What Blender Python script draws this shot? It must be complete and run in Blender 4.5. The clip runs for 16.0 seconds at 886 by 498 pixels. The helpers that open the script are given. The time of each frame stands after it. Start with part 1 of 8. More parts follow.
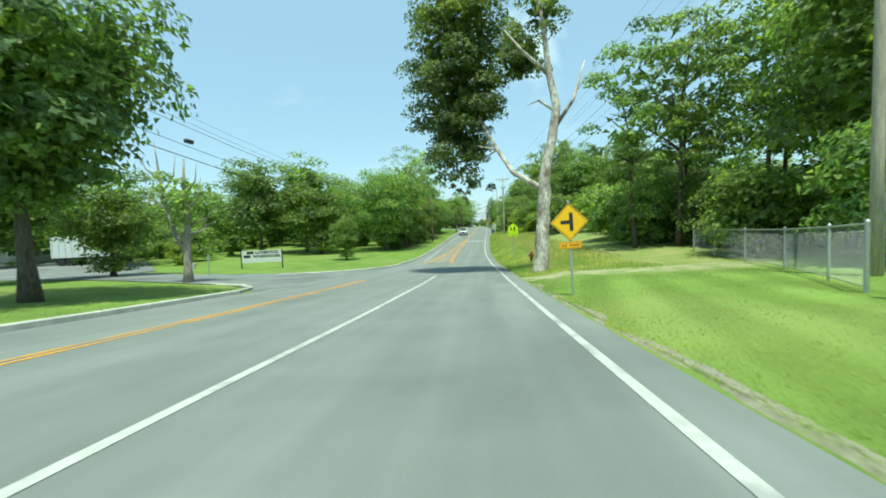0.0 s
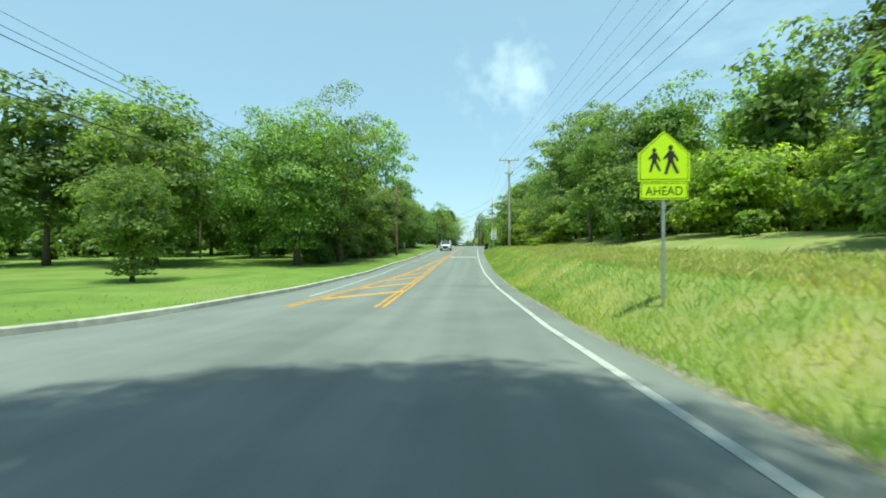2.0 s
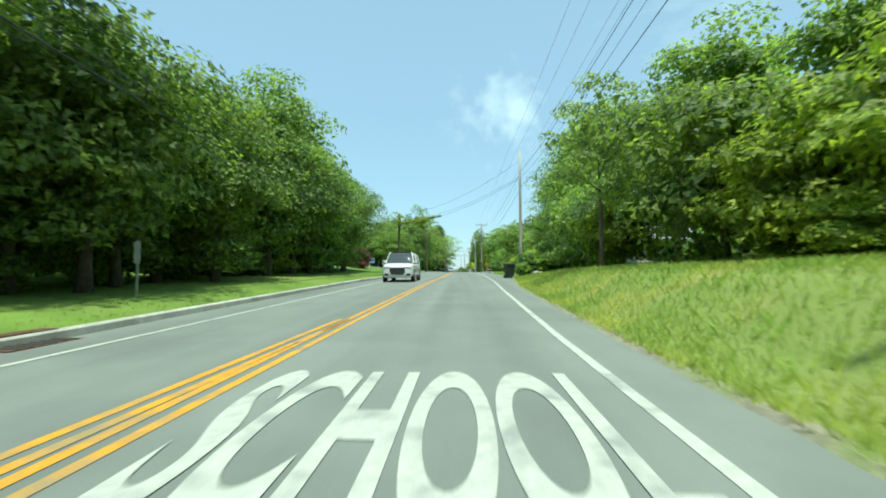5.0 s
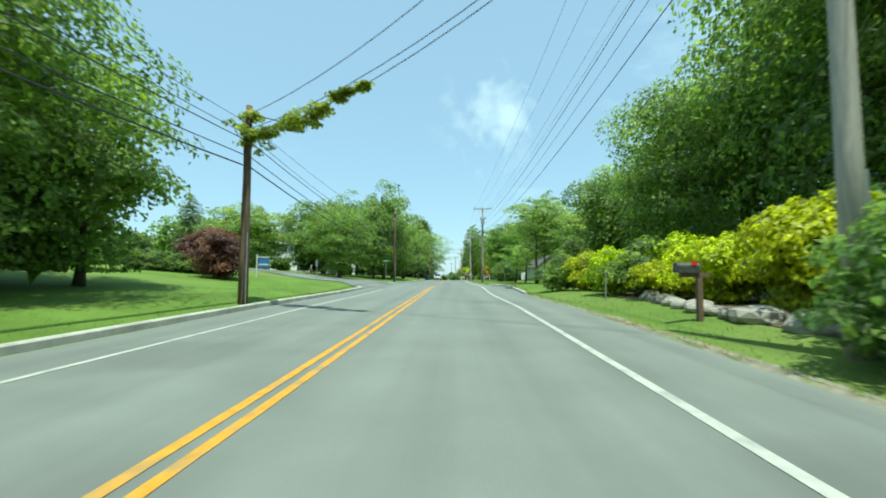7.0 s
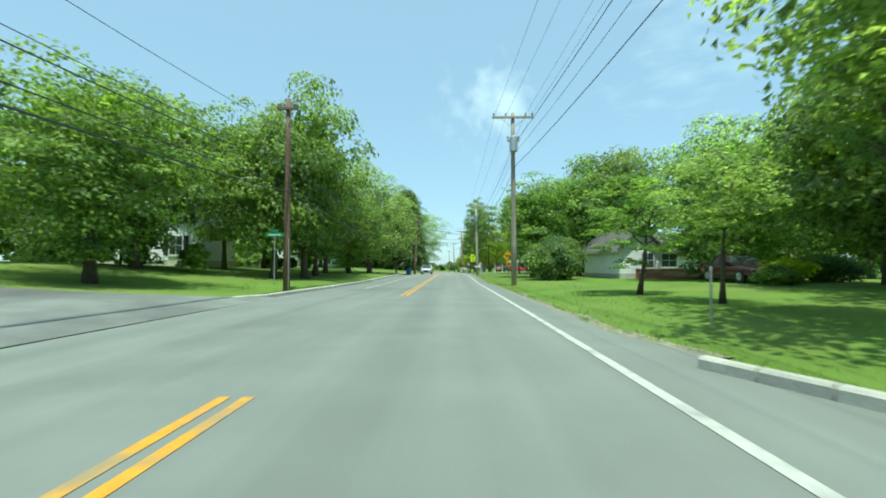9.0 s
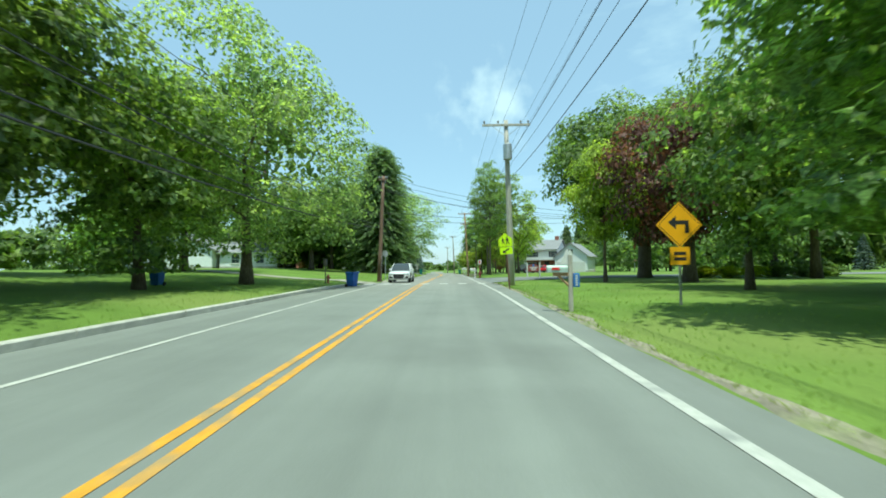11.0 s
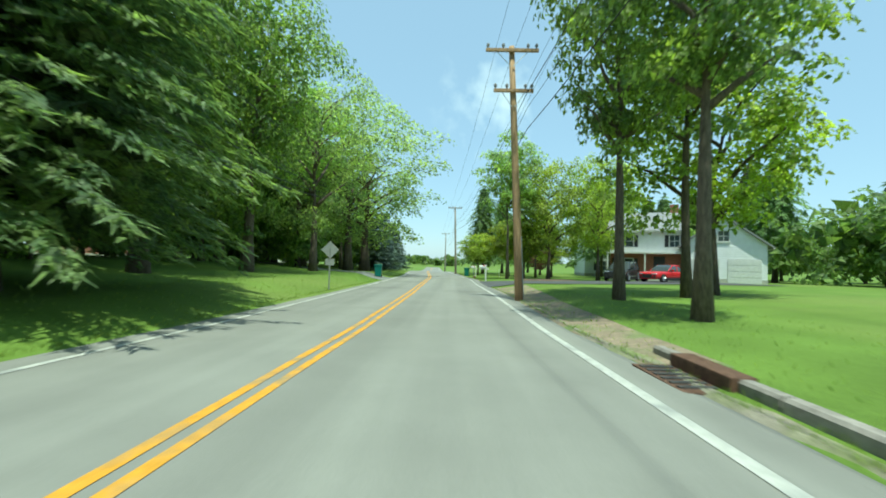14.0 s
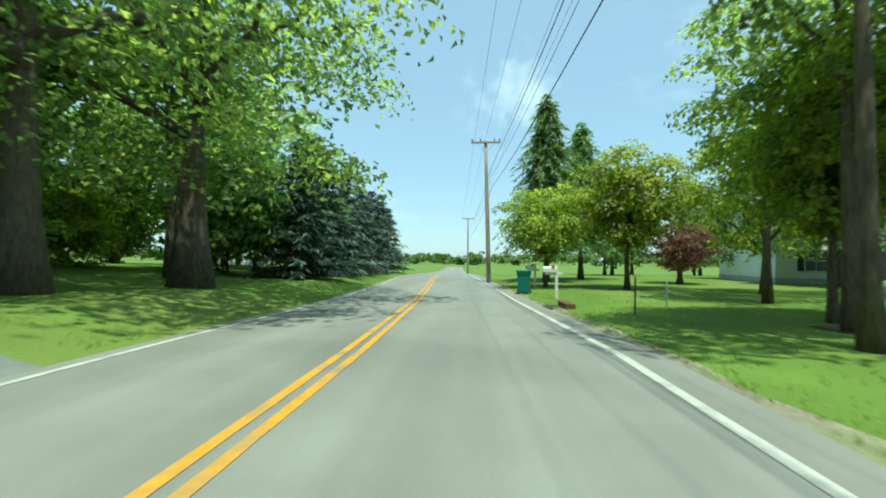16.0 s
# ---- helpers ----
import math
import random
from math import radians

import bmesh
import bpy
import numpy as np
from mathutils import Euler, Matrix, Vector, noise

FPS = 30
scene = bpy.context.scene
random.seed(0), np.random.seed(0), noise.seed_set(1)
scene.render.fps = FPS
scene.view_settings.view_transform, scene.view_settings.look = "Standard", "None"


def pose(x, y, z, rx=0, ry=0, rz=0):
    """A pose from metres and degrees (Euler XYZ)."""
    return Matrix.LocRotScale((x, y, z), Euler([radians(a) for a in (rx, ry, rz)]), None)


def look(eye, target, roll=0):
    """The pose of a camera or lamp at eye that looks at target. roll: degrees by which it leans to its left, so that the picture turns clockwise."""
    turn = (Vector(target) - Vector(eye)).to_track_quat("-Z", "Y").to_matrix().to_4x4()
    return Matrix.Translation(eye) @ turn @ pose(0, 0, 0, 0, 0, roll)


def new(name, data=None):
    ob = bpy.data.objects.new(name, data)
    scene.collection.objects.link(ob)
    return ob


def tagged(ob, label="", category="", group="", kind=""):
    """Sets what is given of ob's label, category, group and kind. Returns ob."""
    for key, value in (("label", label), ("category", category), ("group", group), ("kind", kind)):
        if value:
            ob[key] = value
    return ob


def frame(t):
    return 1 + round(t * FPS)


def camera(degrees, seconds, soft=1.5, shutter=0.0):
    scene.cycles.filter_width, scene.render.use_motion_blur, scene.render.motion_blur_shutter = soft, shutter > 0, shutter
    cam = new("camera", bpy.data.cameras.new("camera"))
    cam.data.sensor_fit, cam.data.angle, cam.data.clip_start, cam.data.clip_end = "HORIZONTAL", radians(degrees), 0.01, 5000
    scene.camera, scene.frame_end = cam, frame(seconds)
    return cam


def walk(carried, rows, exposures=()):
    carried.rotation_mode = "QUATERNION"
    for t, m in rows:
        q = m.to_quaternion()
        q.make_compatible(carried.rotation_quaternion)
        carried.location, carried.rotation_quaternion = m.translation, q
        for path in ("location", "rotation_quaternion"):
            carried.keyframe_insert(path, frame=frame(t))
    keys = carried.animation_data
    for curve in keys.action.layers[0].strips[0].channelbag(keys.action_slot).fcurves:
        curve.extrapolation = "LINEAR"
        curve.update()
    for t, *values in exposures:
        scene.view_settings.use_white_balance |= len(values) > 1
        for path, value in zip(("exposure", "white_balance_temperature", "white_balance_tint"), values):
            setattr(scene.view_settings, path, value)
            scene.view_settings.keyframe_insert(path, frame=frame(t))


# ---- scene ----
cam = camera(91.5, 16.0, soft=1.8, shutter=0.13)
PATH = [
    (0, (1.001, 0.000, 3.110), (0.809, 1.987, 2.990), -2.27),
    (0.5, (0.697, 6.900, 2.527), (0.537, 8.891, 2.429), -1.42),
    (1, (0.489, 14.656, 1.900), (0.345, 16.650, 1.831), -0.60),
    (1.5, (0.264, 22.834, 1.331), (0.134, 24.830, 1.286), -0.17),
    (2, (0.060, 31.200, 0.807), (-0.062, 33.196, 0.789), -0.25),
    (2.5, (-0.097, 39.784, 0.373), (-0.205, 41.782, 0.384), 0.33),
    (3, (-0.219, 48.312, 0.171), (-0.315, 50.310, 0.202), -0.17),
    (3.5, (-0.315, 56.655, 0.079), (-0.398, 58.653, 0.126), -0.09),
    (4, (-0.373, 65.051, 0.151), (-0.446, 67.049, 0.210), -0.15),
    (4.5, (-0.366, 73.955, 0.246), (-0.457, 75.951, 0.333), -0.05),
    (7, (-0.327, 115.727, 1.091), (-0.372, 117.722, 1.220), 0.27),
    (7.5, (-0.343, 123.632, 1.215), (-0.374, 125.629, 1.327), 0.71),
    (8, (-0.327, 131.700, 1.301), (-0.347, 133.698, 1.399), 0.28),
    (8.5, (-0.196, 140.414, 1.350), (-0.212, 142.412, 1.442), -0.05),
    (9, (0.062, 148.915, 1.507), (0.022, 150.913, 1.587), -0.10),
    (11.5, (0.022, 189.776, 1.546), (-0.007, 191.774, 1.622), -0.73),
    (12, (-0.104, 197.965, 1.597), (-0.125, 199.964, 1.664), -0.71),
    (12.5, (-0.138, 206.407, 1.539), (-0.149, 208.406, 1.604), -0.19),
    (13, (-0.060, 214.746, 1.462), (-0.076, 216.744, 1.536), -0.69),
    (13.5, (0.053, 222.964, 1.416), (0.031, 224.963, 1.480), -0.29),
    (14, (0.087, 231.147, 1.351), (0.055, 233.146, 1.405), 1.38),
    (14.5, (0.105, 239.156, 1.210), (0.053, 241.155, 1.265), 0.06),
    (15, (0.090, 247.282, 1.121), (0.008, 249.280, 1.169), 0.49),
    (15.5, (0.009, 255.748, 1.052), (-0.104, 257.744, 1.104), 0.05),
    (16, (-0.070, 264.070, 1.020), (-0.210, 266.065, 1.068), 0.60),
]
walk(cam, [(t, look(eye, target, roll)) for t, eye, target, roll in PATH], [(0, 0.58, 6300, -17), (4, 0.58, 6250, -17), (8, 0.58, 6160, -17), (13, 0.58, 6160, -17), (15, 0.58, 6200, -17), (16, 0.58, 6200, -17)])

# ---- the road's line and profile, every 10 m from y = -10 ----
LINE_Y = [-10 + 10 * i for i in range(36)]
LINE_X = [2.48, 2.36, 2.24, 2.11, 1.93, 1.62, 1.28, 1.09, 1.06, 1.14, 1.21, 1.38, 1.64, 1.79, 1.89, 1.83, 1.98, 1.98, 1.96, 1.94, 1.98, 2.05, 2.03, 2.02, 2.01, 2.02, 2.07, 1.94, 1.92, 1.50, 0.92, 0.30, -0.22, -0.66, -1.05, -1.39]
LINE_Z = [2.70, 1.90, 1.08, 0.32, -0.33, -0.85, -1.06, -1.12, -0.96, -0.87, -0.67, -0.43, -0.19, -0.07, 0.09, 0.14, 0.33, 0.34, 0.33, 0.30, 0.37, 0.41, 0.36, 0.23, 0.19, -0.01, -0.09, -0.20, -0.25, -0.47, -0.51, -0.52, -0.65, -0.87, -1.13, -1.43]

# ---- daylight: a high sun behind the drive, hazy blue sky ----
SUN_UP, SUN_AZ = 73.0, 168.0  # degrees; azimuth from +y towards +x
world = bpy.data.worlds.new("sky")
scene.world = world
world.use_nodes = True
wt = world.node_tree
wt.nodes.clear()
w_out, w_bg = wt.nodes.new("ShaderNodeOutputWorld"), wt.nodes.new("ShaderNodeBackground")
w_sky = wt.nodes.new("ShaderNodeTexSky")
w_sky.sky_type, w_sky.sun_disc = "NISHITA", False
w_sky.sun_elevation, w_sky.sun_rotation = radians(SUN_UP), radians(SUN_AZ)
w_sky.air_density, w_sky.dust_density, w_sky.ozone_density = 1.0, 0.6, 1.0
w_tc, w_map, w_noise, w_ramp, w_mix, w_cloud = (wt.nodes.new("ShaderNode" + k) for k in ("TexCoord", "Mapping", "TexNoise", "ValToRGB", "MixRGB", "MixRGB"))
w_map.inputs["Scale"].default_value = (1.4, 1.4, 4.2)
w_map.inputs["Location"].default_value = (0.35, 0.1, 0.2)
w_noise.inputs["Scale"].default_value, w_noise.inputs["Detail"].default_value, w_noise.inputs["Roughness"].default_value = 2.1, 6.0, 0.55
w_ramp.color_ramp.elements[0].position, w_ramp.color_ramp.elements[1].position = 0.6, 0.82
w_ramp.color_ramp.elements[0].color, w_ramp.color_ramp.elements[1].color = (0, 0, 0, 1), (0.45, 0.45, 0.45, 1)
w_mix.inputs["Color2"].default_value = (4.9, 6.5, 8.9, 1)
w_mix.inputs["Fac"].default_value = 0.5
w_cloud.inputs["Color2"].default_value = (7.6, 8.8, 9.6, 1)
wt.links.new(w_tc.outputs["Generated"], w_map.inputs["Vector"])
wt.links.new(w_map.outputs["Vector"], w_noise.inputs["Vector"])
wt.links.new(w_noise.outputs["Fac"], w_ramp.inputs["Fac"])
wt.links.new(w_ramp.outputs["Color"], w_cloud.inputs["Fac"])
wt.links.new(w_mix.outputs["Color"], w_cloud.inputs["Color1"])
wt.links.new(w_sky.outputs["Color"], w_mix.inputs["Color1"])
w_dot, w_near, w_puff, w_edge, w_amount, w_heap = (wt.nodes.new("ShaderNode" + k) for k in ("VectorMath", "MapRange", "TexNoise", "MapRange", "Math", "MixRGB"))
w_dot.operation = "DOT_PRODUCT"
w_dot.inputs[1].default_value = (0.085, 0.932, 0.352)
w_near.inputs["From Min"].default_value, w_near.inputs["From Max"].default_value = 0.988, 1.0
w_puff.inputs["Scale"].default_value, w_puff.inputs["Detail"].default_value = 13.0, 7.0
w_edge.inputs["From Min"].default_value, w_edge.inputs["From Max"].default_value = 2.1, 2.9
w_edge.inputs["To Max"].default_value = 0.55
w_amount.operation = "MULTIPLY_ADD"
w_amount.inputs[1].default_value = 3.2
w_heap.inputs["Color2"].default_value = (8.0, 8.9, 9.5, 1)
wt.links.new(w_tc.outputs["Generated"], w_dot.inputs[0])
wt.links.new(w_tc.outputs["Generated"], w_puff.inputs["Vector"])
wt.links.new(w_dot.outputs["Value"], w_near.inputs["Value"])
wt.links.new(w_puff.outputs["Fac"], w_amount.inputs[0])
wt.links.new(w_near.outputs["Result"], w_amount.inputs[2])
wt.links.new(w_amount.outputs["Value"], w_edge.inputs["Value"])
w_lim = wt.nodes.new("ShaderNodeMath")
w_lim.operation = "MULTIPLY"
wt.links.new(w_edge.outputs["Result"], w_lim.inputs[0])
wt.links.new(w_near.outputs["Result"], w_lim.inputs[1])
wt.links.new(w_lim.outputs["Value"], w_heap.inputs["Fac"])
wt.links.new(w_cloud.outputs["Color"], w_heap.inputs["Color1"])
wt.links.new(w_heap.outputs["Color"], w_bg.inputs["Color"])
w_bg.inputs["Strength"].default_value = 0.096
wt.links.new(w_bg.outputs["Background"], w_out.inputs["Surface"])
sun = new("sun", bpy.data.lights.new("sun", "SUN"))
sun.data.energy, sun.data.angle, sun.data.color = 4.0, radians(0.9), (1.0, 0.95, 0.86)
sx, sy = math.sin(radians(SUN_AZ)) * math.cos(radians(SUN_UP)), math.cos(radians(SUN_AZ)) * math.cos(radians(SUN_UP))
sun.matrix_world = look((60 * sx, 60 * sy + 130, 60 * math.sin(radians(SUN_UP))), (0, 130, 0))


# ---- materials ----
def mat(name, rgb, rough=0.8, metal=0.0, vary=0.15, scale=3.0, bump=0.0, bump_scale=60.0, second=None, patch=0.6, rand=0.0, spec=0.5, stretch=None, streak=0.0):
    """A principled material whose colour varies at two scales, with fine relief."""
    m = bpy.data.materials.new(name)
    m.use_nodes = True
    nt = m.node_tree
    bs = nt.nodes["Principled BSDF"]
    bs.inputs["Roughness"].default_value, bs.inputs["Metallic"].default_value = rough, metal
    bs.inputs["Specular IOR Level"].default_value = spec
    tc = nt.nodes.new("ShaderNodeTexCoord")
    src = tc.outputs["Object"]
    if stretch:
        mp = nt.nodes.new("ShaderNodeMapping")
        mp.inputs["Scale"].default_value = stretch
        nt.links.new(src, mp.inputs["Vector"])
        src = mp.outputs["Vector"]

    def noisy(sc, detail=4.0):
        n = nt.nodes.new("ShaderNodeTexNoise")
        n.inputs["Scale"].default_value, n.inputs["Detail"].default_value = sc, detail
        nt.links.new(src, n.inputs["Vector"])
        return n.outputs["Fac"]

    def mixed(a, b, fac, kind="MIX"):
        x = nt.nodes.new("ShaderNodeMixRGB")
        x.blend_type = kind
        for sock, v in ((x.inputs["Color1"], a), (x.inputs["Color2"], b), (x.inputs["Fac"], fac)):
            if isinstance(v, bpy.types.NodeSocket):
                nt.links.new(v, sock)
            else:
                sock.default_value = v
        return x.outputs["Color"]

    def ramped(fac, lo, hi):
        r = nt.nodes.new("ShaderNodeMapRange")
        r.inputs["From Min"].default_value, r.inputs["From Max"].default_value = lo, hi
        nt.links.new(fac, r.inputs["Value"])
        return r.outputs["Result"]

    c = np.array(rgb)
    lo, hi = (*np.clip(c * (1 - vary), 0, 1), 1), (*np.clip(c * (1 + vary), 0, 1), 1)
    col = mixed(lo, hi, ramped(noisy(scale), 0.3, 0.7))
    if second:
        col = mixed(col, (*second, 1), ramped(noisy(scale * 0.23, 5.0), 0.62 - 0.22 * patch, 0.62 + 0.06))
    grain = mixed((1 - vary * 0.7,) * 3 + (1,), (1 + vary * 0.7,) * 3 + (1,), ramped(noisy(bump_scale * 0.6, 2.0), 0.3, 0.7))
    col = mixed(col, grain, 1.0, "MULTIPLY")
    if streak:
        mp2 = nt.nodes.new("ShaderNodeMapping")
        mp2.inputs["Scale"].default_value = (1.3, 0.03, 1.0)
        nt.links.new(tc.outputs["Object"], mp2.inputs["Vector"])
        n2 = nt.nodes.new("ShaderNodeTexNoise")
        n2.inputs["Scale"].default_value, n2.inputs["Detail"].default_value = 1.0, 3.0
        nt.links.new(mp2.outputs["Vector"], n2.inputs["Vector"])
        col = mixed(col, mixed((1 - streak,) * 3 + (1,), (1 + streak,) * 3 + (1,), ramped(n2.outputs["Fac"], 0.35, 0.65)), 1.0, "MULTIPLY")
    if rand:
        info = nt.nodes.new("ShaderNodeObjectInfo")
        hs = nt.nodes.new("ShaderNodeHueSaturation")
        mr = nt.nodes.new("ShaderNodeMapRange")
        mr.inputs["To Min"].default_value, mr.inputs["To Max"].default_value = 1 - rand, 1 + rand
        nt.links.new(info.outputs["Random"], mr.inputs["Value"])
        nt.links.new(mr.outputs["Result"], hs.inputs["Value"])
        nt.links.new(col, hs.inputs["Color"])
        col = hs.outputs["Color"]
    nt.links.new(col, bs.inputs["Base Color"])
    if bump:
        b = nt.nodes.new("ShaderNodeBump")
        b.inputs["Strength"].default_value, b.inputs["Distance"].default_value = bump, 0.02
        nt.links.new(noisy(bump_scale), b.inputs["Height"])
        nt.links.new(b.outputs["Normal"], bs.inputs["Normal"])
    return m


def leaf_mat(name, rgb, glow=0.4, spread=0.35, hue=0.01, tuft=0.75, dull=(0.62, 0.68, 0.8), fresh=(1.42, 1.34, 1.05), mottled=(0.58, 1.3)):
    """Leaves: each one of its own shade, letting some light through."""
    m = bpy.data.materials.new(name)
    m.use_nodes = True
    nt = m.node_tree
    nt.nodes.clear()
    out, add = nt.nodes.new("ShaderNodeOutputMaterial"), nt.nodes.new("ShaderNodeMixShader")
    dif, tra = nt.nodes.new("ShaderNodeBsdfPrincipled"), nt.nodes.new("ShaderNodeBsdfTranslucent")
    dif.inputs["Roughness"].default_value, dif.inputs["Specular IOR Level"].default_value = 0.5, 0.45
    geo, info, hs = nt.nodes.new("ShaderNodeNewGeometry"), nt.nodes.new("ShaderNodeObjectInfo"), nt.nodes.new("ShaderNodeHueSaturation")

    def span(sock, lo, hi):
        r = nt.nodes.new("ShaderNodeMapRange")
        r.inputs["To Min"].default_value, r.inputs["To Max"].default_value = lo, hi
        nt.links.new(sock, r.inputs["Value"])
        return r.outputs["Result"]

    tc, nz, old_new = nt.nodes.new("ShaderNodeTexCoord"), nt.nodes.new("ShaderNodeTexNoise"), nt.nodes.new("ShaderNodeMixRGB")
    nz.inputs["Scale"].default_value, nz.inputs["Detail"].default_value = tuft, 3.0
    nt.links.new(tc.outputs["Object"], nz.inputs["Vector"])
    sharp = nt.nodes.new("ShaderNodeMapRange")
    sharp.inputs["From Min"].default_value, sharp.inputs["From Max"].default_value = 0.38, 0.64
    nt.links.new(nz.outputs["Fac"], sharp.inputs["Value"])
    nt.links.new(sharp.outputs["Result"], old_new.inputs["Fac"])
    old_new.inputs["Color1"].default_value = (*(a * b for a, b in zip(rgb, dull)), 1)
    old_new.inputs["Color2"].default_value = (*(a * b for a, b in zip(rgb, fresh)), 1)
    nt.links.new(old_new.outputs["Color"], hs.inputs["Color"])
    fine, val = nt.nodes.new("ShaderNodeTexNoise"), nt.nodes.new("ShaderNodeMath")
    fine.inputs["Scale"].default_value, fine.inputs["Detail"].default_value = 13.0, 2.0
    nt.links.new(tc.outputs["Object"], fine.inputs["Vector"])
    mottle = nt.nodes.new("ShaderNodeMapRange")
    mottle.inputs["From Min"].default_value, mottle.inputs["From Max"].default_value = 0.36, 0.64
    mottle.inputs["To Min"].default_value, mottle.inputs["To Max"].default_value = mottled
    nt.links.new(fine.outputs["Fac"], mottle.inputs["Value"])
    val.operation = "MULTIPLY"
    nt.links.new(mottle.outputs["Result"], val.inputs[0])
    nt.links.new(span(geo.outputs["Random Per Island"], 1 - spread, 1 + spread), val.inputs[1])
    own = nt.nodes.new("ShaderNodeMath")
    own.operation = "MULTIPLY"
    nt.links.new(val.outputs["Value"], own.inputs[0])
    nt.links.new(span(info.outputs["Random"], 0.84, 1.2), own.inputs[1])
    nt.links.new(own.outputs["Value"], hs.inputs["Value"])
    relief = nt.nodes.new("ShaderNodeBump")
    relief.inputs["Strength"].default_value, relief.inputs["Distance"].default_value = 0.7, 0.04
    nt.links.new(fine.outputs["Fac"], relief.inputs["Height"])
    nt.links.new(relief.outputs["Normal"], dif.inputs["Normal"])
    nt.links.new(span(info.outputs["Random"], 0.5 - hue, 0.5 + hue), hs.inputs["Hue"])
    warm = nt.nodes.new("ShaderNodeMixRGB")
    warm.blend_type = "MULTIPLY"
    warm.inputs["Fac"].default_value = 1.0
    warm.inputs["Color2"].default_value = (1.4, 1.48, 0.8, 1)
    nt.links.new(hs.outputs["Color"], warm.inputs["Color1"])
    nt.links.new(hs.outputs["Color"], dif.inputs["Base Color"])
    nt.links.new(warm.outputs["Color"], tra.inputs["Color"])
    add.inputs["Fac"].default_value = glow
    nt.links.new(dif.outputs[0], add.inputs[1])
    nt.links.new(tra.outputs[0], add.inputs[2])
    nt.links.new(add.outputs[0], out.inputs["Surface"])
    return m


def glass_mat(name, rgb, rough=0.05):
    m = bpy.data.materials.new(name)
    m.use_nodes = True
    b = m.node_tree.nodes["Principled BSDF"]
    b.inputs["Base Color"].default_value, b.inputs["Roughness"].default_value = (*rgb, 1), rough
    b.inputs["Specular IOR Level"].default_value = 0.8
    return m


ASPHALT = mat("asphalt", (0.176, 0.188, 0.172), 0.9, vary=0.075, scale=0.8, bump=0.35, bump_scale=90, second=(0.146, 0.155, 0.142), patch=0.2, streak=0.1)


def older_paving(m):
    """From the school crossing on, an older and paler paving."""
    nt = m.node_tree
    sock = nt.nodes["Principled BSDF"].inputs["Base Color"]
    tc, sep, r, mix = (nt.nodes.new("ShaderNode" + k) for k in ("TexCoord", "SeparateXYZ", "MapRange", "MixRGB"))
    r.inputs["From Min"].default_value, r.inputs["From Max"].default_value = 196.0, 214.0
    mix.blend_type = "MULTIPLY"
    mix.inputs["Color2"].default_value = (1.2, 1.12, 1.09, 1)
    nt.links.new(tc.outputs["Object"], sep.inputs["Vector"])
    nt.links.new(sep.outputs["Y"], r.inputs["Value"])
    nt.links.new(r.outputs["Result"], mix.inputs["Fac"])
    nt.links.new(sock.links[0].from_socket, mix.inputs["Color1"])
    nt.links.new(mix.outputs["Color"], sock)


older_paving(ASPHALT)
ASPHALT_OLD = mat("asphalt_worn", (0.185, 0.195, 0.18), 0.92, vary=0.14, scale=1.1, bump=0.4, bump_scale=70, second=(0.10, 0.10, 0.10), patch=0.7)
ASPHALT_NEW = mat("asphalt_dark", (0.075, 0.076, 0.078), 0.9, vary=0.1, scale=1.3, bump=0.3, bump_scale=80)
CRACK = mat("crack_sealer", (0.06, 0.06, 0.062), 0.7, vary=0.1)
GRAVEL = mat("gravel", (0.30, 0.28, 0.23), 0.95, vary=0.25, scale=9, bump=0.6, bump_scale=40, second=(0.2, 0.25, 0.1), patch=0.3)
GRIT = mat("edge_grit", (0.25, 0.225, 0.17), 0.95, vary=0.25, scale=5, bump=0.7, bump_scale=40, second=(0.2, 0.23, 0.09), patch=0.5)
LAWN = mat("lawn", (0.15, 0.22, 0.045), 0.95, vary=0.2, scale=0.5, bump=0.4, bump_scale=40, second=(0.205, 0.245, 0.07), patch=0.6, spec=0.15)


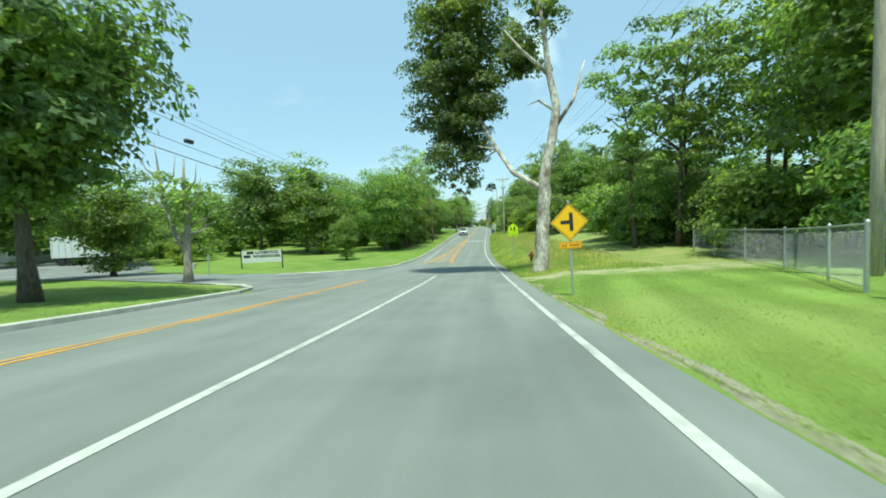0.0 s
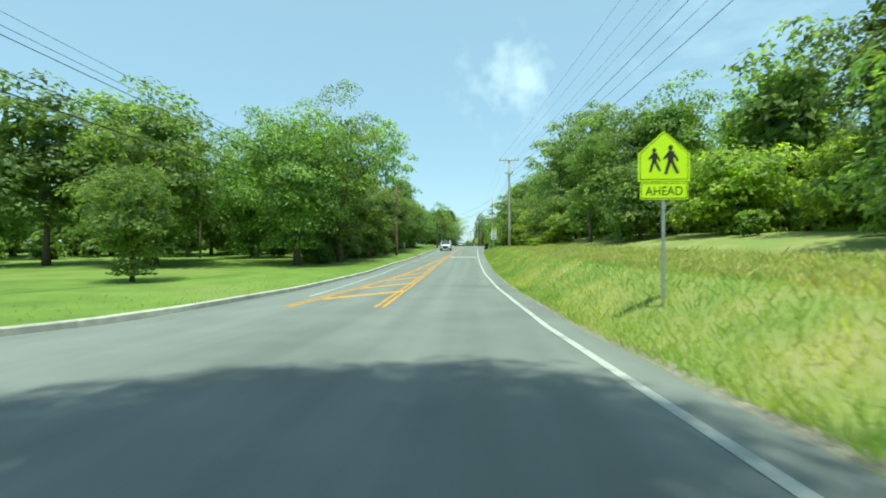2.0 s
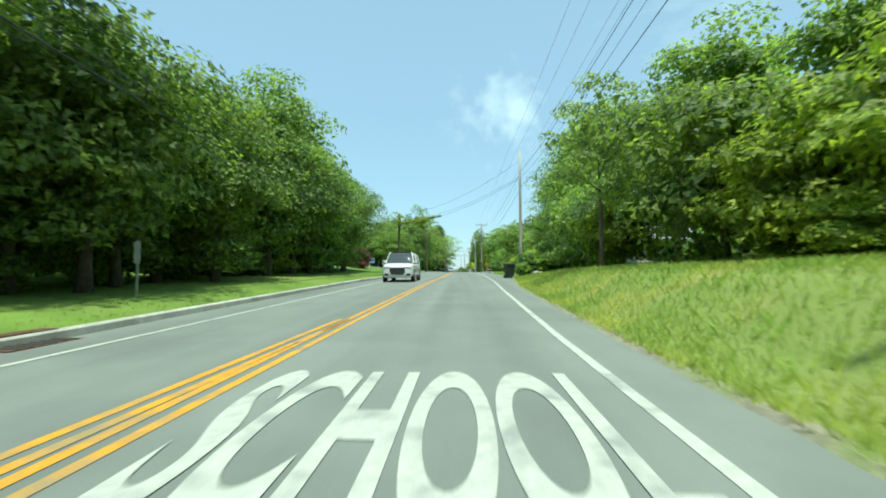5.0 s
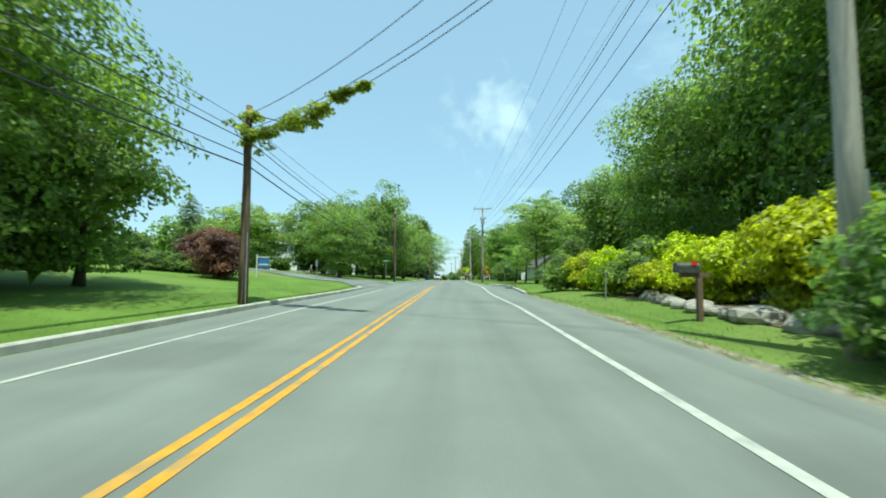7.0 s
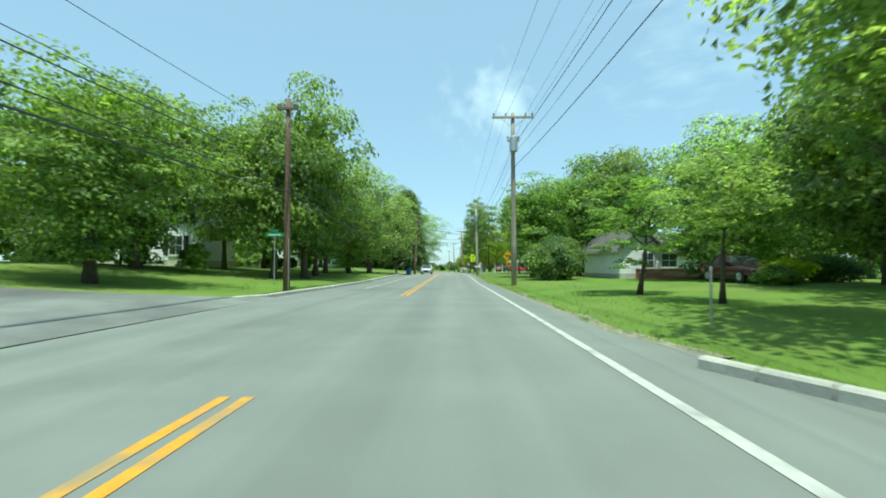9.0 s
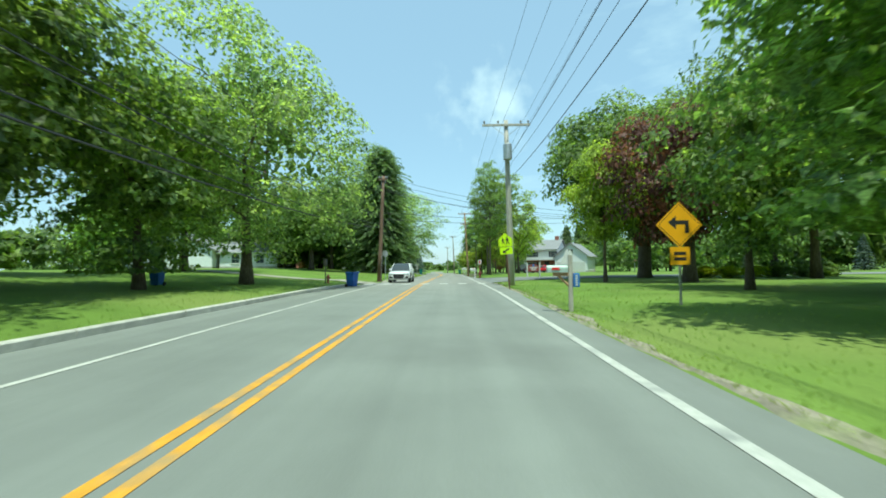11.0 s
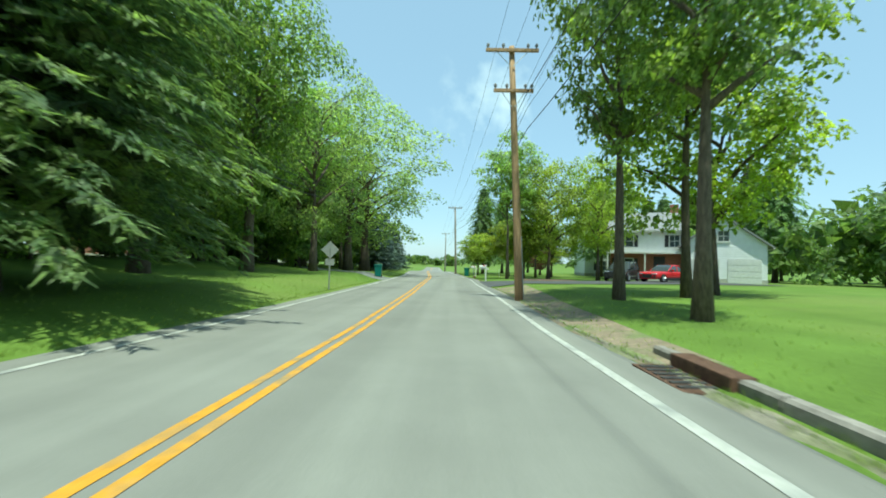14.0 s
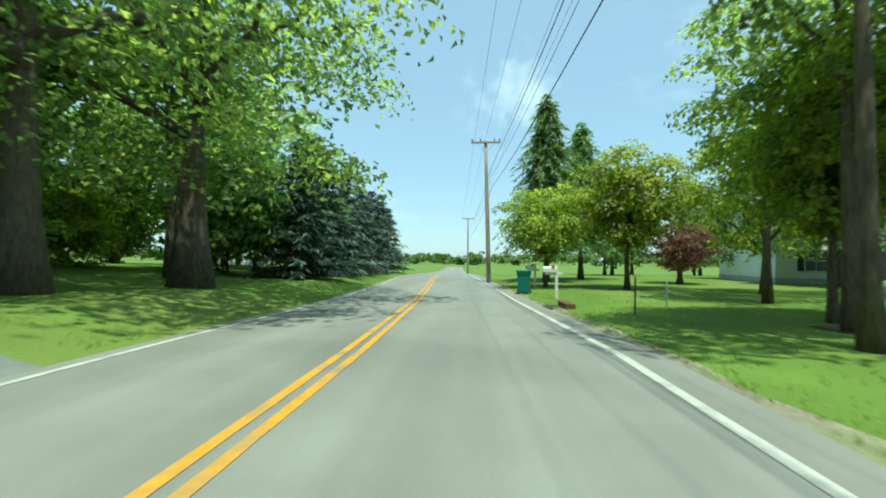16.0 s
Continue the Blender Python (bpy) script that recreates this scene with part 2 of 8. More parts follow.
def lawn_wear(m):
    """Unmown straw-tinged meadow on the bank, faint mowing stripes on the first lawn, worn soil along the road's edge."""
    nt = m.node_tree
    bs = nt.nodes["Principled BSDF"]
    col = bs.inputs["Base Color"].links[0].from_socket
    tc, xyz = nt.nodes.new("ShaderNodeTexCoord"), nt.nodes.new("ShaderNodeSeparateXYZ")
    nt.links.new(tc.outputs["Object"], xyz.inputs[0])

    def math_(op, a, b):
        n = nt.nodes.new("ShaderNodeMath")
        n.operation = op
        for sock, v in zip(n.inputs, (a, b)):
            if isinstance(v, bpy.types.NodeSocket):
                nt.links.new(v, sock)
            else:
                sock.default_value = v
        return n.outputs[0]

    def between(sock, lo, hi):
        r = nt.nodes.new("ShaderNodeMapRange")
        r.interpolation_type = "SMOOTHSTEP"
        r.inputs["From Min"].default_value, r.inputs["From Max"].default_value = lo, hi
        nt.links.new(sock, r.inputs["Value"])
        return r.outputs["Result"]

    def noisy(sc, detail=5.0):
        n = nt.nodes.new("ShaderNodeTexNoise")
        n.inputs["Scale"].default_value, n.inputs["Detail"].default_value = sc, detail
        nt.links.new(tc.outputs["Object"], n.inputs["Vector"])
        return n.outputs["Fac"]

    def mixed(a, b, fac, kind="MIX"):
        x = nt.nodes.new("ShaderNodeMixRGB")
        x.blend_type = kind
        for sock, v in ((x.inputs["Color1"], a), (x.inputs["Color2"], b), (x.inputs["Fac"], fac)):
            if isinstance(v, bpy.types.NodeSocket):
                nt.links.new(v, sock)
            else:
                sock.default_value = v
        return x.outputs["Color"]

    x, y = xyz.outputs["X"], xyz.outputs["Y"]
    bank = math_("MULTIPLY", math_("MULTIPLY", between(y, 20, 26), between(y, 116, 104)), between(x, 1.5, 3.0))
    hay = mixed((0.215, 0.255, 0.075, 1), (0.33, 0.295, 0.13, 1), between(noisy(0.55), 0.45, 0.72))
    col = mixed(col, hay, math_("MULTIPLY", bank, 0.85))
    lane = math_("SINE", math_("MULTIPLY", math_("ADD", x, math_("MULTIPLY", y, -0.22)), 3.4), 0.0)
    first = math_("MULTIPLY", between(y, 20, 17), between(x, 2.5, 3.5))
    stripe = mixed((0.86, 0.86, 0.8, 1), (1.1, 1.08, 1.1, 1), between(lane, -0.7, 0.7))
    col = mixed(col, mixed(col, stripe, 1.0, "MULTIPLY"), first)
    worn = math_("MULTIPLY", math_("MULTIPLY", between(y, 18.6, 20.2), between(y, 23.0, 21.4)), math_("MULTIPLY", between(x, 2.2, 3.2), between(x, 16, 11)))
    col = mixed(col, (0.35, 0.315, 0.2, 1), math_("MULTIPLY", worn, between(noisy(1.4), 0.36, 0.6)))
    col = mixed(col, mixed(col, (0.8, 0.86, 0.78, 1), 1.0, "MULTIPLY"), between(y, 108, 122))
    nt.links.new(col, bs.inputs["Base Color"])


lawn_wear(LAWN)
DIRT = mat("bare_soil", (0.24, 0.19, 0.13), 0.95, vary=0.25, scale=4, bump=0.5, bump_scale=30, second=(0.14, 0.19, 0.06), patch=0.6)
MULCH = mat("mulch", (0.12, 0.085, 0.06), 0.95, vary=0.3, scale=8, bump=0.7, bump_scale=30)
PAINT_W = mat("white_road_paint", (0.44, 0.44, 0.4), 0.75, vary=0.12, scale=9, bump=0.2, bump_scale=90, second=(0.27, 0.275, 0.26), patch=0.5)
PAINT_Y = mat("yellow_road_paint", (0.56, 0.275, 0.025), 0.75, vary=0.14, scale=9, bump=0.2, bump_scale=90, second=(0.3, 0.22, 0.11), patch=0.6)
CONCRETE = mat("kerb_concrete", (0.47, 0.455, 0.40), 0.9, vary=0.16, scale=4, bump=0.4, bump_scale=60, second=(0.36, 0.35, 0.3), patch=0.4, rand=0.12)
IRON = mat("rusty_iron", (0.13, 0.07, 0.045), 0.75, metal=0.3, vary=0.3, scale=12, bump=0.3)
WOOD_POLE = mat("weathered_pole", (0.34, 0.295, 0.24), 0.9, vary=0.25, scale=4, bump=0.5, bump_scale=30, stretch=(6, 6, 0.5), rand=0.12)
WOOD_TAN = mat("tan_pole", (0.41, 0.27, 0.155), 0.9, vary=0.25, scale=4, bump=0.5, bump_scale=30, stretch=(6, 6, 0.5))
WOOD_GREY = mat("grey_pole", (0.42, 0.39, 0.34), 0.9, vary=0.2, scale=4, bump=0.5, bump_scale=30, stretch=(6, 6, 0.5))
WOOD_RED = mat("red_brown_boards", (0.24, 0.085, 0.055), 0.85, vary=0.2, scale=5, bump=0.3, bump_scale=40, rand=0.15)
WOOD_BROWN = mat("brown_pole", (0.16, 0.10, 0.07), 0.9, vary=0.25, scale=4, bump=0.5, bump_scale=30, stretch=(6, 6, 0.5))
BARK = mat("bark", (0.115, 0.09, 0.068), 0.95, vary=0.35, scale=5, bump=0.9, bump_scale=16, stretch=(3, 3, 0.7), rand=0.2)
BARK_PALE = mat("sycamore_bark", (0.50, 0.46, 0.40), 0.9, vary=0.42, scale=9, bump=1.0, bump_scale=12, second=(0.19, 0.135, 0.1), patch=0.95, stretch=(1, 1, 0.5))
BARK_DEAD = mat("dead_wood", (0.30, 0.27, 0.235), 0.95, vary=0.25, scale=5, bump=0.6, bump_scale=20, stretch=(3, 3, 0.6))
STEEL = mat("galvanised_steel", (0.46, 0.47, 0.48), 0.45, metal=0.8, vary=0.12, scale=9)
STEEL_DARK = mat("dark_steel", (0.10, 0.10, 0.10), 0.6, metal=0.6, vary=0.2, scale=9)
CABLE = mat("cable", (0.03, 0.03, 0.033), 0.6, vary=0.1)
CERAMIC = mat("insulator_ceramic", (0.22, 0.22, 0.22), 0.3, vary=0.1)
BLACK = mat("sign_black", (0.02, 0.02, 0.02), 0.6, vary=0.1)
SIGN_Y = mat("warning_yellow", (0.86, 0.48, 0.01), 0.45, vary=0.05, scale=3)
SIGN_O = mat("warning_orange", (0.85, 0.40, 0.01), 0.45, vary=0.05, scale=3)
SIGN_G = mat("school_green", (0.62, 0.86, 0.01), 0.4, vary=0.04, scale=3)
SIGN_W = mat("sign_white", (0.6, 0.61, 0.6), 0.45, vary=0.05, scale=3)
SIGN_RED = mat("sign_red", (0.6, 0.03, 0.03), 0.5, vary=0.08, scale=3)
SIGN_BACK = mat("sign_back", (0.42, 0.43, 0.43), 0.5, metal=0.5, vary=0.1)
SIGN_BLUE = mat("sign_blue", (0.05, 0.16, 0.45), 0.5, vary=0.08)
SIGN_STREET = mat("street_sign_green", (0.02, 0.26, 0.12), 0.5, vary=0.08)
MAROON = mat("maroon_board", (0.22, 0.045, 0.035), 0.6, vary=0.12)
HYDRANT = mat("hydrant_maroon", (0.17, 0.04, 0.035), 0.6, vary=0.2, scale=10)
WHITE_WOOD = mat("white_painted_wood", (0.62, 0.62, 0.6), 0.6, vary=0.06, scale=6, bump=0.1)
SIDING = mat("white_siding", (0.74, 0.75, 0.76), 0.65, vary=0.05, scale=2)
SIDING_GREY = mat("grey_siding", (0.5, 0.52, 0.52), 0.7, vary=0.07, scale=2)
BRICK = mat("red_brick", (0.28, 0.115, 0.085), 0.9, vary=0.25, scale=9, bump=0.3)
ROOF = mat("roof_shingle", (0.22, 0.22, 0.23), 0.95, vary=0.2, scale=5, bump=0.5, bump_scale=30)
ROOF_DARK = mat("dark_roof_shingle", (0.11, 0.105, 0.10), 0.95, vary=0.2, scale=5, bump=0.5, bump_scale=30)
SHUTTER = mat("black_shutter", (0.025, 0.025, 0.03), 0.6, vary=0.1)
PANE = glass_mat("window_pane", (0.05, 0.065, 0.075))
CAR_GLASS = glass_mat("car_glass", (0.05, 0.06, 0.065), 0.03)
CAR_WHITE = mat("car_white", (0.6, 0.61, 0.62), 0.18, vary=0.02, spec=0.7)
CAR_RED = mat("car_red", (0.52, 0.02, 0.03), 0.18, vary=0.03, spec=0.7)
CAR_BLACK = mat("car_black", (0.02, 0.022, 0.025), 0.15, vary=0.03, spec=0.7)
CAR_MAROON = mat("car_maroon", (0.09, 0.02, 0.03), 0.2, vary=0.03, spec=0.7)
BOX_GREEN = mat("pale_green_metal", (0.40, 0.50, 0.46), 0.45, vary=0.1, scale=9)
CAR_TRIM = mat("car_black_trim", (0.02, 0.02, 0.02), 0.6, vary=0.1)
TYRE = mat("tyre_rubber", (0.018, 0.018, 0.018), 0.85, vary=0.15)
RIM = mat("alloy_rim", (0.5, 0.51, 0.53), 0.3, metal=0.8, vary=0.05)
LAMP_CLEAR = mat("headlamp_lens", (0.36, 0.39, 0.42), 0.1, vary=0.03)
LAMP_RED = mat("tail_lamp_red", (0.45, 0.01, 0.015), 0.2, vary=0.03)
BIN_BLUE = mat("blue_plastic", (0.02, 0.10, 0.42), 0.5, vary=0.08)
BIN_TEAL = mat("teal_plastic", (0.01, 0.16, 0.13), 0.5, vary=0.08)
BIN_DARK = mat("dark_green_plastic", (0.018, 0.028, 0.024), 0.55, vary=0.1)
STONE = mat("garden_stone", (0.29, 0.265, 0.235), 0.9, vary=0.2, scale=5, bump=0.5, bump_scale=25, rand=0.25)
ORANGE_P = mat("orange_reflector", (0.75, 0.10, 0.02), 0.5, vary=0.06)
GRASS_BLADE = leaf_mat("grass_blades", (0.25, 0.34, 0.09), 0.6, 0.2, 0.02, 0.5, (0.95, 0.98, 0.95), (1.2, 1.08, 1.0), (0.9, 1.1))
GRASS_TALL = leaf_mat("tall_grass", (0.40, 0.43, 0.15), 0.6, 0.16, 0.02, 0.55, (0.8, 0.9, 0.75), (1.3, 1.12, 1.15), (0.9, 1.1))
GRASS_DRY = leaf_mat("dry_grass", (0.55, 0.5, 0.24), 0.45, 0.25, 0.01, 0.5, (0.85, 0.92, 0.75), (1.15, 1.08, 1.05), (0.9, 1.1))
LEAF = leaf_mat("green_leaves", (0.215, 0.295, 0.086), 0.57, hue=0.009)
LEAF_DARK = leaf_mat("dark_leaves", (0.17, 0.232, 0.078), 0.55)
LEAF_LIGHT = leaf_mat("light_leaves", (0.32, 0.39, 0.075), 0.57, hue=0.009)
LEAF_YELLOW = leaf_mat("yellow_leaves", (0.5, 0.56, 0.025), 0.45)
LEAF_RED = leaf_mat("red_leaves", (0.155, 0.07, 0.064), 0.5)
LEAF_PALE = leaf_mat("pale_leaves", (0.295, 0.375, 0.16), 0.68)
NEEDLE = leaf_mat("spruce_needles", (0.17, 0.25, 0.105), 0.48)
NEEDLE_PINE = leaf_mat("pine_needles", (0.145, 0.195, 0.075), 0.35)
NEEDLE_BLUE = leaf_mat("blue_spruce_needles", (0.075, 0.115, 0.085), 0.15)


# ---- geometry helpers ----
def mesh_of(name, bm, material, smooth=False):
    me = bpy.data.meshes.new(name)
    bm.to_mesh(me)
    bm.free()
    me.materials.append(material)
    if smooth:
        me.polygons.foreach_set("use_smooth", [True] * len(me.polygons))
    return me


def part(name, bm, material, parent, label="", smooth=False):
    """One mesh under a thing, or a top-level mesh when parent is None."""
    ob = new(name, mesh_of(name, bm, material, smooth))
    if parent is not None:
        ob.parent = parent
    if label:
        ob["label"] = label
    return ob


def thing(name, m, label, category, group="", kind=""):
    ob = new(name)
    ob.matrix_world = m
    ob.empty_display_size = 0.2
    return tagged(ob, label, category, group, kind)


def box(x0, x1, y0, y1, z0, z1, bevel=0.0, bm=None):
    own = bmesh.new()
    vs = [own.verts.new((x, y, z)) for x in (x0, x1) for y in (y0, y1) for z in (z0, z1)]
    for f in ((0, 1, 3, 2), (4, 6, 7, 5), (0, 4, 5, 1), (2, 3, 7, 6), (0, 2, 6, 4), (1, 5, 7, 3)):
        own.faces.new([vs[i] for i in f])
    if bevel:
        bmesh.ops.bevel(own, geom=own.edges[:], offset=bevel, segments=2, affect="EDGES", profile=0.7)
    return join(bm, own)


def join(bm, own):
    if bm is None:
        return own
    me = bpy.data.meshes.new("tmp")
    own.to_mesh(me)
    own.free()
    bm.from_mesh(me)
    bpy.data.meshes.remove(me)
    return bm


def tube(pts, radii, sides=8, bm=None, cap=True):
    """A tapered tube through points."""
    bm = bm if bm is not None else bmesh.new()
    pts = [Vector(p) for p in pts]
    if not isinstance(radii, (list, tuple)):
        radii = [radii] * len(pts)
    rings = []
    side = None
    for i, p in enumerate(pts):
        d = (pts[min(i + 1, len(pts) - 1)] - pts[max(i - 1, 0)]).normalized()
        if side is None:
            side = d.orthogonal().normalized()
        side = (side - d * side.dot(d)).normalized()
        up = d.cross(side)
        rings.append([bm.verts.new(p + radii[i] * (math.cos(a) * side + math.sin(a) * up)) for a in (2 * math.pi * k / sides for k in range(sides))])
    for a, b in zip(rings, rings[1:]):
        for k in range(sides):
            bm.faces.new((a[k], a[(k + 1) % sides], b[(k + 1) % sides], b[k]))
    if cap:
        bm.faces.new(rings[0][::-1])
        bm.faces.new(rings[-1])
    return bm


def plate(outline, thick, bevel=0.0, bm=None):
    """A flat plate in the xz plane, its front at y = 0 and its back at y = thick; outline is counter-clockwise seen from -y."""
    own = bmesh.new()
    f = own.faces.new([own.verts.new((x, 0, z)) for x, z in outline])
    own.normal_update()
    if f.normal.y > 0:
        f.normal_flip()
    ext = bmesh.ops.extrude_face_region(own, geom=[f])
    bmesh.ops.translate(own, verts=[v for v in ext["geom"] if isinstance(v, bmesh.types.BMVert)], vec=(0, thick, 0))
    bmesh.ops.recalc_face_normals(own, faces=own.faces[:])
    return join(bm, own)


def rounded(w, h, r, n=4):
    pts = []
    for cx, cz, a0 in ((w / 2 - r, h / 2 - r, 0), (-w / 2 + r, h / 2 - r, 90), (-w / 2 + r, -h / 2 + r, 180), (w / 2 - r, -h / 2 + r, 270)):
        for k in range(n + 1):
            a = radians(a0 + 90 * k / n)
            pts.append((cx + r * math.cos(a), cz + r * math.sin(a)))
    return pts


def moved(bm, m):
    bmesh.ops.transform(bm, matrix=m, verts=bm.verts[:])
    return bm


def letters(name, text, size, material, parent, m, extrude=0.002, width=None, height=None, bold=0.0):
    """Raised letters in the built-in font, centred, in the xz plane facing -y, then placed by m; width and height stretch them."""
    cu = bpy.data.curves.new("text", "FONT")
    cu.body, cu.size, cu.align_x, cu.align_y, cu.extrude = text, size, "CENTER", "CENTER", extrude
    cu.offset = bold
    ob = new("text", cu)
    dg = bpy.context.evaluated_depsgraph_get()
    me = bpy.data.meshes.new_from_object(ob.evaluated_get(dg))
    bpy.data.objects.remove(ob)
    me.materials.clear()
    me.materials.append(material)
    co = np.empty(len(me.vertices) * 3)
    me.vertices.foreach_get("co", co)
    co = co.reshape(-1, 3)
    mid = (co.max(0) + co.min(0)) / 2
    co -= mid
    if width:
        co[:, 0] *= width / np.ptp(co[:, 0])
    if height:
        co[:, 1] *= height / np.ptp(co[:, 1])
    me.vertices.foreach_set("co", co.ravel())
    me.transform(m @ pose(0, 0, 0, 90))
    me.name = name
    t = new(name, me)
    t.parent = parent
    return t


# ---- the lie of the land ----
def line_x(y):
    return float(np.interp(y, LINE_Y, LINE_X)) if y < 340 else -1.39 - 0.035 * (y - 340)


def line_z(y):
    return float(np.interp(y, LINE_Y, LINE_Z)) if y < 340 else max(-1.43 - 0.02 * (y - 340), -2.6)


EDGE_L = ([-30, 18, 34, 37, 41, 48, 60, 80, 90, 118, 145, 160, 166, 172, 196, 206, 216, 230, 262, 340], [-10.9, -11.2, -11.6, -10.4, -9.2, -8.5, -8.1, -8.0, -8.2, -8.6, -8.5, -8.6, -8.9, -8.5, -8.4, -8.4, -7.4, -7.2, -7.0, -7.0])
EDGE_R = ([-30, 20, 45, 80, 105, 116, 138, 142, 151, 157, 190, 215, 240, 340], [0.7, 0.75, 0.65, 0.85, 1.0, 1.85, 1.95, 2.2, 2.25, 1.0, 0.7, 1.0, 0.65, 0.7])
RISE_R = ([-30, 9, 24, 32, 39, 50, 70, 84, 100, 116, 126, 150, 200, 215, 226, 247, 270, 340], [0.0, 0.1, 0.3, 0.55, 0.95, 1.15, 1.25, 1.2, 0.9, 0.35, 0.3, 0.18, 0.08, 0.08, 0.1, 0.3, 0.1, 0.1])
FAR_R = ([-30, 14, 28, 39, 60, 85, 105, 125, 150, 200, 340], [0.1, 0.2, 0.5, 1.0, 1.5, 1.5, 1.2, 0.9, 0.25, 0.1, 0.1])
RISE_L = ([-30, 30, 60, 100, 118, 145, 166, 200, 216, 235, 270, 300, 340], [0.08, 0.05, 0.1, 0.25, 0.35, 0.35, 0.3, 0.25, 0.25, 0.5, 0.45, 0.3, 0.2])
FAR_L = ([-30, 30, 100, 125, 150, 170, 200, 240, 280, 340], [0.3, 0.3, 0.3, 0.8, 1.3, 1.2, 0.8, 0.9, 0.8, 0.3])


def ease(t):
    t = min(max(t, 0.0), 1.0)
    return t * t * (3 - 2 * t)


def ground_z(x, y):
    d, z = x - line_x(y), line_z(y)
    r, l = np.interp(y, *EDGE_R), np.interp(y, *EDGE_L)
    if d > r:
        z += np.interp(y, *RISE_R) * ease((d - r) / 2.6) + np.interp(y, *FAR_R) * ease((d - r - 2) / 14)
    elif d < l:
        z += np.interp(y, *RISE_L) * ease((l - d) / 2.5) + np.interp(y, *FAR_L) * ease((l - d - 2) / 14)
    else:
        return z - 0.05
    if y > 340:
        z += 3.0 * ease((y - 420) / 400) * ease((abs(d) - 10) / 60)
    return z + 0.03 * noise.noise((x * 0.35, y * 0.35, 0)) * min(1, min(abs(d - r), abs(d - l)))


def strip(name, rows, material, parent=None, sub=1, lift=0.0):
    """A sheet from rows of points, each row across the strip."""
    bm = bmesh.new()
    vs = [[bm.verts.new((p[0], p[1], p[2] + lift)) for p in row] for row in rows]
    for a, b in zip(vs, vs[1:]):
        for i in range(len(a) - 1):
            bm.faces.new((a[i], a[i + 1], b[i + 1], b[i]))
    bmesh.ops.recalc_face_normals(bm, faces=bm.faces[:])
    for f in bm.faces:
        if f.normal.z < 0:
            f.normal_flip()
    return part(name, bm, material, parent)


def ground_sheet():
    ys = [-160, -120, -90, -60, -40] + [-30 + i for i in range(371)] + [350, 365, 385, 410, 440, 480, 530, 590, 660, 750, 900, 1200, 1700]
    ds = [-1500, -900, -500, -300, -200, -140, -100, -75, -60, -50, -42, -36, -31, -27, -24, -21, -18.5, -16.5, -15, -13.8, -12.8]
    ds += [-12.2 + 0.3 * i for i in range(18)] + [-6.6, -4.5, -2.2, -0.4] + [0.2 + 0.3 * i for i in range(14)]
    ds += [4.6, 5.2, 6, 7, 8.2, 9.6, 11, 12.5, 14, 16, 18.5, 21, 24, 28, 33, 40, 50, 65, 85, 110, 150, 220, 320, 520, 900, 1500]
    return strip("ground", [[(line_x(min(max(y, -30), 420)) + d, y, ground_z(line_x(min(max(y, -30), 420)) + d, y)) for d in ds] for y in ys], LAWN)


tagged(ground_sheet(), "mown green roadside lawn and verges with paler patches", "ground", kind="structure")


def road_sheet():
    ys = [-150, -100, -60] + [-30 + i for i in range(371)] + [350, 365, 385, 410, 440, 480]
    rows = []
    for y in ys:
        j = 0.05 * noise.noise((0, y * 0.9, 3)) + 0.03 * noise.noise((0, y * 3.1, 7))
        k = 0.05 * noise.noise((9, y * 0.9, 3))
        a, b = np.interp(y, *EDGE_L) + k, np.interp(y, *EDGE_R) + j
        x = line_x(y)
        rows.append([(x + a + (b - a) * f, y, line_z(y) - (0.03 if f in (0, 1) else 0.0)) for f in (0, 0.03, 0.3, 0.5, 0.7, 0.97, 1)])
    return strip("road", rows, ASPHALT)


tagged(road_sheet(), "sunlit grey asphalt road with worn tyre tracks", "road", kind="structure")


def patch(name, pts_a, pts_b, material, label, lift=0.02, n=14, m=8, category="driveway", ragged=0.0):
    """Paving laid on the ground between two edge lines of points."""
    def along(pts, f):
        s = f * (len(pts) - 1)
        i = min(int(s), len(pts) - 2)
        return [pts[i][k] + (pts[i + 1][k] - pts[i][k]) * (s - i) for k in (0, 1)]
    rows = []
    for i in range(n + 1):
        a, b = along(pts_a, i / n), along(pts_b, i / n)
        row = []
        for j in range(m + 1):
            f = j / m
            f += ragged * noise.noise((i * 0.8, f * 9, 2.0)) if j in (0, m) else 0
            x, y = a[0] + (b[0] - a[0]) * f, a[1] + (b[1] - a[1]) * f
            row.append((x, y, ground_z(x, y) - (0.06 if ragged and (j in (0, m) or i == n) else 0)))
        rows.append(row)
    return tagged(strip(name, rows, material, lift=lift), label, category, kind="structure")


patch("side_road", [(-9.0, 17.6), (-12.5, 21.5), (-22, 24.5), (-40, 30)], [(-6.8, 37.5), (-11.5, 32.4), (-22, 30.5), (-40, 42)], ASPHALT_OLD, "asphalt side road joining the main road", 0.045, category="road")
patch("parking_lot", [(-30, 27), (-48, 30), (-75, 32)], [(-30, 38), (-48, 58), (-75, 66)], ASPHALT_OLD, "asphalt parking lot behind the lawn", 0.06, category="parking lot")
patch("side_street", [(-6.5, 145.2), (-9.8, 150), (-16, 152.2), (-45, 153)], [(-6.5, 165.5), (-8.8, 161.6), (-16, 160.2), (-45, 160)], ASPHALT_OLD, "asphalt side street meeting the main road", 0.05, category="road")
patch("side_road_mouth", [(2.6, 210.6), (4.6, 213.2), (9, 216.0), (14, 217.6), (24, 219), (70, 223)], [(2.6, 227.0), (4.2, 224.6), (9, 224.2), (14, 224.4), (24, 225.4), (70, 229)], ASPHALT_OLD, "cracked asphalt entrance road beside the lawn", 0.04, category="road")
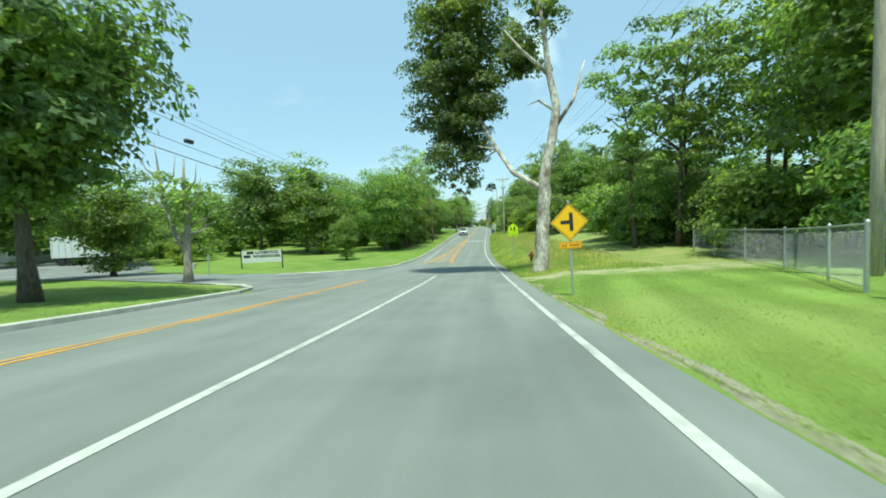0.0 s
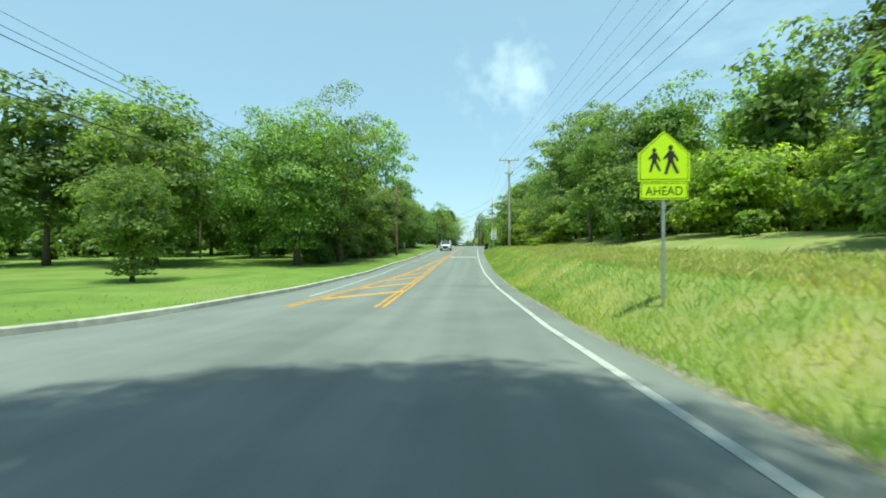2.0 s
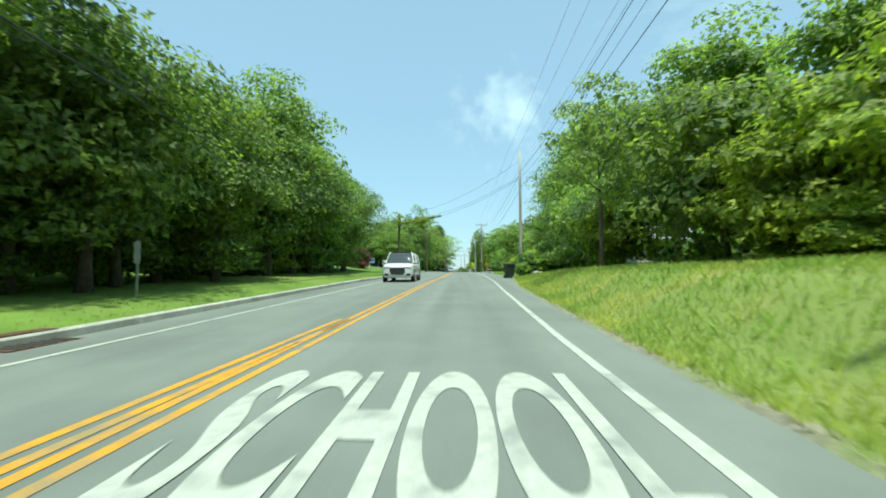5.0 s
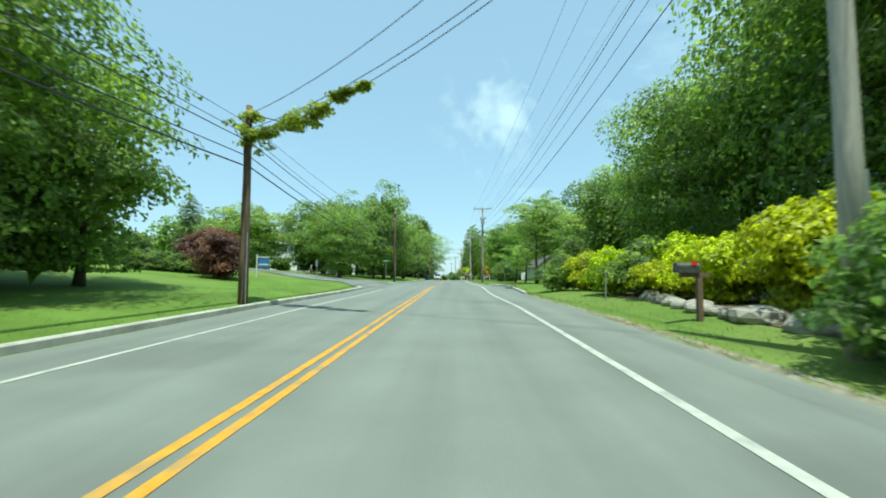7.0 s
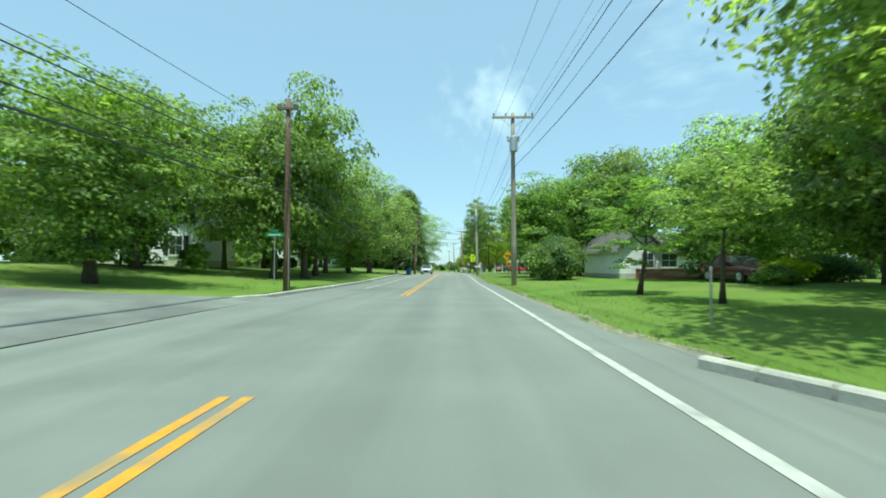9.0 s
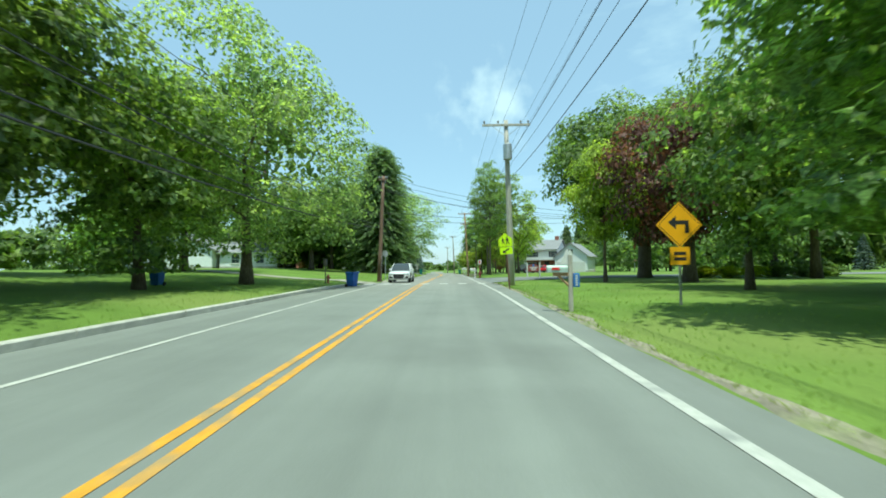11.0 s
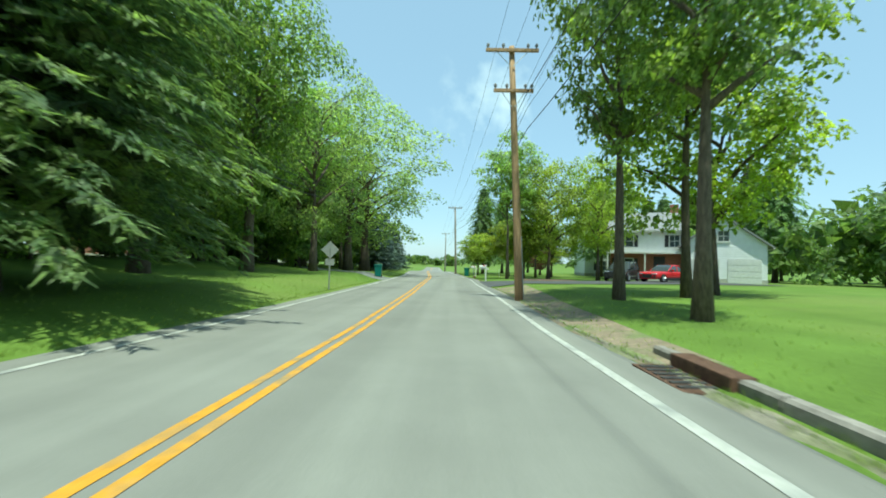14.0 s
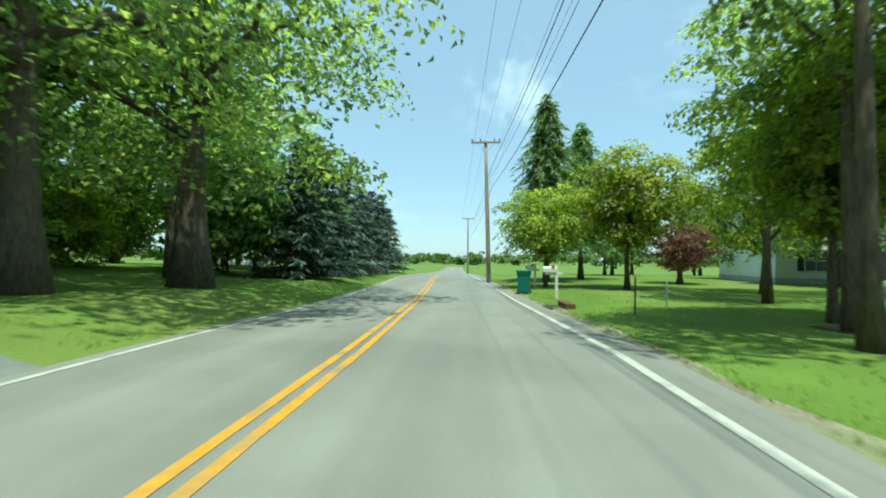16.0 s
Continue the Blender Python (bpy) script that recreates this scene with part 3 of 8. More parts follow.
patch("driveway", [(-4.8, 210.2), (-9, 211.6), (-22, 214.6)], [(-4.8, 214.4), (-9, 213.6), (-22, 217.0)], GRAVEL, "tan gravel driveway crossing the lawn", 0.03)
patch("driveway", [(2.4, 257.0), (5, 258.6), (12, 260.5), (26, 264)], [(2.4, 265.4), (5, 263.8), (11, 266.5), (22, 272.5)], ASPHALT_NEW, "dark asphalt driveway leading to the garage", 0.04)
patch("driveway", [(-4.6, 263.6), (-9.5, 266.4), (-24, 268)], [(-4.6, 268.6), (-9.5, 269.6), (-24, 271)], ASPHALT_OLD, "short asphalt driveway between lawns", 0.022)
patch("gravel_verge", [(2.5, 236.5), (2.6, 246), (2.6, 256)], [(3.6, 236.5), (3.9, 246), (4.6, 256.5)], DIRT, "bare soil verge along the road edge", 0.015, category="verge")
patch("gravel_verge", [(3.3, 112), (3.55, 124), (3.6, 138)], [(3.6, 112), (3.95, 124), (3.9, 138)], DIRT, "bare soil verge along the road edge", 0.015, category="verge")
patch("gravel_verge", [(-5.0, 216), (-5.3, 224), (-5.2, 236)], [(-5.9, 216), (-5.9, 224), (-5.7, 236)], GRAVEL, "thin gravel verge along the road edge", 0.015, category="verge")
patch("mulch_bed", [(5.2, 118), (5.7, 128), (6.3, 136)], [(9.5, 118), (10, 128), (9.0, 136)], MULCH, "mulched planting bed under shrubs", 0.02, category="bed")
patch("mulch_bed", [(5.2, 265.6), (6.4, 269), (6.4, 273)], [(10.6, 266), (11, 269), (10.6, 273)], MULCH, "mulched bed under a clump of trees", 0.02, category="bed")


def grit_fringe(y0, y1, label):
    """A ragged fringe of soil and grit along the right edge of the asphalt."""
    rows = []
    for i in range(int((y1 - y0) / 0.5) + 1):
        y = y0 + 0.5 * i
        e = line_x(y) + float(np.interp(y, *EDGE_R))
        a = e - 0.08 + 0.1 * noise.noise((y * 1.1, 2, 0)) + 0.06 * noise.noise((y * 3.7, 5, 0))
        b = e + 0.22 + 0.3 * noise.noise((y * 0.5, 8, 0)) + 0.16 * noise.noise((y * 2.3, 1, 4))
        b = max(b, a + 0.05)
        row = []
        for f in (0, 0.35, 0.7, 1):
            x = a + (b - a) * f
            row.append((x, y, line_z(y) - 0.045 if f == 0 else max(ground_z(x, y), line_z(y) - 0.03 if x < e + 0.02 else -99) + (-0.02 if f == 1 else 0.012)))
        rows.append(row)
    return tagged(strip("gravel_verge", rows, GRIT, lift=0.004), label, "verge", kind="structure")


for y0, y1 in ((-20, 19), (22.5, 139), (154.5, 210), (227.5, 256), (266, 330)):
    grit_fringe(y0, y1, "ragged soil and grit where the asphalt ends")


# ---- road markings ----
def marking(name, y0, y1, d0, d1, width, material, label, step=2.0, off=0.0):
    """A painted line from (y0, d0) to (y1, d1), d from the right edge line."""
    n = max(1, int(abs(y1 - y0) / step))
    rows = []
    for i in range(n + 1):
        y = y0 + (y1 - y0) * i / n
        d = d0 + (d1 - d0) * i / n + off + (float(np.interp(y, [190, 205, 218, 240, 262], [-0.08, -0.14, -0.16, 0.05, 0.11])) if name == "centre_line" else 0.0) + 0.012 * noise.noise((y * 0.3, d0, 1))
        w = width * (1 + 0.12 * noise.noise((y * 1.3, d0, 5)))
        rows.append([(line_x(y) + d - w / 2, y, line_z(y)), (line_x(y) + d + w / 2, y, line_z(y))])
    return tagged(strip(name, rows, material, lift=0.006), label, "road marking", kind="structure")


marking("edge_line", -60, 470, 0, 0, 0.13, PAINT_W, "white painted edge line", 1.0)
marking("edge_line", 46, 145, -6.95, -6.95, 0.11, PAINT_W, "thin white painted edge line", 1.0)
marking("edge_line", 172, 300, -6.5, -6.55, 0.11, PAINT_W, "thin white painted edge line", 1.0)
marking("edge_line", -60, 4.5, -9.9, -9.9, 0.11, PAINT_W, "thin white painted edge line", 1.0)
marking("lane_line", -30, 12.6, -3.98, -3.98, 0.13, PAINT_W, "white painted lane line", 1.0)
marking("lane_line", 12.6, 26.0, -4.0, -4.0, 0.15, PAINT_W, "white painted lane line", 1.0)
for off in (0.0, 0.22):
    marking("centre_line", -60, 23.6, -7.2, -7.65, 0.11, PAINT_Y, "yellow painted centre line", 1.0, -off)
    marking("centre_line", 43, 152.8, -3.78, -3.66, 0.11, PAINT_Y, "yellow painted centre line", 1.0, -off)
    marking("centre_line", 166, 470, -3.62, -3.62, 0.11, PAINT_Y, "yellow painted centre line", 1.0, -off)
for (ya, da), (yb, db) in (((43, -6.5), (56, -5.45)), ((56, -5.45), (68, -4.7)), ((68, -4.7), (92, -4.0))):
    for off in (0.0, 0.2):
        marking("gore_line", ya, yb, da, db, 0.11, PAINT_Y, "yellow painted line of the hatched island", 1.0, -off)
for ya in (45.2, 49.6, 54.0, 58.4, 62.8):
    wl, run = np.interp(ya, [43, 56, 68], [-6.4, -5.4, -4.7]), 3.0
    bar = [(line_x(ya) + wl, ya), (line_x(ya + run) - 3.9, ya + run)]
    rows = [[(x, y + o, line_z(y)) for o in (-0.32, 0.32)] for x, y in (bar[0], ((bar[0][0] + bar[1][0]) / 2, (bar[0][1] + bar[1][1]) / 2), bar[1])]
    tagged(strip("hatch_bar", rows, PAINT_Y, lift=0.006), "slanted yellow bar of the hatched island", "road marking", "hatch bars", "structure")
for i in range(7):
    d0 = 0.0 - 1.22 * i
    rows = [[(line_x(y) + d0 - 0.27, y, line_z(y)), (line_x(y) + d0 + 0.27, y, line_z(y))] for y in (208.9, 209.5, 210.3)]
    tagged(strip("crosswalk_bar", rows, PAINT_W, lift=0.008), "broad white painted crosswalk bar", "road marking", "crosswalk bars", "structure")
school_word = thing("school_marking", Matrix.Translation((line_x(86) - 1.85, 86.0, line_z(86) + 0.01)) @ pose(0, 0, 0, math.degrees(math.atan2(LINE_Z[10] - LINE_Z[9], 10))), "white painted word on the asphalt", "road marking", kind="structure")
letters("letters", "SCHOOL", 1.0, PAINT_W, school_word, pose(0, 0, 0, -90), 0.001, 3.3, 3.1, bold=0.028)
tagged(strip("stop_bar", [[(x, y + o, ground_z(x, y) + 0.06) for o in (-0.2, 0.2)] for x, y in ((5.7, 222.4), (9, 223.0), (12.5, 223.7))], PAINT_W, lift=0.01), "white painted stop bar on the side road", "road marking", kind="structure")
tagged(strip("stop_bar", [[(x + o, y, ground_z(x, y) + 0.05) for o in (-0.2, 0.2)] for x, y in ((-13.2, 154.6), (-12.6, 156.6), (-12.0, 158.6))], PAINT_W, lift=0.01), "white painted stop bar on the side street", "road marking", kind="structure")
tagged(strip("tick_mark", [[(line_x(y) - 0.75, y, line_z(y)), (line_x(y) - 0.1, y, line_z(y))] for y in (17.3, 17.45)], PAINT_W, lift=0.006), "short white tick beside the edge line", "road marking", kind="structure")
tagged(strip("tick_mark", [[(line_x(y) - 2.5, y, line_z(y)), (line_x(y) - 1.8, y, line_z(y))] for y in (148.0, 148.15)], PAINT_W, lift=0.006), "short white tick on the lane", "road marking", kind="structure")


def crack(pts, width):
    rng = random.Random(len(pts) * 7 + int(pts[0][1]))
    rows = []
    for a, b in zip(pts, pts[1:]):
        for k in range(8):
            f = k / 8
            x, y = a[0] + (b[0] - a[0]) * f + rng.uniform(-0.05, 0.05), a[1] + (b[1] - a[1]) * f
            w = width * rng.uniform(0.5, 1.3)
            dx, dy = b[0] - a[0], b[1] - a[1]
            n = math.hypot(dx, dy)
            z = ground_z(x, y) + (0.05 if abs(x - line_x(y) + 3.4) < 4.2 else 0.0)
            rows.append([(x - dy / n * w, y + dx / n * w, z), (x + dy / n * w, y - dx / n * w, z)])
    return tagged(strip("pavement_crack", rows, CRACK, lift=0.052), "dark sealed crack in the asphalt", "crack", "pavement cracks", "structure")


crack([(3.1, 226), (3.6, 219), (4.6, 215), (9, 214)], 0.04)
crack([(4.2, 223.5), (7, 220.5), (12, 219), (20, 219.5)], 0.04)
crack([(3.4, 218), (8, 217.4), (14, 220)], 0.035)
crack([(5.5, 222), (6.5, 217), (11, 216.5)], 0.03)


# ---- trees and shrubs ----
def quads_mesh(name, v, material):
    """A mesh of loose leaves or blades from an array of shape (n, corners, 3)."""
    n, k = v.shape[:2]
    me = bpy.data.meshes.new(name)
    me.vertices.add(k * n)
    me.vertices.foreach_set("co", np.ascontiguousarray(v, dtype=np.float32).ravel())
    me.loops.add(k * n)
    me.loops.foreach_set("vertex_index", np.arange(k * n, dtype=np.int32))
    me.polygons.add(n)
    me.polygons.foreach_set("loop_start", np.arange(0, k * n, k, dtype=np.int32))
    me.update(calc_edges=True)
    me.materials.append(material)
    return me


def unit(a):
    return a / np.maximum(np.linalg.norm(a, axis=-1, keepdims=True), 1e-6)


def leaf_quads(rng, centre, normal, size, slim=0.72, oval=False):
    """Pointed leaves at the centres, facing along the normals; oval ones have four corners."""
    n = len(centre)
    normal = unit(normal)
    along = unit(np.cross(normal, rng.normal(size=(n, 3))))
    across = np.cross(normal, along)
    s = (size * rng.uniform(0.6, 1.3, (n, 1)))
    fold = normal * s * 0.16
    if oval:
        bend = normal * s * 0.22
        return np.stack([centre - along * s * 0.95 - bend, centre + across * s * slim * 0.8 - along * s * 0.1 + bend, centre + along * s * 1.05 - bend, centre - across * s * slim * 0.8 - along * s * 0.1 + bend], 1)
    return np.stack([centre - along * s * 0.75 + across * s * slim + fold, centre + along * s * 1.15 - fold, centre - along * s * 0.55 - across * s * slim + fold], 1)


def leafy(rng, rx, ry, z0, z1, clumps, per, leaf, clump_r, shell=0.5, droop=0.0, lobes=5, wide=0.45, core=0.075, full=1.5, oval=False):
    """Leaves of a broad crown between heights z0 and z1: domed boughs set apart round a shaded heart."""
    n, pads = int(clumps * per * full), max(5, int(clumps * 0.55))
    rz, zc = (z1 - z0) / 2, (z1 + z0) / 2
    half = np.array([rx, ry, rz])
    i = np.arange(pads) + 0.5
    up, th = 1 - 2 * i / pads, i * 2.39996 + rng.uniform(0, 6.28)
    d = unit(np.stack([np.cos(th) * np.sqrt(1 - up**2), np.sin(th) * np.sqrt(1 - up**2), up], -1) + rng.normal(size=(pads, 3)) * 0.16)
    r = np.where(rng.uniform(0, 1, (pads, 1)) < 0.68, rng.uniform(0.86, 1.04, (pads, 1)), rng.uniform(shell, 0.85, (pads, 1)))
    lobe_d = unit(rng.normal(size=(lobes, 3)))
    bump = 0.74 + 0.34 * np.max(np.clip(d @ lobe_d.T, 0, 1) ** 3, axis=1, keepdims=True) * rng.uniform(0.75, 1.2, (pads, 1))
    c = d * r * bump * half
    c[:, :2] *= 1 - (1 - wide) * np.clip(-c[:, 2:3] / rz, 0, 1)
    c[:, 2] += zc
    pr = clump_r * rng.uniform(0.7, 1.4, pads)
    k = rng.choice(pads, n, p=pr**2 / np.sum(pr**2))
    u = unit(rng.normal(size=(n, 3)))
    u[:, 2] = np.where(rng.uniform(0, 1, n) < 0.8, np.abs(u[:, 2]), -0.5 * np.abs(u[:, 2]))
    off = u * (rng.uniform(0.12, 1.1, (n, 1)) ** 0.45 * pr[k][:, None]) * np.array([1.2, 1.2, 0.55])
    flat = np.linalg.norm(off[:, :2], axis=-1)
    off[:, 2] -= (0.26 + droop) * flat**2 / pr[k]
    pts = c[k] + off
    out = unit(c - np.array([0, 0, zc]))[k]
    nor = u * np.array([0.85, 0.85, 0.7]) + out * 0.35 + np.array([0, 0, 0.4]) + rng.normal(size=(n, 3)) * 0.42
    size = np.full((n, 1), leaf * 0.93)
    m = int(n * core)
    if m:
        q = unit(rng.normal(size=(m, 3))) * rng.uniform(0, 1, (m, 1)) ** 0.4 * 0.66 * half
        q[:, :2] *= 1 - (1 - wide) * np.clip(-q[:, 2:3] / rz, 0, 1)
        q[:, 2] += zc
        pts, nor, size = np.concatenate([pts, q]), np.concatenate([nor, rng.normal(size=(m, 3))]), np.concatenate([size, np.full((m, 1), leaf * 2.3)])
    pts[:, 2] = np.maximum(pts[:, 2], z0 * 0.8 + 0.05)
    return leaf_quads(rng, pts, nor, size, oval=oval)


def stems(rng, height, girth, z0, rx, limbs=7, lean=0.03, fork=0.35, material=BARK, sides=8):
    """A tapered trunk with limbs that reach into the crown."""
    bm = bmesh.new()
    n = 8
    dx, dy = rng.uniform(-lean, lean), rng.uniform(-lean, lean)
    trunk = []
    for i in range(n + 1):
        f = i / n
        sway = 0.16 * rx * max(0.0, f - fork * 0.7) if limbs else 0.0
        trunk.append(Vector((dx * f * height + sway * math.sin(7 * f + dx * 90), dy * f * height + sway * math.cos(6 * f + dy * 90), f * height * 0.92 - (0.15 if i == 0 else 0))))
    radii = []
    for i in range(n + 1):
        f = i / n
        g = 1 - 0.3 * min(f / fork, 1) if limbs else 1 - 0.88 * f
        if limbs and f > fork:
            g *= 0.68 * (1 - (f - fork) / (1 - fork)) + 0.05
        radii.append(girth * (0.5 * g + (0.22 if i == 0 else 0)))
    tube(trunk, radii, sides, bm)
    for k in range(limbs):
        f = fork + (0.9 - fork) * (k + rng.uniform(0, 0.8)) / limbs
        i = min(int(f * n), n - 1)
        p = trunk[i].lerp(trunk[i + 1], f * n - i)
        a = k * 2.4 + rng.uniform(-0.5, 0.5)
        reach = rx * rng.uniform(0.55, 0.9) * (1.1 - 0.5 * f)
        rise = reach * rng.uniform(0.35, 0.9)
        q = [p, p + Vector((math.cos(a) * reach * 0.4, math.sin(a) * reach * 0.4, rise * 0.5)), p + Vector((math.cos(a + 0.2) * reach * 0.75, math.sin(a + 0.2) * reach * 0.75, rise * 0.85)), p + Vector((math.cos(a + 0.1) * reach, math.sin(a + 0.1) * reach, rise * 1.1))]
        g = girth * 0.33 * (1.15 - f)
        tube(q, [g, g * 0.7, g * 0.42, g * 0.15], 5, bm)
    return bm


def needles(rng, height, radius, z0, layers, arms, sprays, size, droop=0.35, taper=0.85, heart=0.0):
    """Sprays of a conifer: whorls of drooping boughs, shorter towards the top."""
    out_c, out_n, out_a = [], [], []
    for i in range(layers):
        f = (i + rng.uniform(0, 0.7)) / layers
        z = z0 + (height - z0) * f
        reach = radius * (1 - f) ** taper * rng.uniform(0.8, 1.15) + 0.12
        k = max(4, int(arms * (0.45 + 0.55 * (1 - f))))
        for a in rng.uniform(0, 2 * math.pi) + np.arange(k) * 2 * math.pi / k + rng.uniform(-0.25, 0.25, k):
            ln = reach * rng.uniform(0.65, 1.15)
            s = np.linspace(0.12, 1, max(3, int(1.35 * sprays * ln / radius) + 2))
            dirn = np.array([math.cos(a), math.sin(a), 0])
            p = dirn * (s * ln)[:, None] + np.array([0, 0, z]) + np.array([0, 0, 1.0]) * (0.12 * s - droop * s**2)[:, None] * ln
            for side in (-0.75, -0.3, 0.3, 0.75):
                q = p + np.array([-dirn[1], dirn[0], 0]) * (side * (0.25 + 0.5 * (1 - s)) * size * 1.4)[:, None] + rng.normal(size=p.shape) * size * 0.22
                out_c.append(q)
                out_n.append(np.array([0, 0, 1.0]) + rng.normal(size=p.shape) * 0.45 + dirn * 0.35)
                out_a.append(np.repeat(unit(dirn + np.array([-dirn[1], dirn[0], 0]) * side + np.array([0, 0, -0.45]))[None], len(s), 0))
    if heart:  # shaded inner twigs
        m = int(heart * sum(len(q) for q in out_c) * 0.4)
        f = rng.uniform(0, 0.93, m)
        a, rad = rng.uniform(0, 2 * math.pi, m), 0.6 * radius * (1 - f) ** taper * np.sqrt(rng.uniform(0, 1, m))
        out_c.append(np.stack([np.cos(a) * rad, np.sin(a) * rad, z0 + (height - z0) * f], -1))
        out_n.append(rng.normal(size=(m, 3)))
        out_a.append(unit(rng.normal(size=(m, 3))))
    c, nrm, al = np.concatenate(out_c), unit(np.concatenate(out_n)), np.concatenate(out_a)
    al = unit(al + rng.normal(size=al.shape) * 0.25)
    ac = unit(np.cross(nrm, al))
    sz = size * rng.uniform(0.6, 1.25, (len(c), 1))
    if heart:
        sz[-m:] *= 2.4
    hang = np.array([0, 0, -0.25]) * sz
    return np.stack([c - al * sz * 0.3 + ac * sz * 0.2, c + al * sz * 1.1 + hang, c - al * sz * 0.2 - ac * sz * 0.2], 1)


KINDS = {}


def kind_of(key, trunk_bm, crown_quads, leaf_material, bark=BARK):
    KINDS[key] = (mesh_of(key + "_trunk", trunk_bm, bark, True) if trunk_bm else None, quads_mesh(key + "_crown", crown_quads, leaf_material))


def make_kinds():
    g = lambda s: np.random.default_rng(s)  # noqa: E731
    r = random.Random
    for i in range(3):  # broad maples, 10 m tall
        kind_of(f"maple{i}", stems(r(i), 9.4, 0.42, 2, 4.2), leafy(g(10 + i), 4.2, 4.2, 1.7 - 0.4 * i, 10.0, 100, 58, 0.15, 1.2, 0.5, lobes=7), LEAF)
    for i in range(2):  # the same, simpler, for trees that stay far off
        kind_of(f"far{i}", stems(r(50 + i), 9.4, 0.4, 2, 4.2, 4), leafy(g(50 + i), 4.3, 4.3, 1.0, 10.0, 70, 26, 0.28, 1.3, 0.5, lobes=7, wide=0.7, core=0.3, full=1.0), LEAF if i else LEAF_DARK)
    kind_of("far_tall", stems(r(53), 14.2, 0.36, 5, 3.4, 5, fork=0.4), leafy(g(53), 3.6, 3.6, 1.6, 15.0, 74, 26, 0.31, 1.4, 0.4, lobes=7, wide=0.8, core=0.3, full=1.0), LEAF)
    kind_of("maple_pale", stems(r(8), 9.4, 0.5, 2, 4.2), leafy(g(18), 4.4, 4.4, 0.7, 10.0, 190, 66, 0.12, 1.0, 0.5, lobes=8, wide=0.9), LEAF_PALE)
    kind_of("maple_high", stems(r(9), 12.5, 0.6, 4, 6.5, 10, fork=0.3), leafy(g(19), 6.3, 6.3, 1.5, 14.5, 250, 46, 0.14, 1.15, 0.4, core=0.03, droop=0.3, lobes=8, wide=0.95, oval=True), LEAF_PALE)
    dome = tube([(0, 0, -0.1), (0, 0, 0.5), (0.03, 0, 1.6), (0.05, 0, 2.5)], [0.62, 0.5, 0.46, 0.44], 10)
    for a, tilt, thick in ((2.9, 0.75, 0.24), (1.7, 0.35, 0.26), (0.2, 0.7, 0.27), (-1.3, 0.5, 0.24), (-2.3, 0.85, 0.2)):
        w = Vector((math.cos(a), math.sin(a), 0))
        tube([Vector((0.05, 0, 2.1)), w * 0.8 * tilt + Vector((0, 0, 3.2)), w * 3.2 * tilt + Vector((0, 0, 5.4)), w * 6.0 * tilt + Vector((0, 0, 8.4))], [thick, thick * 0.9, thick * 0.6, thick * 0.2], 7, dome)
    kind_of("maple_dome", dome, leafy(g(29), 7.4, 7.4, 3.3, 13.6, 330, 66, 0.17, 1.4, 0.6, droop=0.15, lobes=9, wide=0.88, oval=True), LEAF_DARK)
    kind_of("maple_light", stems(r(4), 7.2, 0.3, 2, 3), leafy(g(14), 3.3, 3.3, 1.6, 7.6, 90, 60, 0.13, 0.95, 0.45, oval=True), LEAF_LIGHT)
    kind_of("maple_open", stems(r(91), 9.2, 0.4, 2, 4.2, 12, fork=0.25), leafy(g(91), 4.4, 4.4, 2.1, 9.8, 120, 48, 0.13, 0.85, 0.3, droop=0.25, lobes=8, wide=0.95, core=0.0, oval=True), LEAF_LIGHT)
    kind_of("maple_dark", stems(r(5), 9.4, 0.45, 2, 4.2), leafy(g(15), 4.4, 4.4, 2.4, 9.8, 130, 70, 0.15, 1.05, 0.6, lobes=8), LEAF_DARK)
    kind_of("maple_fine", stems(r(81), 9.4, 0.42, 2, 4.2, 9), leafy(g(81), 4.3, 4.3, 1.3, 10.0, 170, 75, 0.1, 1.05, 0.5, lobes=8, wide=0.6), LEAF)
    kind_of("maple_red", stems(r(6), 6, 0.62, 1.4, 3.4), leafy(g(16), 3.5, 3.5, 1.3, 6.6, 100, 46, 0.13, 0.85, 0.4, core=0.03, oval=True), LEAF_RED)
    for i in range(2):  # tall woodland trees, 15 m
        kind_of(f"wood{i}", stems(r(20 + i), 14.2, 0.38, 5, 3.4, 8, fork=0.4), leafy(g(20 + i), 3.5, 3.5, 2.4, 15.0, 84, 50, 0.19, 1.35, 0.4, lobes=7, wide=0.8), LEAF if i else LEAF_DARK)
    kind_of("airy", stems(r(24), 13.2, 0.3, 5, 3.2, 9, fork=0.4), leafy(g(24), 3.2, 3.0, 5.2, 14.2, 62, 44, 0.14, 0.85, 0.35, lobes=7, wide=0.8, core=0.03), LEAF_PALE)
    kind_of("gaunt", stems(r(25), 13.6, 0.3, 5, 3.0, 12, lean=0.09, fork=0.4), leafy(g(25), 2.9, 2.7, 2.6, 14.4, 84, 34, 0.13, 0.62, 0.25, lobes=7, wide=0.95, core=0.02), LEAF)
    kind_of("understorey", stems(r(26), 4.6, 0.14, 0.5, 2, 6, fork=0.15), leafy(g(26), 2.6, 2.6, 0.1, 5.2, 64, 50, 0.15, 0.95, 0.35, wide=0.95), LEAF)
    kind_of("understorey_light", stems(r(27), 4.0, 0.12, 0.5, 2, 6, fork=0.15), leafy(g(27), 2.4, 2.4, 0.1, 4.6, 75, 54, 0.14, 0.85, 0.35, wide=0.95), LEAF_LIGHT)
    kind_of("slender", stems(r(28), 14, 0.34, 2, 2.3, 10, fork=0.25), leafy(g(28), 2.5, 2.5, 2.8, 15.2, 100, 44, 0.13, 0.8, 0.3, lobes=6, wide=0.85, core=0.02), LEAF)
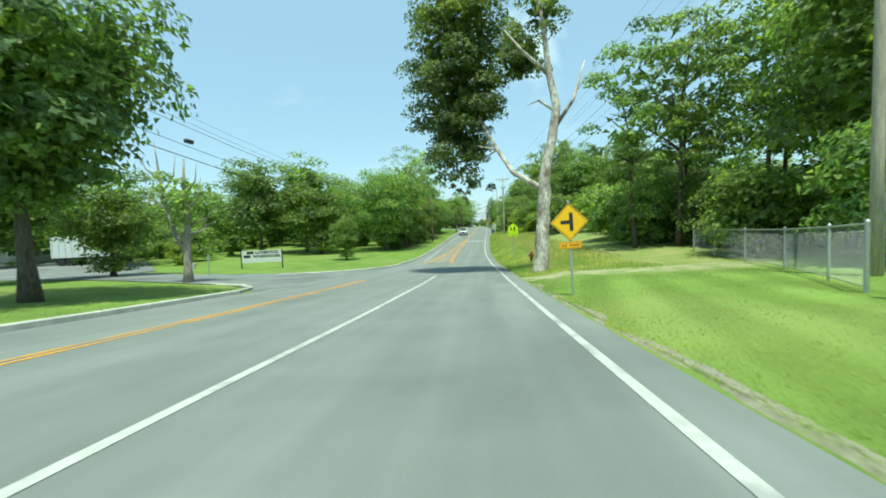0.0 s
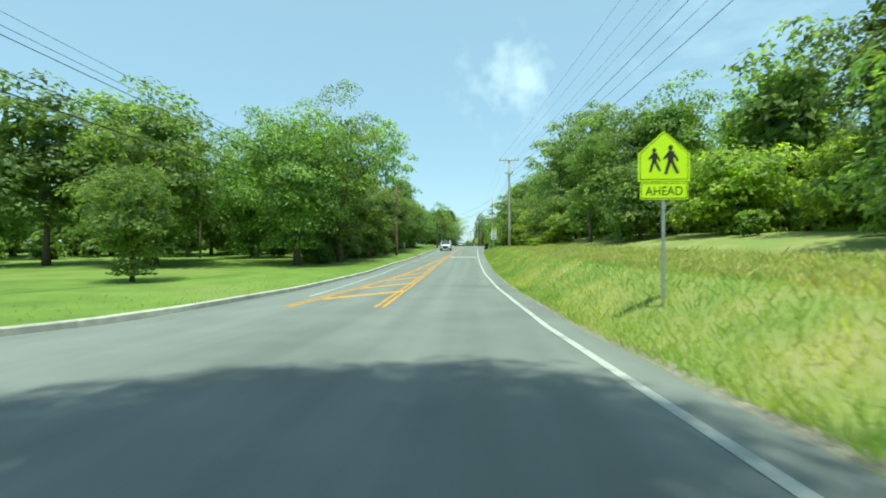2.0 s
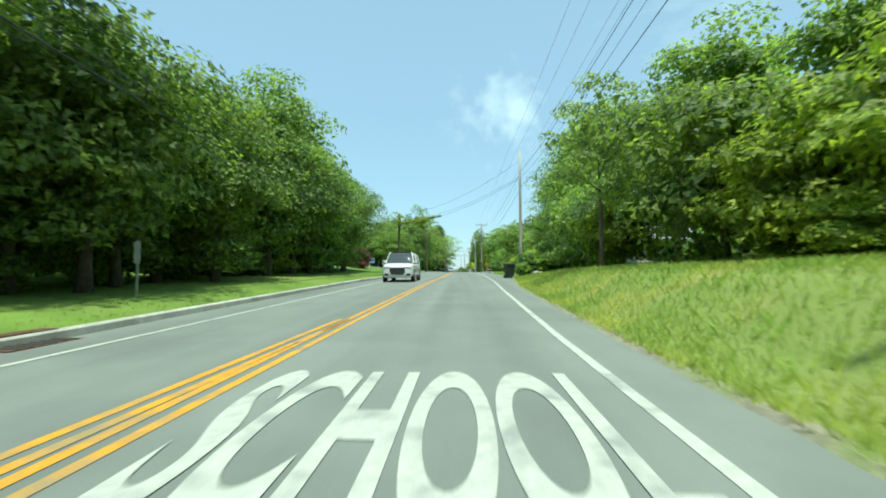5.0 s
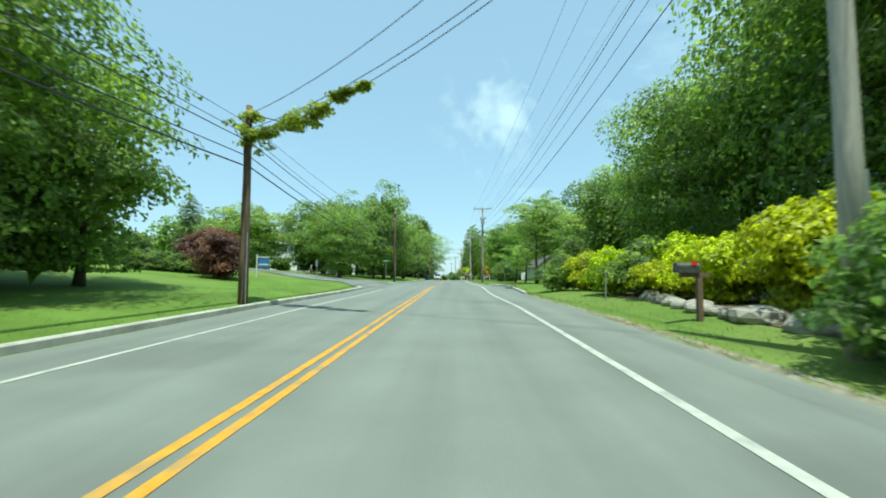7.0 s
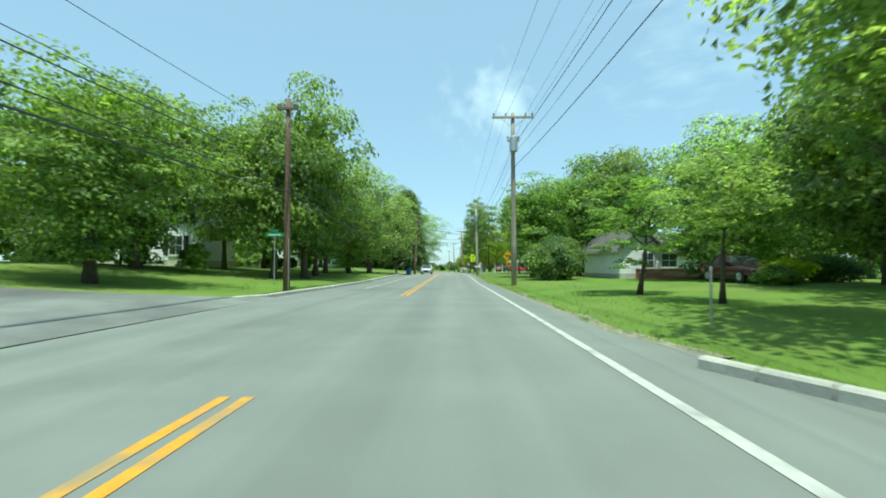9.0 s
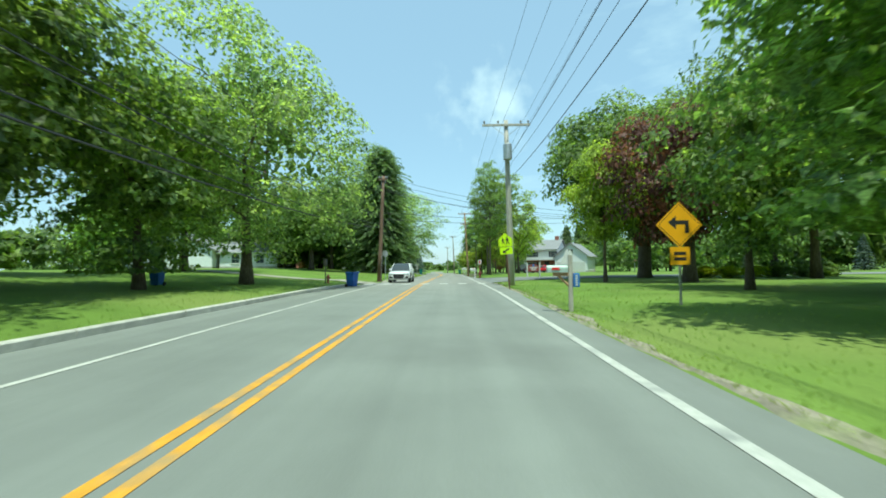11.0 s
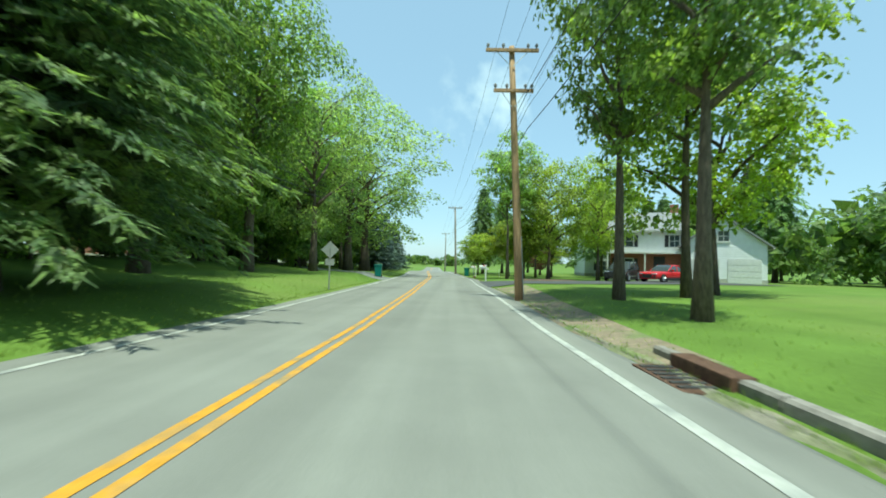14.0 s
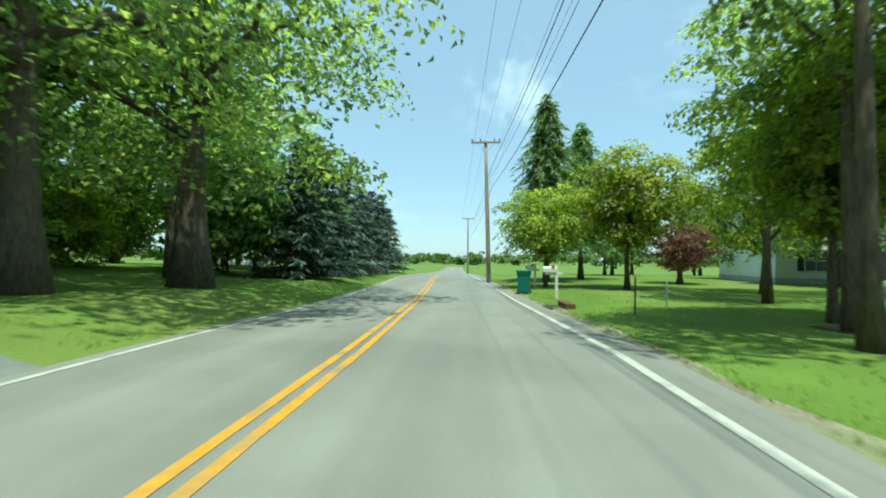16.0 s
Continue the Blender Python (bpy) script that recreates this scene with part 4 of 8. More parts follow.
    kind_of("slender_high", stems(r(38), 15, 0.44, 2, 2.7, 24, fork=0.32), leafy(g(38), 3.3, 3.3, 3.7, 16.5, 160, 44, 0.12, 0.8, 0.3, lobes=6, wide=0.95, core=0.015), LEAF)
    twigs = lambda s, h, w: stems(r(s), h, 0.07, 0, w, 9, fork=0.08)  # noqa: E731
    kind_of("bush", twigs(60, 1.5, 1.0), leafy(g(30), 1.25, 1.25, 0.02, 1.9, 46, 48, 0.09, 0.44, 0.5, wide=0.95), LEAF)
    kind_of("bush_yellow", twigs(61, 1.3, 0.9), leafy(g(31), 1.05, 1.05, 0.02, 1.7, 56, 56, 0.07, 0.36, 0.5, wide=0.95, oval=True), LEAF_YELLOW)
    kind_of("bush_dark", twigs(62, 1.4, 1.2), leafy(g(32), 1.5, 1.4, 0.02, 1.8, 66, 56, 0.08, 0.45, 0.5, wide=1.0), LEAF_DARK)
    kind_of("bush_red", twigs(63, 2.4, 1.4), leafy(g(33), 1.7, 1.7, 0.05, 3.0, 74, 56, 0.10, 0.55, 0.5, wide=0.9), LEAF_RED)
    kind_of("spruce", stems(r(40), 15.4, 0.6, 1, 1, 0), needles(g(40), 16.4, 4.6, 0.9, 48, 16, 17, 0.3, 0.55, 0.62, heart=0.2), NEEDLE)
    kind_of("spruce_tall", stems(r(44), 21, 0.75, 1, 2, 0), needles(g(44), 22.0, 5.6, 1.8, 66, 22, 22, 0.27, 0.34, 0.22, heart=0.3), NEEDLE)
    kind_of("maple_big", stems(r(7), 14.0, 0.72, 2, 5, 12), leafy(g(17), 5.2, 5.2, 2.2, 17.0, 140, 62, 0.13, 1.3, 0.45, lobes=9, wide=0.8, oval=True), LEAF)
    kind_of("maple_big_pale", stems(r(77), 14.0, 0.72, 2, 5.5, 14), leafy(g(77), 5.8, 5.8, 2.9, 17.0, 150, 38, 0.13, 1.1, 0.35, droop=0.32, lobes=9, wide=0.95, core=0.0, oval=True), LEAF_PALE)
    kind_of("spruce_open", stems(r(41), 13.4, 0.5, 1, 1, 0), needles(g(41), 14.4, 3.9, 3.2, 30, 12, 12, 0.36, 0.5, 0.6, heart=0.2), NEEDLE)
    kind_of("spruce_blue", stems(r(42), 7, 0.26, 1, 1, 0), needles(g(42), 7.6, 2.0, 0.3, 24, 11, 8, 0.27, 0.2, 0.95), NEEDLE_BLUE)
    kind_of("pine", stems(r(43), 12, 0.7, 1, 3, 8, fork=0.3, lean=0.06), needles(g(43), 13, 4.2, 3.4, 32, 11, 19, 0.25, 0.2, 0.42), NEEDLE_PINE)


make_kinds()
TREE_WORDS = {
    "maple0": ("tree", "broad leafy maple with a full green crown"), "maple1": ("tree", "broad leafy maple with a full green crown"), "maple2": ("tree", "broad leafy maple with low green boughs"),
    "maple_fine": ("tree", "broad leafy maple with a dense green crown"), "maple_pale": ("tree", "large pale green shade tree with a spreading crown"), "maple_high": ("tree", "large pale green shade tree with high drooping boughs"), "maple_dome": ("tree", "wide domed shade tree with a thick forked trunk"), "maple_light": ("tree", "small tree with a bright yellow-green crown"), "maple_open": ("tree", "light yellow-green maple with loose open boughs"), "maple_dark": ("tree", "dense dark green shade tree on the lawn"), "maple_red": ("tree", "purple-red ornamental maple with a low crown"),
    "wood0": ("tree", "tall dark green woodland tree"), "wood1": ("tree", "tall green woodland tree with uneven crown"), "gaunt": ("tree", "tall thin crooked trunk with sparse leafy tufts"), "airy": ("tree", "tall sparse tree with pale airy foliage"),
    "understorey": ("tree", "low leafy tree at the woodland edge"), "understorey_light": ("tree", "low bright green tree at the woodland edge"), "slender_high": ("tree", "tall slender tree with a sparse high crown"), "slender": ("tree", "tall slender pale green tree"),
    "far0": ("tree", "dark green tree in the distance"), "far1": ("tree", "leafy green tree in the distance"), "far_tall": ("tree", "tall green tree in the distance"),
    "bush": ("bush", "rounded green garden bush"), "bush_yellow": ("bush", "bright yellow-green garden bush"), "bush_dark": ("bush", "dark green spreading bush"), "bush_red": ("bush", "dark red leafed bush"),
    "spruce": ("tree", "large dark spruce with drooping boughs"), "spruce_tall": ("tree", "very tall dark spruce with raised drooping boughs"), "maple_big_pale": ("tree", "tall thick-trunked tree with pale translucent crown"), "maple_big": ("tree", "tall thick-trunked shade tree with a high crown"),
    "spruce_open": ("tree", "tall dark conifer with open boughs"), "spruce_blue": ("tree", "young blue-green spruce with dense boughs"), "pine": ("tree", "leaning pine with a thick trunk"),
}
NAMES = {"spruce": "spruce_tree", "spruce_open": "spruce_tree", "spruce_tall": "spruce_tree", "spruce_blue": "spruce_tree", "pine": "pine_tree"}
tree_rng = random.Random(5)


def plant(key, x, y, height=1.0, wide=None, turn=None, group="", sink=0.05, label=""):
    """One tree or bush of a kind; height and wide scale it."""
    wide = wide or height
    cat, words = TREE_WORDS[key]
    turn = tree_rng.uniform(0, 360) if turn is None else turn
    m = Matrix.Translation((x, y, ground_z(x, y) - sink)) @ pose(0, 0, 0, 0, 0, turn) @ Matrix.Diagonal((wide, wide, height, 1))
    t = thing(NAMES.get(key, "bush" if cat == "bush" else "tree"), m, label or words, cat, group)
    trunk, crown = KINDS[key]
    if trunk:
        new("trunk", trunk).parent = t
    new("crown", crown).parent = t
    return t


def wood(x0, x1, y0, y1, n, keys, seed, lo=0.8, hi=1.15, gap=2.2, group="woodland"):
    rng = random.Random(seed)
    put = []
    for _ in range(n * 12):
        if len(put) == n:
            break
        x, y = rng.uniform(x0, x1), rng.uniform(y0, y1)
        if all((x - a) ** 2 + (y - b) ** 2 > gap * gap for a, b in put):
            put.append((x, y))
            s = rng.uniform(lo, hi)
            plant(rng.choice(keys), x, y, s, s * rng.uniform(0.9, 1.15), group=group)


# left side, from the start of the drive
plant("maple_dark", -14.7, 13.4, 1.25, 1.22)
plant("maple2", -27, 30, 0.8, 0.9)
plant("maple_dark", -28.5, 23, 0.85, 1.05)
plant("understorey_light", -34.5, 47.5, 0.72, 0.6)
plant("understorey", -38, 54, 0.95, 1.1)
plant("maple2", -15.5, 50.2, 0.54, 0.46)
plant("maple_fine", -14.3, 66.4, 1.35, 1.3)
plant("wood1", -27, 66, 1.05, 1.3)
plant("wood0", -33, 63, 1.0, 1.3)
plant("maple2", -23, 61.5, 1.1, 1.2)
plant("maple_big", -12.2, 71.6, 0.95, 0.85)
plant("maple_fine", -15.2, 77.5, 1.15, 1.0)
plant("maple2", -22.5, 75, 1.15, 1.15)
plant("spruce", -46, 112, 1.15, 1.25)
plant("wood1", -45, 83, 1.15, 1.3)
plant("airy", -11.4, 89.8, 1.4, 1.15)
wood(-36, -24, 78, 116, 13, ["far_tall", "far1", "understorey", "far0"], 2, 0.8, 1.0, 3.8)
wood(-19, -12.2, 80, 116, 16, ["wood1", "understorey", "maple2", "understorey_light", "maple1"], 4, 0.75, 1.02, 3.2)
for x, y, k, s in ((-14.6, 84, "understorey", 1.2), (-15.6, 78, "understorey", 1.2), (-12.4, 96, "maple1", 0.95), (-12.2, 103, "maple2", 0.9), (-12.8, 110, "maple0", 0.95), (-12.5, 116.5, "maple2", 0.95), (-14.5, 121.0, "maple_fine", 1.05), (-14.5, 128, "maple2", 0.8), (-18, 125, "wood1", 0.75), (-17, 119, "wood1", 0.8)):
    plant(k, x, y, s)
plant("understorey", -12.3, 119.5, 0.7)
for x, y, k, s in ((-12.0, 124.5, "maple_fine", 0.98), (-13.6, 130.8, "maple2", 0.78), (-17.5, 129, "maple0", 0.95), (-12.6, 113.5, "maple1", 1.0)):
    plant(k, x, y, s)
wood(-15.4, -13.0, 68, 117, 15, ["understorey_light", "understorey", "bush", "understorey_light"], 18, 0.6, 0.95, 2.5)
for x, y, k, s in ((10.4, 80, "understorey_light", 0.8), (9.8, 87.4, "understorey_light", 0.9), (7.9, 94, "understorey_light", 0.8), (7.2, 104.5, "understorey_light", 0.8), (7.6, 111.5, "bush", 1.4)):
    plant(k, x, y, s)
for i in range(9):
    plant("understorey_light", 7.6 + 0.9 * (i % 3), 81.5 + 1.7 * i, 0.24 + 0.05 * (i % 4), 0.4)
plant("bush_red", -14.2, 141.4, 1.0, 0.85)
plant("bush_red", -16.9, 144.2, 1.0, 1.0)
plant("maple_pale", -25.4, 167.5, 0.8, 1.3)
for i in range(4):
    plant("bush", -19.5 + 1.3 * i * 0.8, 141.5 + 0.5 * i, 0.55, 0.75, group="hedge bushes")
for x, y, k in ((-44, 186, 1.0), (-40, 191, 0.9), (-35.5, 193, 0.95), (-31, 196, 0.9)):
    plant("pine", x, y, k, 0.8 * k)
plant("maple_fine", -13.2, 164.5, 0.82, 0.95)
plant("maple0", -10.6, 180, 1.4, 1.05)
plant("maple1", -17.4, 172.5, 1.05, 1.25)
plant("understorey", -19.8, 174.4, 1.25, 1.1)
plant("maple1", -11.6, 177, 1.12, 0.95)
for x, y, k, s in ((-11.4, 185, "maple0", 1.08), (-12.6, 192, "maple1", 1.1), (-11.5, 197.5, "maple2", 0.95), (-17, 181, "wood1", 0.85), (-18, 190, "wood0", 0.85), (-19, 199, "wood1", 0.85)):
    plant(k, x, y, s)
plant("maple_high", -10.4, 203.6, 1.0, 0.98)
plant("maple_fine", -19.5, 213, 1.1, 1.3)
plant("maple_dark", -22, 214, 1.1, 1.2)
plant("maple_dark", -16.2, 231.8, 0.95, 1.35)
plant("maple_dark", -17.2, 244, 1.35, 1.15)
plant("maple2", -23.5, 242.5, 1.05, 1.3)
plant("maple1", -25, 247, 1.2, 1.3)
plant("wood1", -22, 255, 1.05, 1.2)
plant("maple_dark", -29, 252, 1.2, 1.3)
plant("spruce_tall", -9.2, 239.4, 0.78, 0.86)
for x, y, k, s, w in ((-11.6, 247.2, "maple_big", 1.1, 0.85), (-17.5, 250, "maple_dark", 1.4, 1.2), (-11.2, 255, "maple_big", 1.15, 0.85), (-16.5, 257, "maple_big", 0.95, 0.9), (-16.5, 262, "maple_big", 1.0, 0.9), (-10.2, 263.5, "maple_big_pale", 1.05, 0.8), (-22, 262, "maple_dark", 1.3, 1.1), (-13.5, 271, "maple_big_pale", 1.0, 0.85)):
    plant(k, x, y, s, w)
plant("maple_big_pale", -9.7, 272.6, 1.05, 1.2)
plant("maple_big_pale", -9.0, 277.2, 1.05, 1.46)
plant("airy", -12.5, 281, 1.15, 1.4)
plant("airy", -14.6, 284.5, 1.0, 1.2)
wood(-36, -23, 276, 300, 6, ["understorey", "far1", "understorey", "far0"], 19, 0.8, 1.0, 3.4)
plant("airy", -14, 291, 0.9, 1.2)
plant("wood0", -19, 276, 1.1, 1.3)
plant("airy", -12.8, 267.6, 1.15, 1.4)
plant("maple_dark", -17.0, 270.5, 1.55, 1.15)
for x, y, k, s in ((-15.5, 276, "understorey", 0.8), (-18, 282, "understorey_light", 0.85), (-13, 286, "understorey", 1.25), (-21, 288, "airy", 0.95), (-18, 294, "maple2", 0.9), (-12, 293, "understorey", 1.1), (-25, 279, "far1", 1.0), (-27, 295, "far_tall", 0.95), (-22, 303, "far_tall", 1.0), (-28, 306, "far1", 1.0)):
    plant(k, x, y, s)
for i in range(7):
    plant("spruce_blue", -9.6 - 0.1 * i, 287 + 4.6 * i, 1.0 + 0.06 * (i % 3), 1.35, group="row of young spruces")
for x, y, k, s in ((-13.5, 299, "spruce_open", 0.8), (-16.5, 306, "spruce_blue", 1.3), (-20, 296, "wood0", 1.0), (-24, 284, "far_tall", 1.0), (-15, 313, "spruce_blue", 1.3), (-12.5, 268, "understorey", 0.9)):
    plant(k, x, y, s)
wood(-21, -14.5, 244, 268, 8, ["understorey", "bush_dark", "understorey", "maple_dark"], 31, 0.8, 1.1, 3.0)
wood(-22, -15.5, 267, 277, 4, ["understorey", "maple_dark"], 33, 0.8, 1.1, 3.0)
wood(-48, -20, 247, 264, 8, ["far0", "far1", "understorey", "spruce_blue"], 16, 0.8, 1.1, 4.5)

# right side
wood(19, 42, 44, 62, 13, ["wood1", "far1", "airy", "understorey", "far_tall"], 11, 0.42, 0.62, 3.6)
wood(20, 42, 26, 44, 12, ["far1", "understorey", "far0", "understorey"], 17, 0.55, 0.8, 3.2)
for x, y, s in ((12.6, 34.5, 1.2), (15.2, 33.2, 1.3), (17.4, 36.8, 1.25), (19.8, 31.5, 1.35), (22.5, 34, 1.3), (25, 30, 1.3)):
    plant("gaunt", x, y, s, s, group="woodland")
for x, y, k, s in ((18.2, 20.5, "wood1", 1.1), (21.5, 26.2, "wood1", 1.2), (25, 25, "wood0", 1.2), (15.8, 25.5, "understorey", 1.0), (16.4, 16.5, "understorey", 1.1)):
    plant(k, x, y, s)
for x, y, k, s in ((13.5, 43, "understorey", 1.1), (16.5, 41, "understorey", 1.2), (16.5, 48, "wood0", 0.75), (13.8, 36.5, "understorey", 0.9), (17.6, 33.5, "understorey", 1.05), (20.5, 29.5, "understorey", 1.0), (18.5, 52, "understorey_light", 1.1), (15.5, 57, "understorey_light", 1.2)):
    plant(k, x, y, s)
plant("wood0", 13.6, 66.3, 0.72, 0.62)
plant("slender", 10.6, 69.5, 0.74, 0.8)
plant("bush", 13.2, 37.5, 1.0, 1.3, label="flowering green bush at the wood's edge")
plant("bush", 15.2, 36.5, 0.9, 1.2)
wood(15, 32, 58, 112, 32, ["wood0", "far_tall", "understorey", "wood1", "understorey_light", "far_tall"], 13, 0.7, 0.92, 3.4)
for x, y, k, s in ((11.5, 86.5, "airy", 1.1), (16, 84, "airy", 1.2), (14.5, 91, "slender", 1.15), (20, 78, "wood1", 0.95), (18, 92, "spruce_open", 1.2)):
    plant(k, x, y, s)
for x, y, k, s in ((12.4, 63, "understorey", 1.1), (13.5, 70, "maple2", 0.85), (12.6, 77, "understorey", 1.15), (11.2, 84, "understorey", 1.1), (12.2, 89.6, "airy", 0.95), (9.2, 92, "understorey_light", 1.1), (8.2, 97, "understorey", 1.15), (9.5, 103, "maple1", 0.85), (7.6, 108, "understorey", 1.05), (8.8, 114, "maple2", 0.85), (11, 119, "wood1", 0.95), (14, 107, "wood1", 0.95), (15, 114, "wood0", 0.95), (5.6, 101.5, "airy", 0.62)):
    plant(k, x, y, s)
for x, y, k, s in ((13.2, 125.5, "maple_fine", 1.5), (15.5, 131.5, "maple_fine", 1.55), (15, 138.5, "maple_fine", 1.35), (15.8, 144.5, "maple_fine", 1.35), (17, 135, "wood1", 1.1), (18, 150, "maple1", 1.1), (16, 158, "maple1", 1.2), (21, 160, "wood0", 1.0), (19, 168, "maple1", 1.05)):
    plant(k, x, y, s)
for x, y, k, h, w in ((6.6, 121.2, "bush", 1.25, 1.3), (7.1, 124.4, "bush_yellow", 1.6, 1.35), (8.6, 122.4, "bush", 1.7, 1.5), (7.5, 128.2, "bush_yellow", 1.3, 1.2), (8.8, 126.0, "bush", 1.35, 1.4), (6.9, 130.3, "bush_yellow", 0.9, 1.1), (9.1, 133.6, "bush_yellow", 1.6, 1.6), (7.2, 132.7, "bush", 1.05, 1.2), (6.5, 134.3, "bush_yellow", 1.3, 0.85), (7.1, 139.4, "bush_yellow", 1.35, 1.15), (5.8, 140.6, "bush", 0.95, 0.95), (8.3, 137.2, "bush", 0.9, 1.1)):
    plant(k, x, y, h, w, group="garden bushes")
plant("bush", 4.95, 120.5, 0.9, 0.8, group="garden bushes")
plant("bush", 7.9, 145.6, 1.55, 1.25, label="large rounded green clipped shrub")
plant("maple_pale", 18.2, 176.4, 1.05, 1.2)
plant("maple_big_pale", 17.0, 157.6, 0.72, 0.85)
plant("airy", 7.2, 154.5, 0.58, 1.0)
plant("slender_high", 8.4, 156.8, 0.55, 0.5)
plant("airy", 7.2, 160.5, 0.3, 0.5)
plant("gaunt", 6.7, 164.4, 0.33, 0.62)
plant("maple2", 17.4, 179.2, 0.5, 0.6)
plant("maple1", 20.5, 180, 0.55, 0.65)
plant("understorey", 24.5, 181, 0.9)
plant("bush_dark", 7.4, 182, 1.6, 1.3)
plant("bush_dark", 8.8, 184, 1.9, 1.3)
plant("maple1", 17, 165, 0.95, 1.15)
plant("maple1", 17.2, 194, 1.4, 1.3)
plant("maple0", 12.5, 191.5, 1.1, 1.0)
plant("maple0", 11.2, 198.0, 0.9, 0.7)
plant("wood1", 7.4, 188.5, 0.62, 0.8)
plant("bush_yellow", 16.4, 170.4, 0.8, 1.1)
plant("bush", 14.6, 168.6, 0.45, 0.7, label="low silvery green garden bush")
plant("bush_dark", 19.5, 172, 0.8, 1.2)
plant("maple_red", 12.7, 204.8, 1.5, 1.05)
plant("maple_dome", 14.8, 214.8, 1.0, 1.0, turn=0)
plant("maple_light", 9.2, 207.4, 1.1, 0.74)
plant("wood1", 22, 208, 1.1, 1.3)
plant("wood0", 24, 214, 1.1, 1.2)
for i in range(6):
    plant("bush_yellow" if i < 3 else "bush", 17 + 1.8 * i, 211.0 + 0.2 * i, 0.55, 0.75, group="clipped roadside hedge")
wood(30, 75, 262, 290, 16, ["far0", "far0", "maple_dark", "spruce_open"], 21, 0.85, 1.1, 5.5, "far tree row")
wood(46, 80, 236, 266, 7, ["spruce_blue", "spruce_open", "spruce_blue"], 22, 0.5, 0.7, 5, "far tree row")
plant("slender_high", 5.5, 245.0, 1.04, 0.76)
plant("slender_high", 5.4, 240.3, 0.98, 0.76)
plant("maple_open", 10.5, 248.4, 1.15, 1.05)
plant("airy", 8.5, 246.6, 1.12, 1.1)
plant("airy", 5.3, 270.3, 0.98, 0.9)
plant("airy", 6.6, 272.2, 0.9, 0.8)
plant("maple_open", 9.5, 272.4, 1.18, 0.9)
plant("maple_open", 13.3, 269.8, 1.15, 0.85)
plant("maple_light", 7.4, 273.6, 0.8, 0.7)
plant("maple_light", 18.6, 281.5, 1.3, 1.1)
plant("airy", 9.6, 279, 0.8, 0.9)
plant("spruce_open", 4.9, 294, 0.9, 0.8)
plant("spruce_open", 8.2, 298, 0.85, 0.8)
plant("maple_light", 3.8, 287.5, 0.72, 0.72)
plant("maple_light", 7.6, 286.2, 0.95, 0.9)
plant("maple_open", 12.4, 283.6, 0.75, 0.72)
plant("maple_red", 12.8, 292, 0.6, 0.6)
wood(14, 40, 286, 325, 12, ["far1", "far0", "far_tall", "spruce_open"], 23, 0.8, 1.0, 5)
wood(26, 50, 168, 205, 9, ["far0", "far_tall", "far1"], 24, 0.8, 1.05, 6)


def far_woods():
    """The distant tree line on the horizon: countless crowns in one piece."""
    rng = np.random.default_rng(77)
    n = 300
    x, y = rng.uniform(-420, 420, n), rng.uniform(520, 700, n)
    c = []
    for a, b in zip(x, y):
        s = rng.uniform(2.5, 5.0)
        q = leafy(rng, s * 1.4, s * 1.4, 0.2, s * 1.9, 14, 9, 1.1, 1.9, 0.4)
        q += np.array([a, b, ground_z(a, b)])
        c.append(q)
    return new("far_woods", quads_mesh("far_woods", np.concatenate(c), LEAF_DARK))


def woods_belt(seed, x0, x1, y0, y1, n, h0, h1, low=0.1, leaf=0.6, boughs=16):
    """Deep woods or undergrowth that nobody could count, in one piece."""
    rng = np.random.default_rng(seed)
    c = []
    for _ in range(n):
        x, y, h = rng.uniform(x0, x1), rng.uniform(y0, y1), rng.uniform(h0, h1)
        c.append(leafy(rng, h * rng.uniform(0.3, 0.45), h * rng.uniform(0.3, 0.45), low, h, boughs, 14, leaf * rng.uniform(0.8, 1.2), h * 0.16 * (16 / boughs) ** 0.3, 0.35, wide=0.95, core=0.2) + np.array([x, y, ground_z(x, y)]))
    return np.concatenate(c)


for args, label, m in (((101, -120, -78, -30, 340, 130, 9, 14, 0.3, 0.65), "deep green woods beyond the lawns", LEAF_DARK), ((102, 60, 100, -30, 340, 105, 9, 14, 0.3, 0.65), "deep green woods beyond the fields", LEAF_DARK), ((104, 33, 95, 256, 280, 70, 7.0, 11.0, 0.2, 0.3), "row of green trees beyond the wide lawn", LEAF_DARK), ((103, -60, -30, 100, 150, 40, 6, 11, 0.3, 0.5), "deep green woods behind the roadside trees", LEAF_DARK), ((105, -78, -37, 40, 104, 36, 9, 14, 0.6, 0.3, 60), "tall green woods beyond the lawn and car park", LEAF), ((106, -75, -42, 118, 244, 24, 8, 14, 0.6, 0.32, 56), "green woods beyond the houses", LEAF), ((107, 27, 45, -2, 26, 12, 8, 13, 0.6, 0.3, 60), "tall green woods behind the fence", LEAF), ((108, -60, -28, 246, 300, 16, 9, 15, 0.6, 0.32, 60), "tall green woods behind the roadside trees", LEAF)):
    tagged(new("far_woods", quads_mesh("far_woods", woods_belt(*args), m)), label, "woods", kind="stuff")
for args in ((111, 14, 30, 30, 118, 120, 1.2, 3.2, 0.05, 0.16), (112, -26, -13.2, 74, 130, 90, 1.2, 3.0, 0.05, 0.16), (113, -60, -36, 56, 104, 70, 1.5, 3.6, 0.05, 0.22), (114, 12, 24, 117, 160, 45, 1.2, 2.8, 0.05, 0.16), (115, 24, 40, -4, 30, 40, 1.5, 3.5, 0.05, 0.2), (116, -26, -14.5, 172, 206, 30, 1.0, 2.0, 0.05, 0.16)):
    tagged(new("undergrowth", quads_mesh("undergrowth", woods_belt(*args), LEAF)), "leafy undergrowth at the foot of the woods", "undergrowth", kind="stuff")
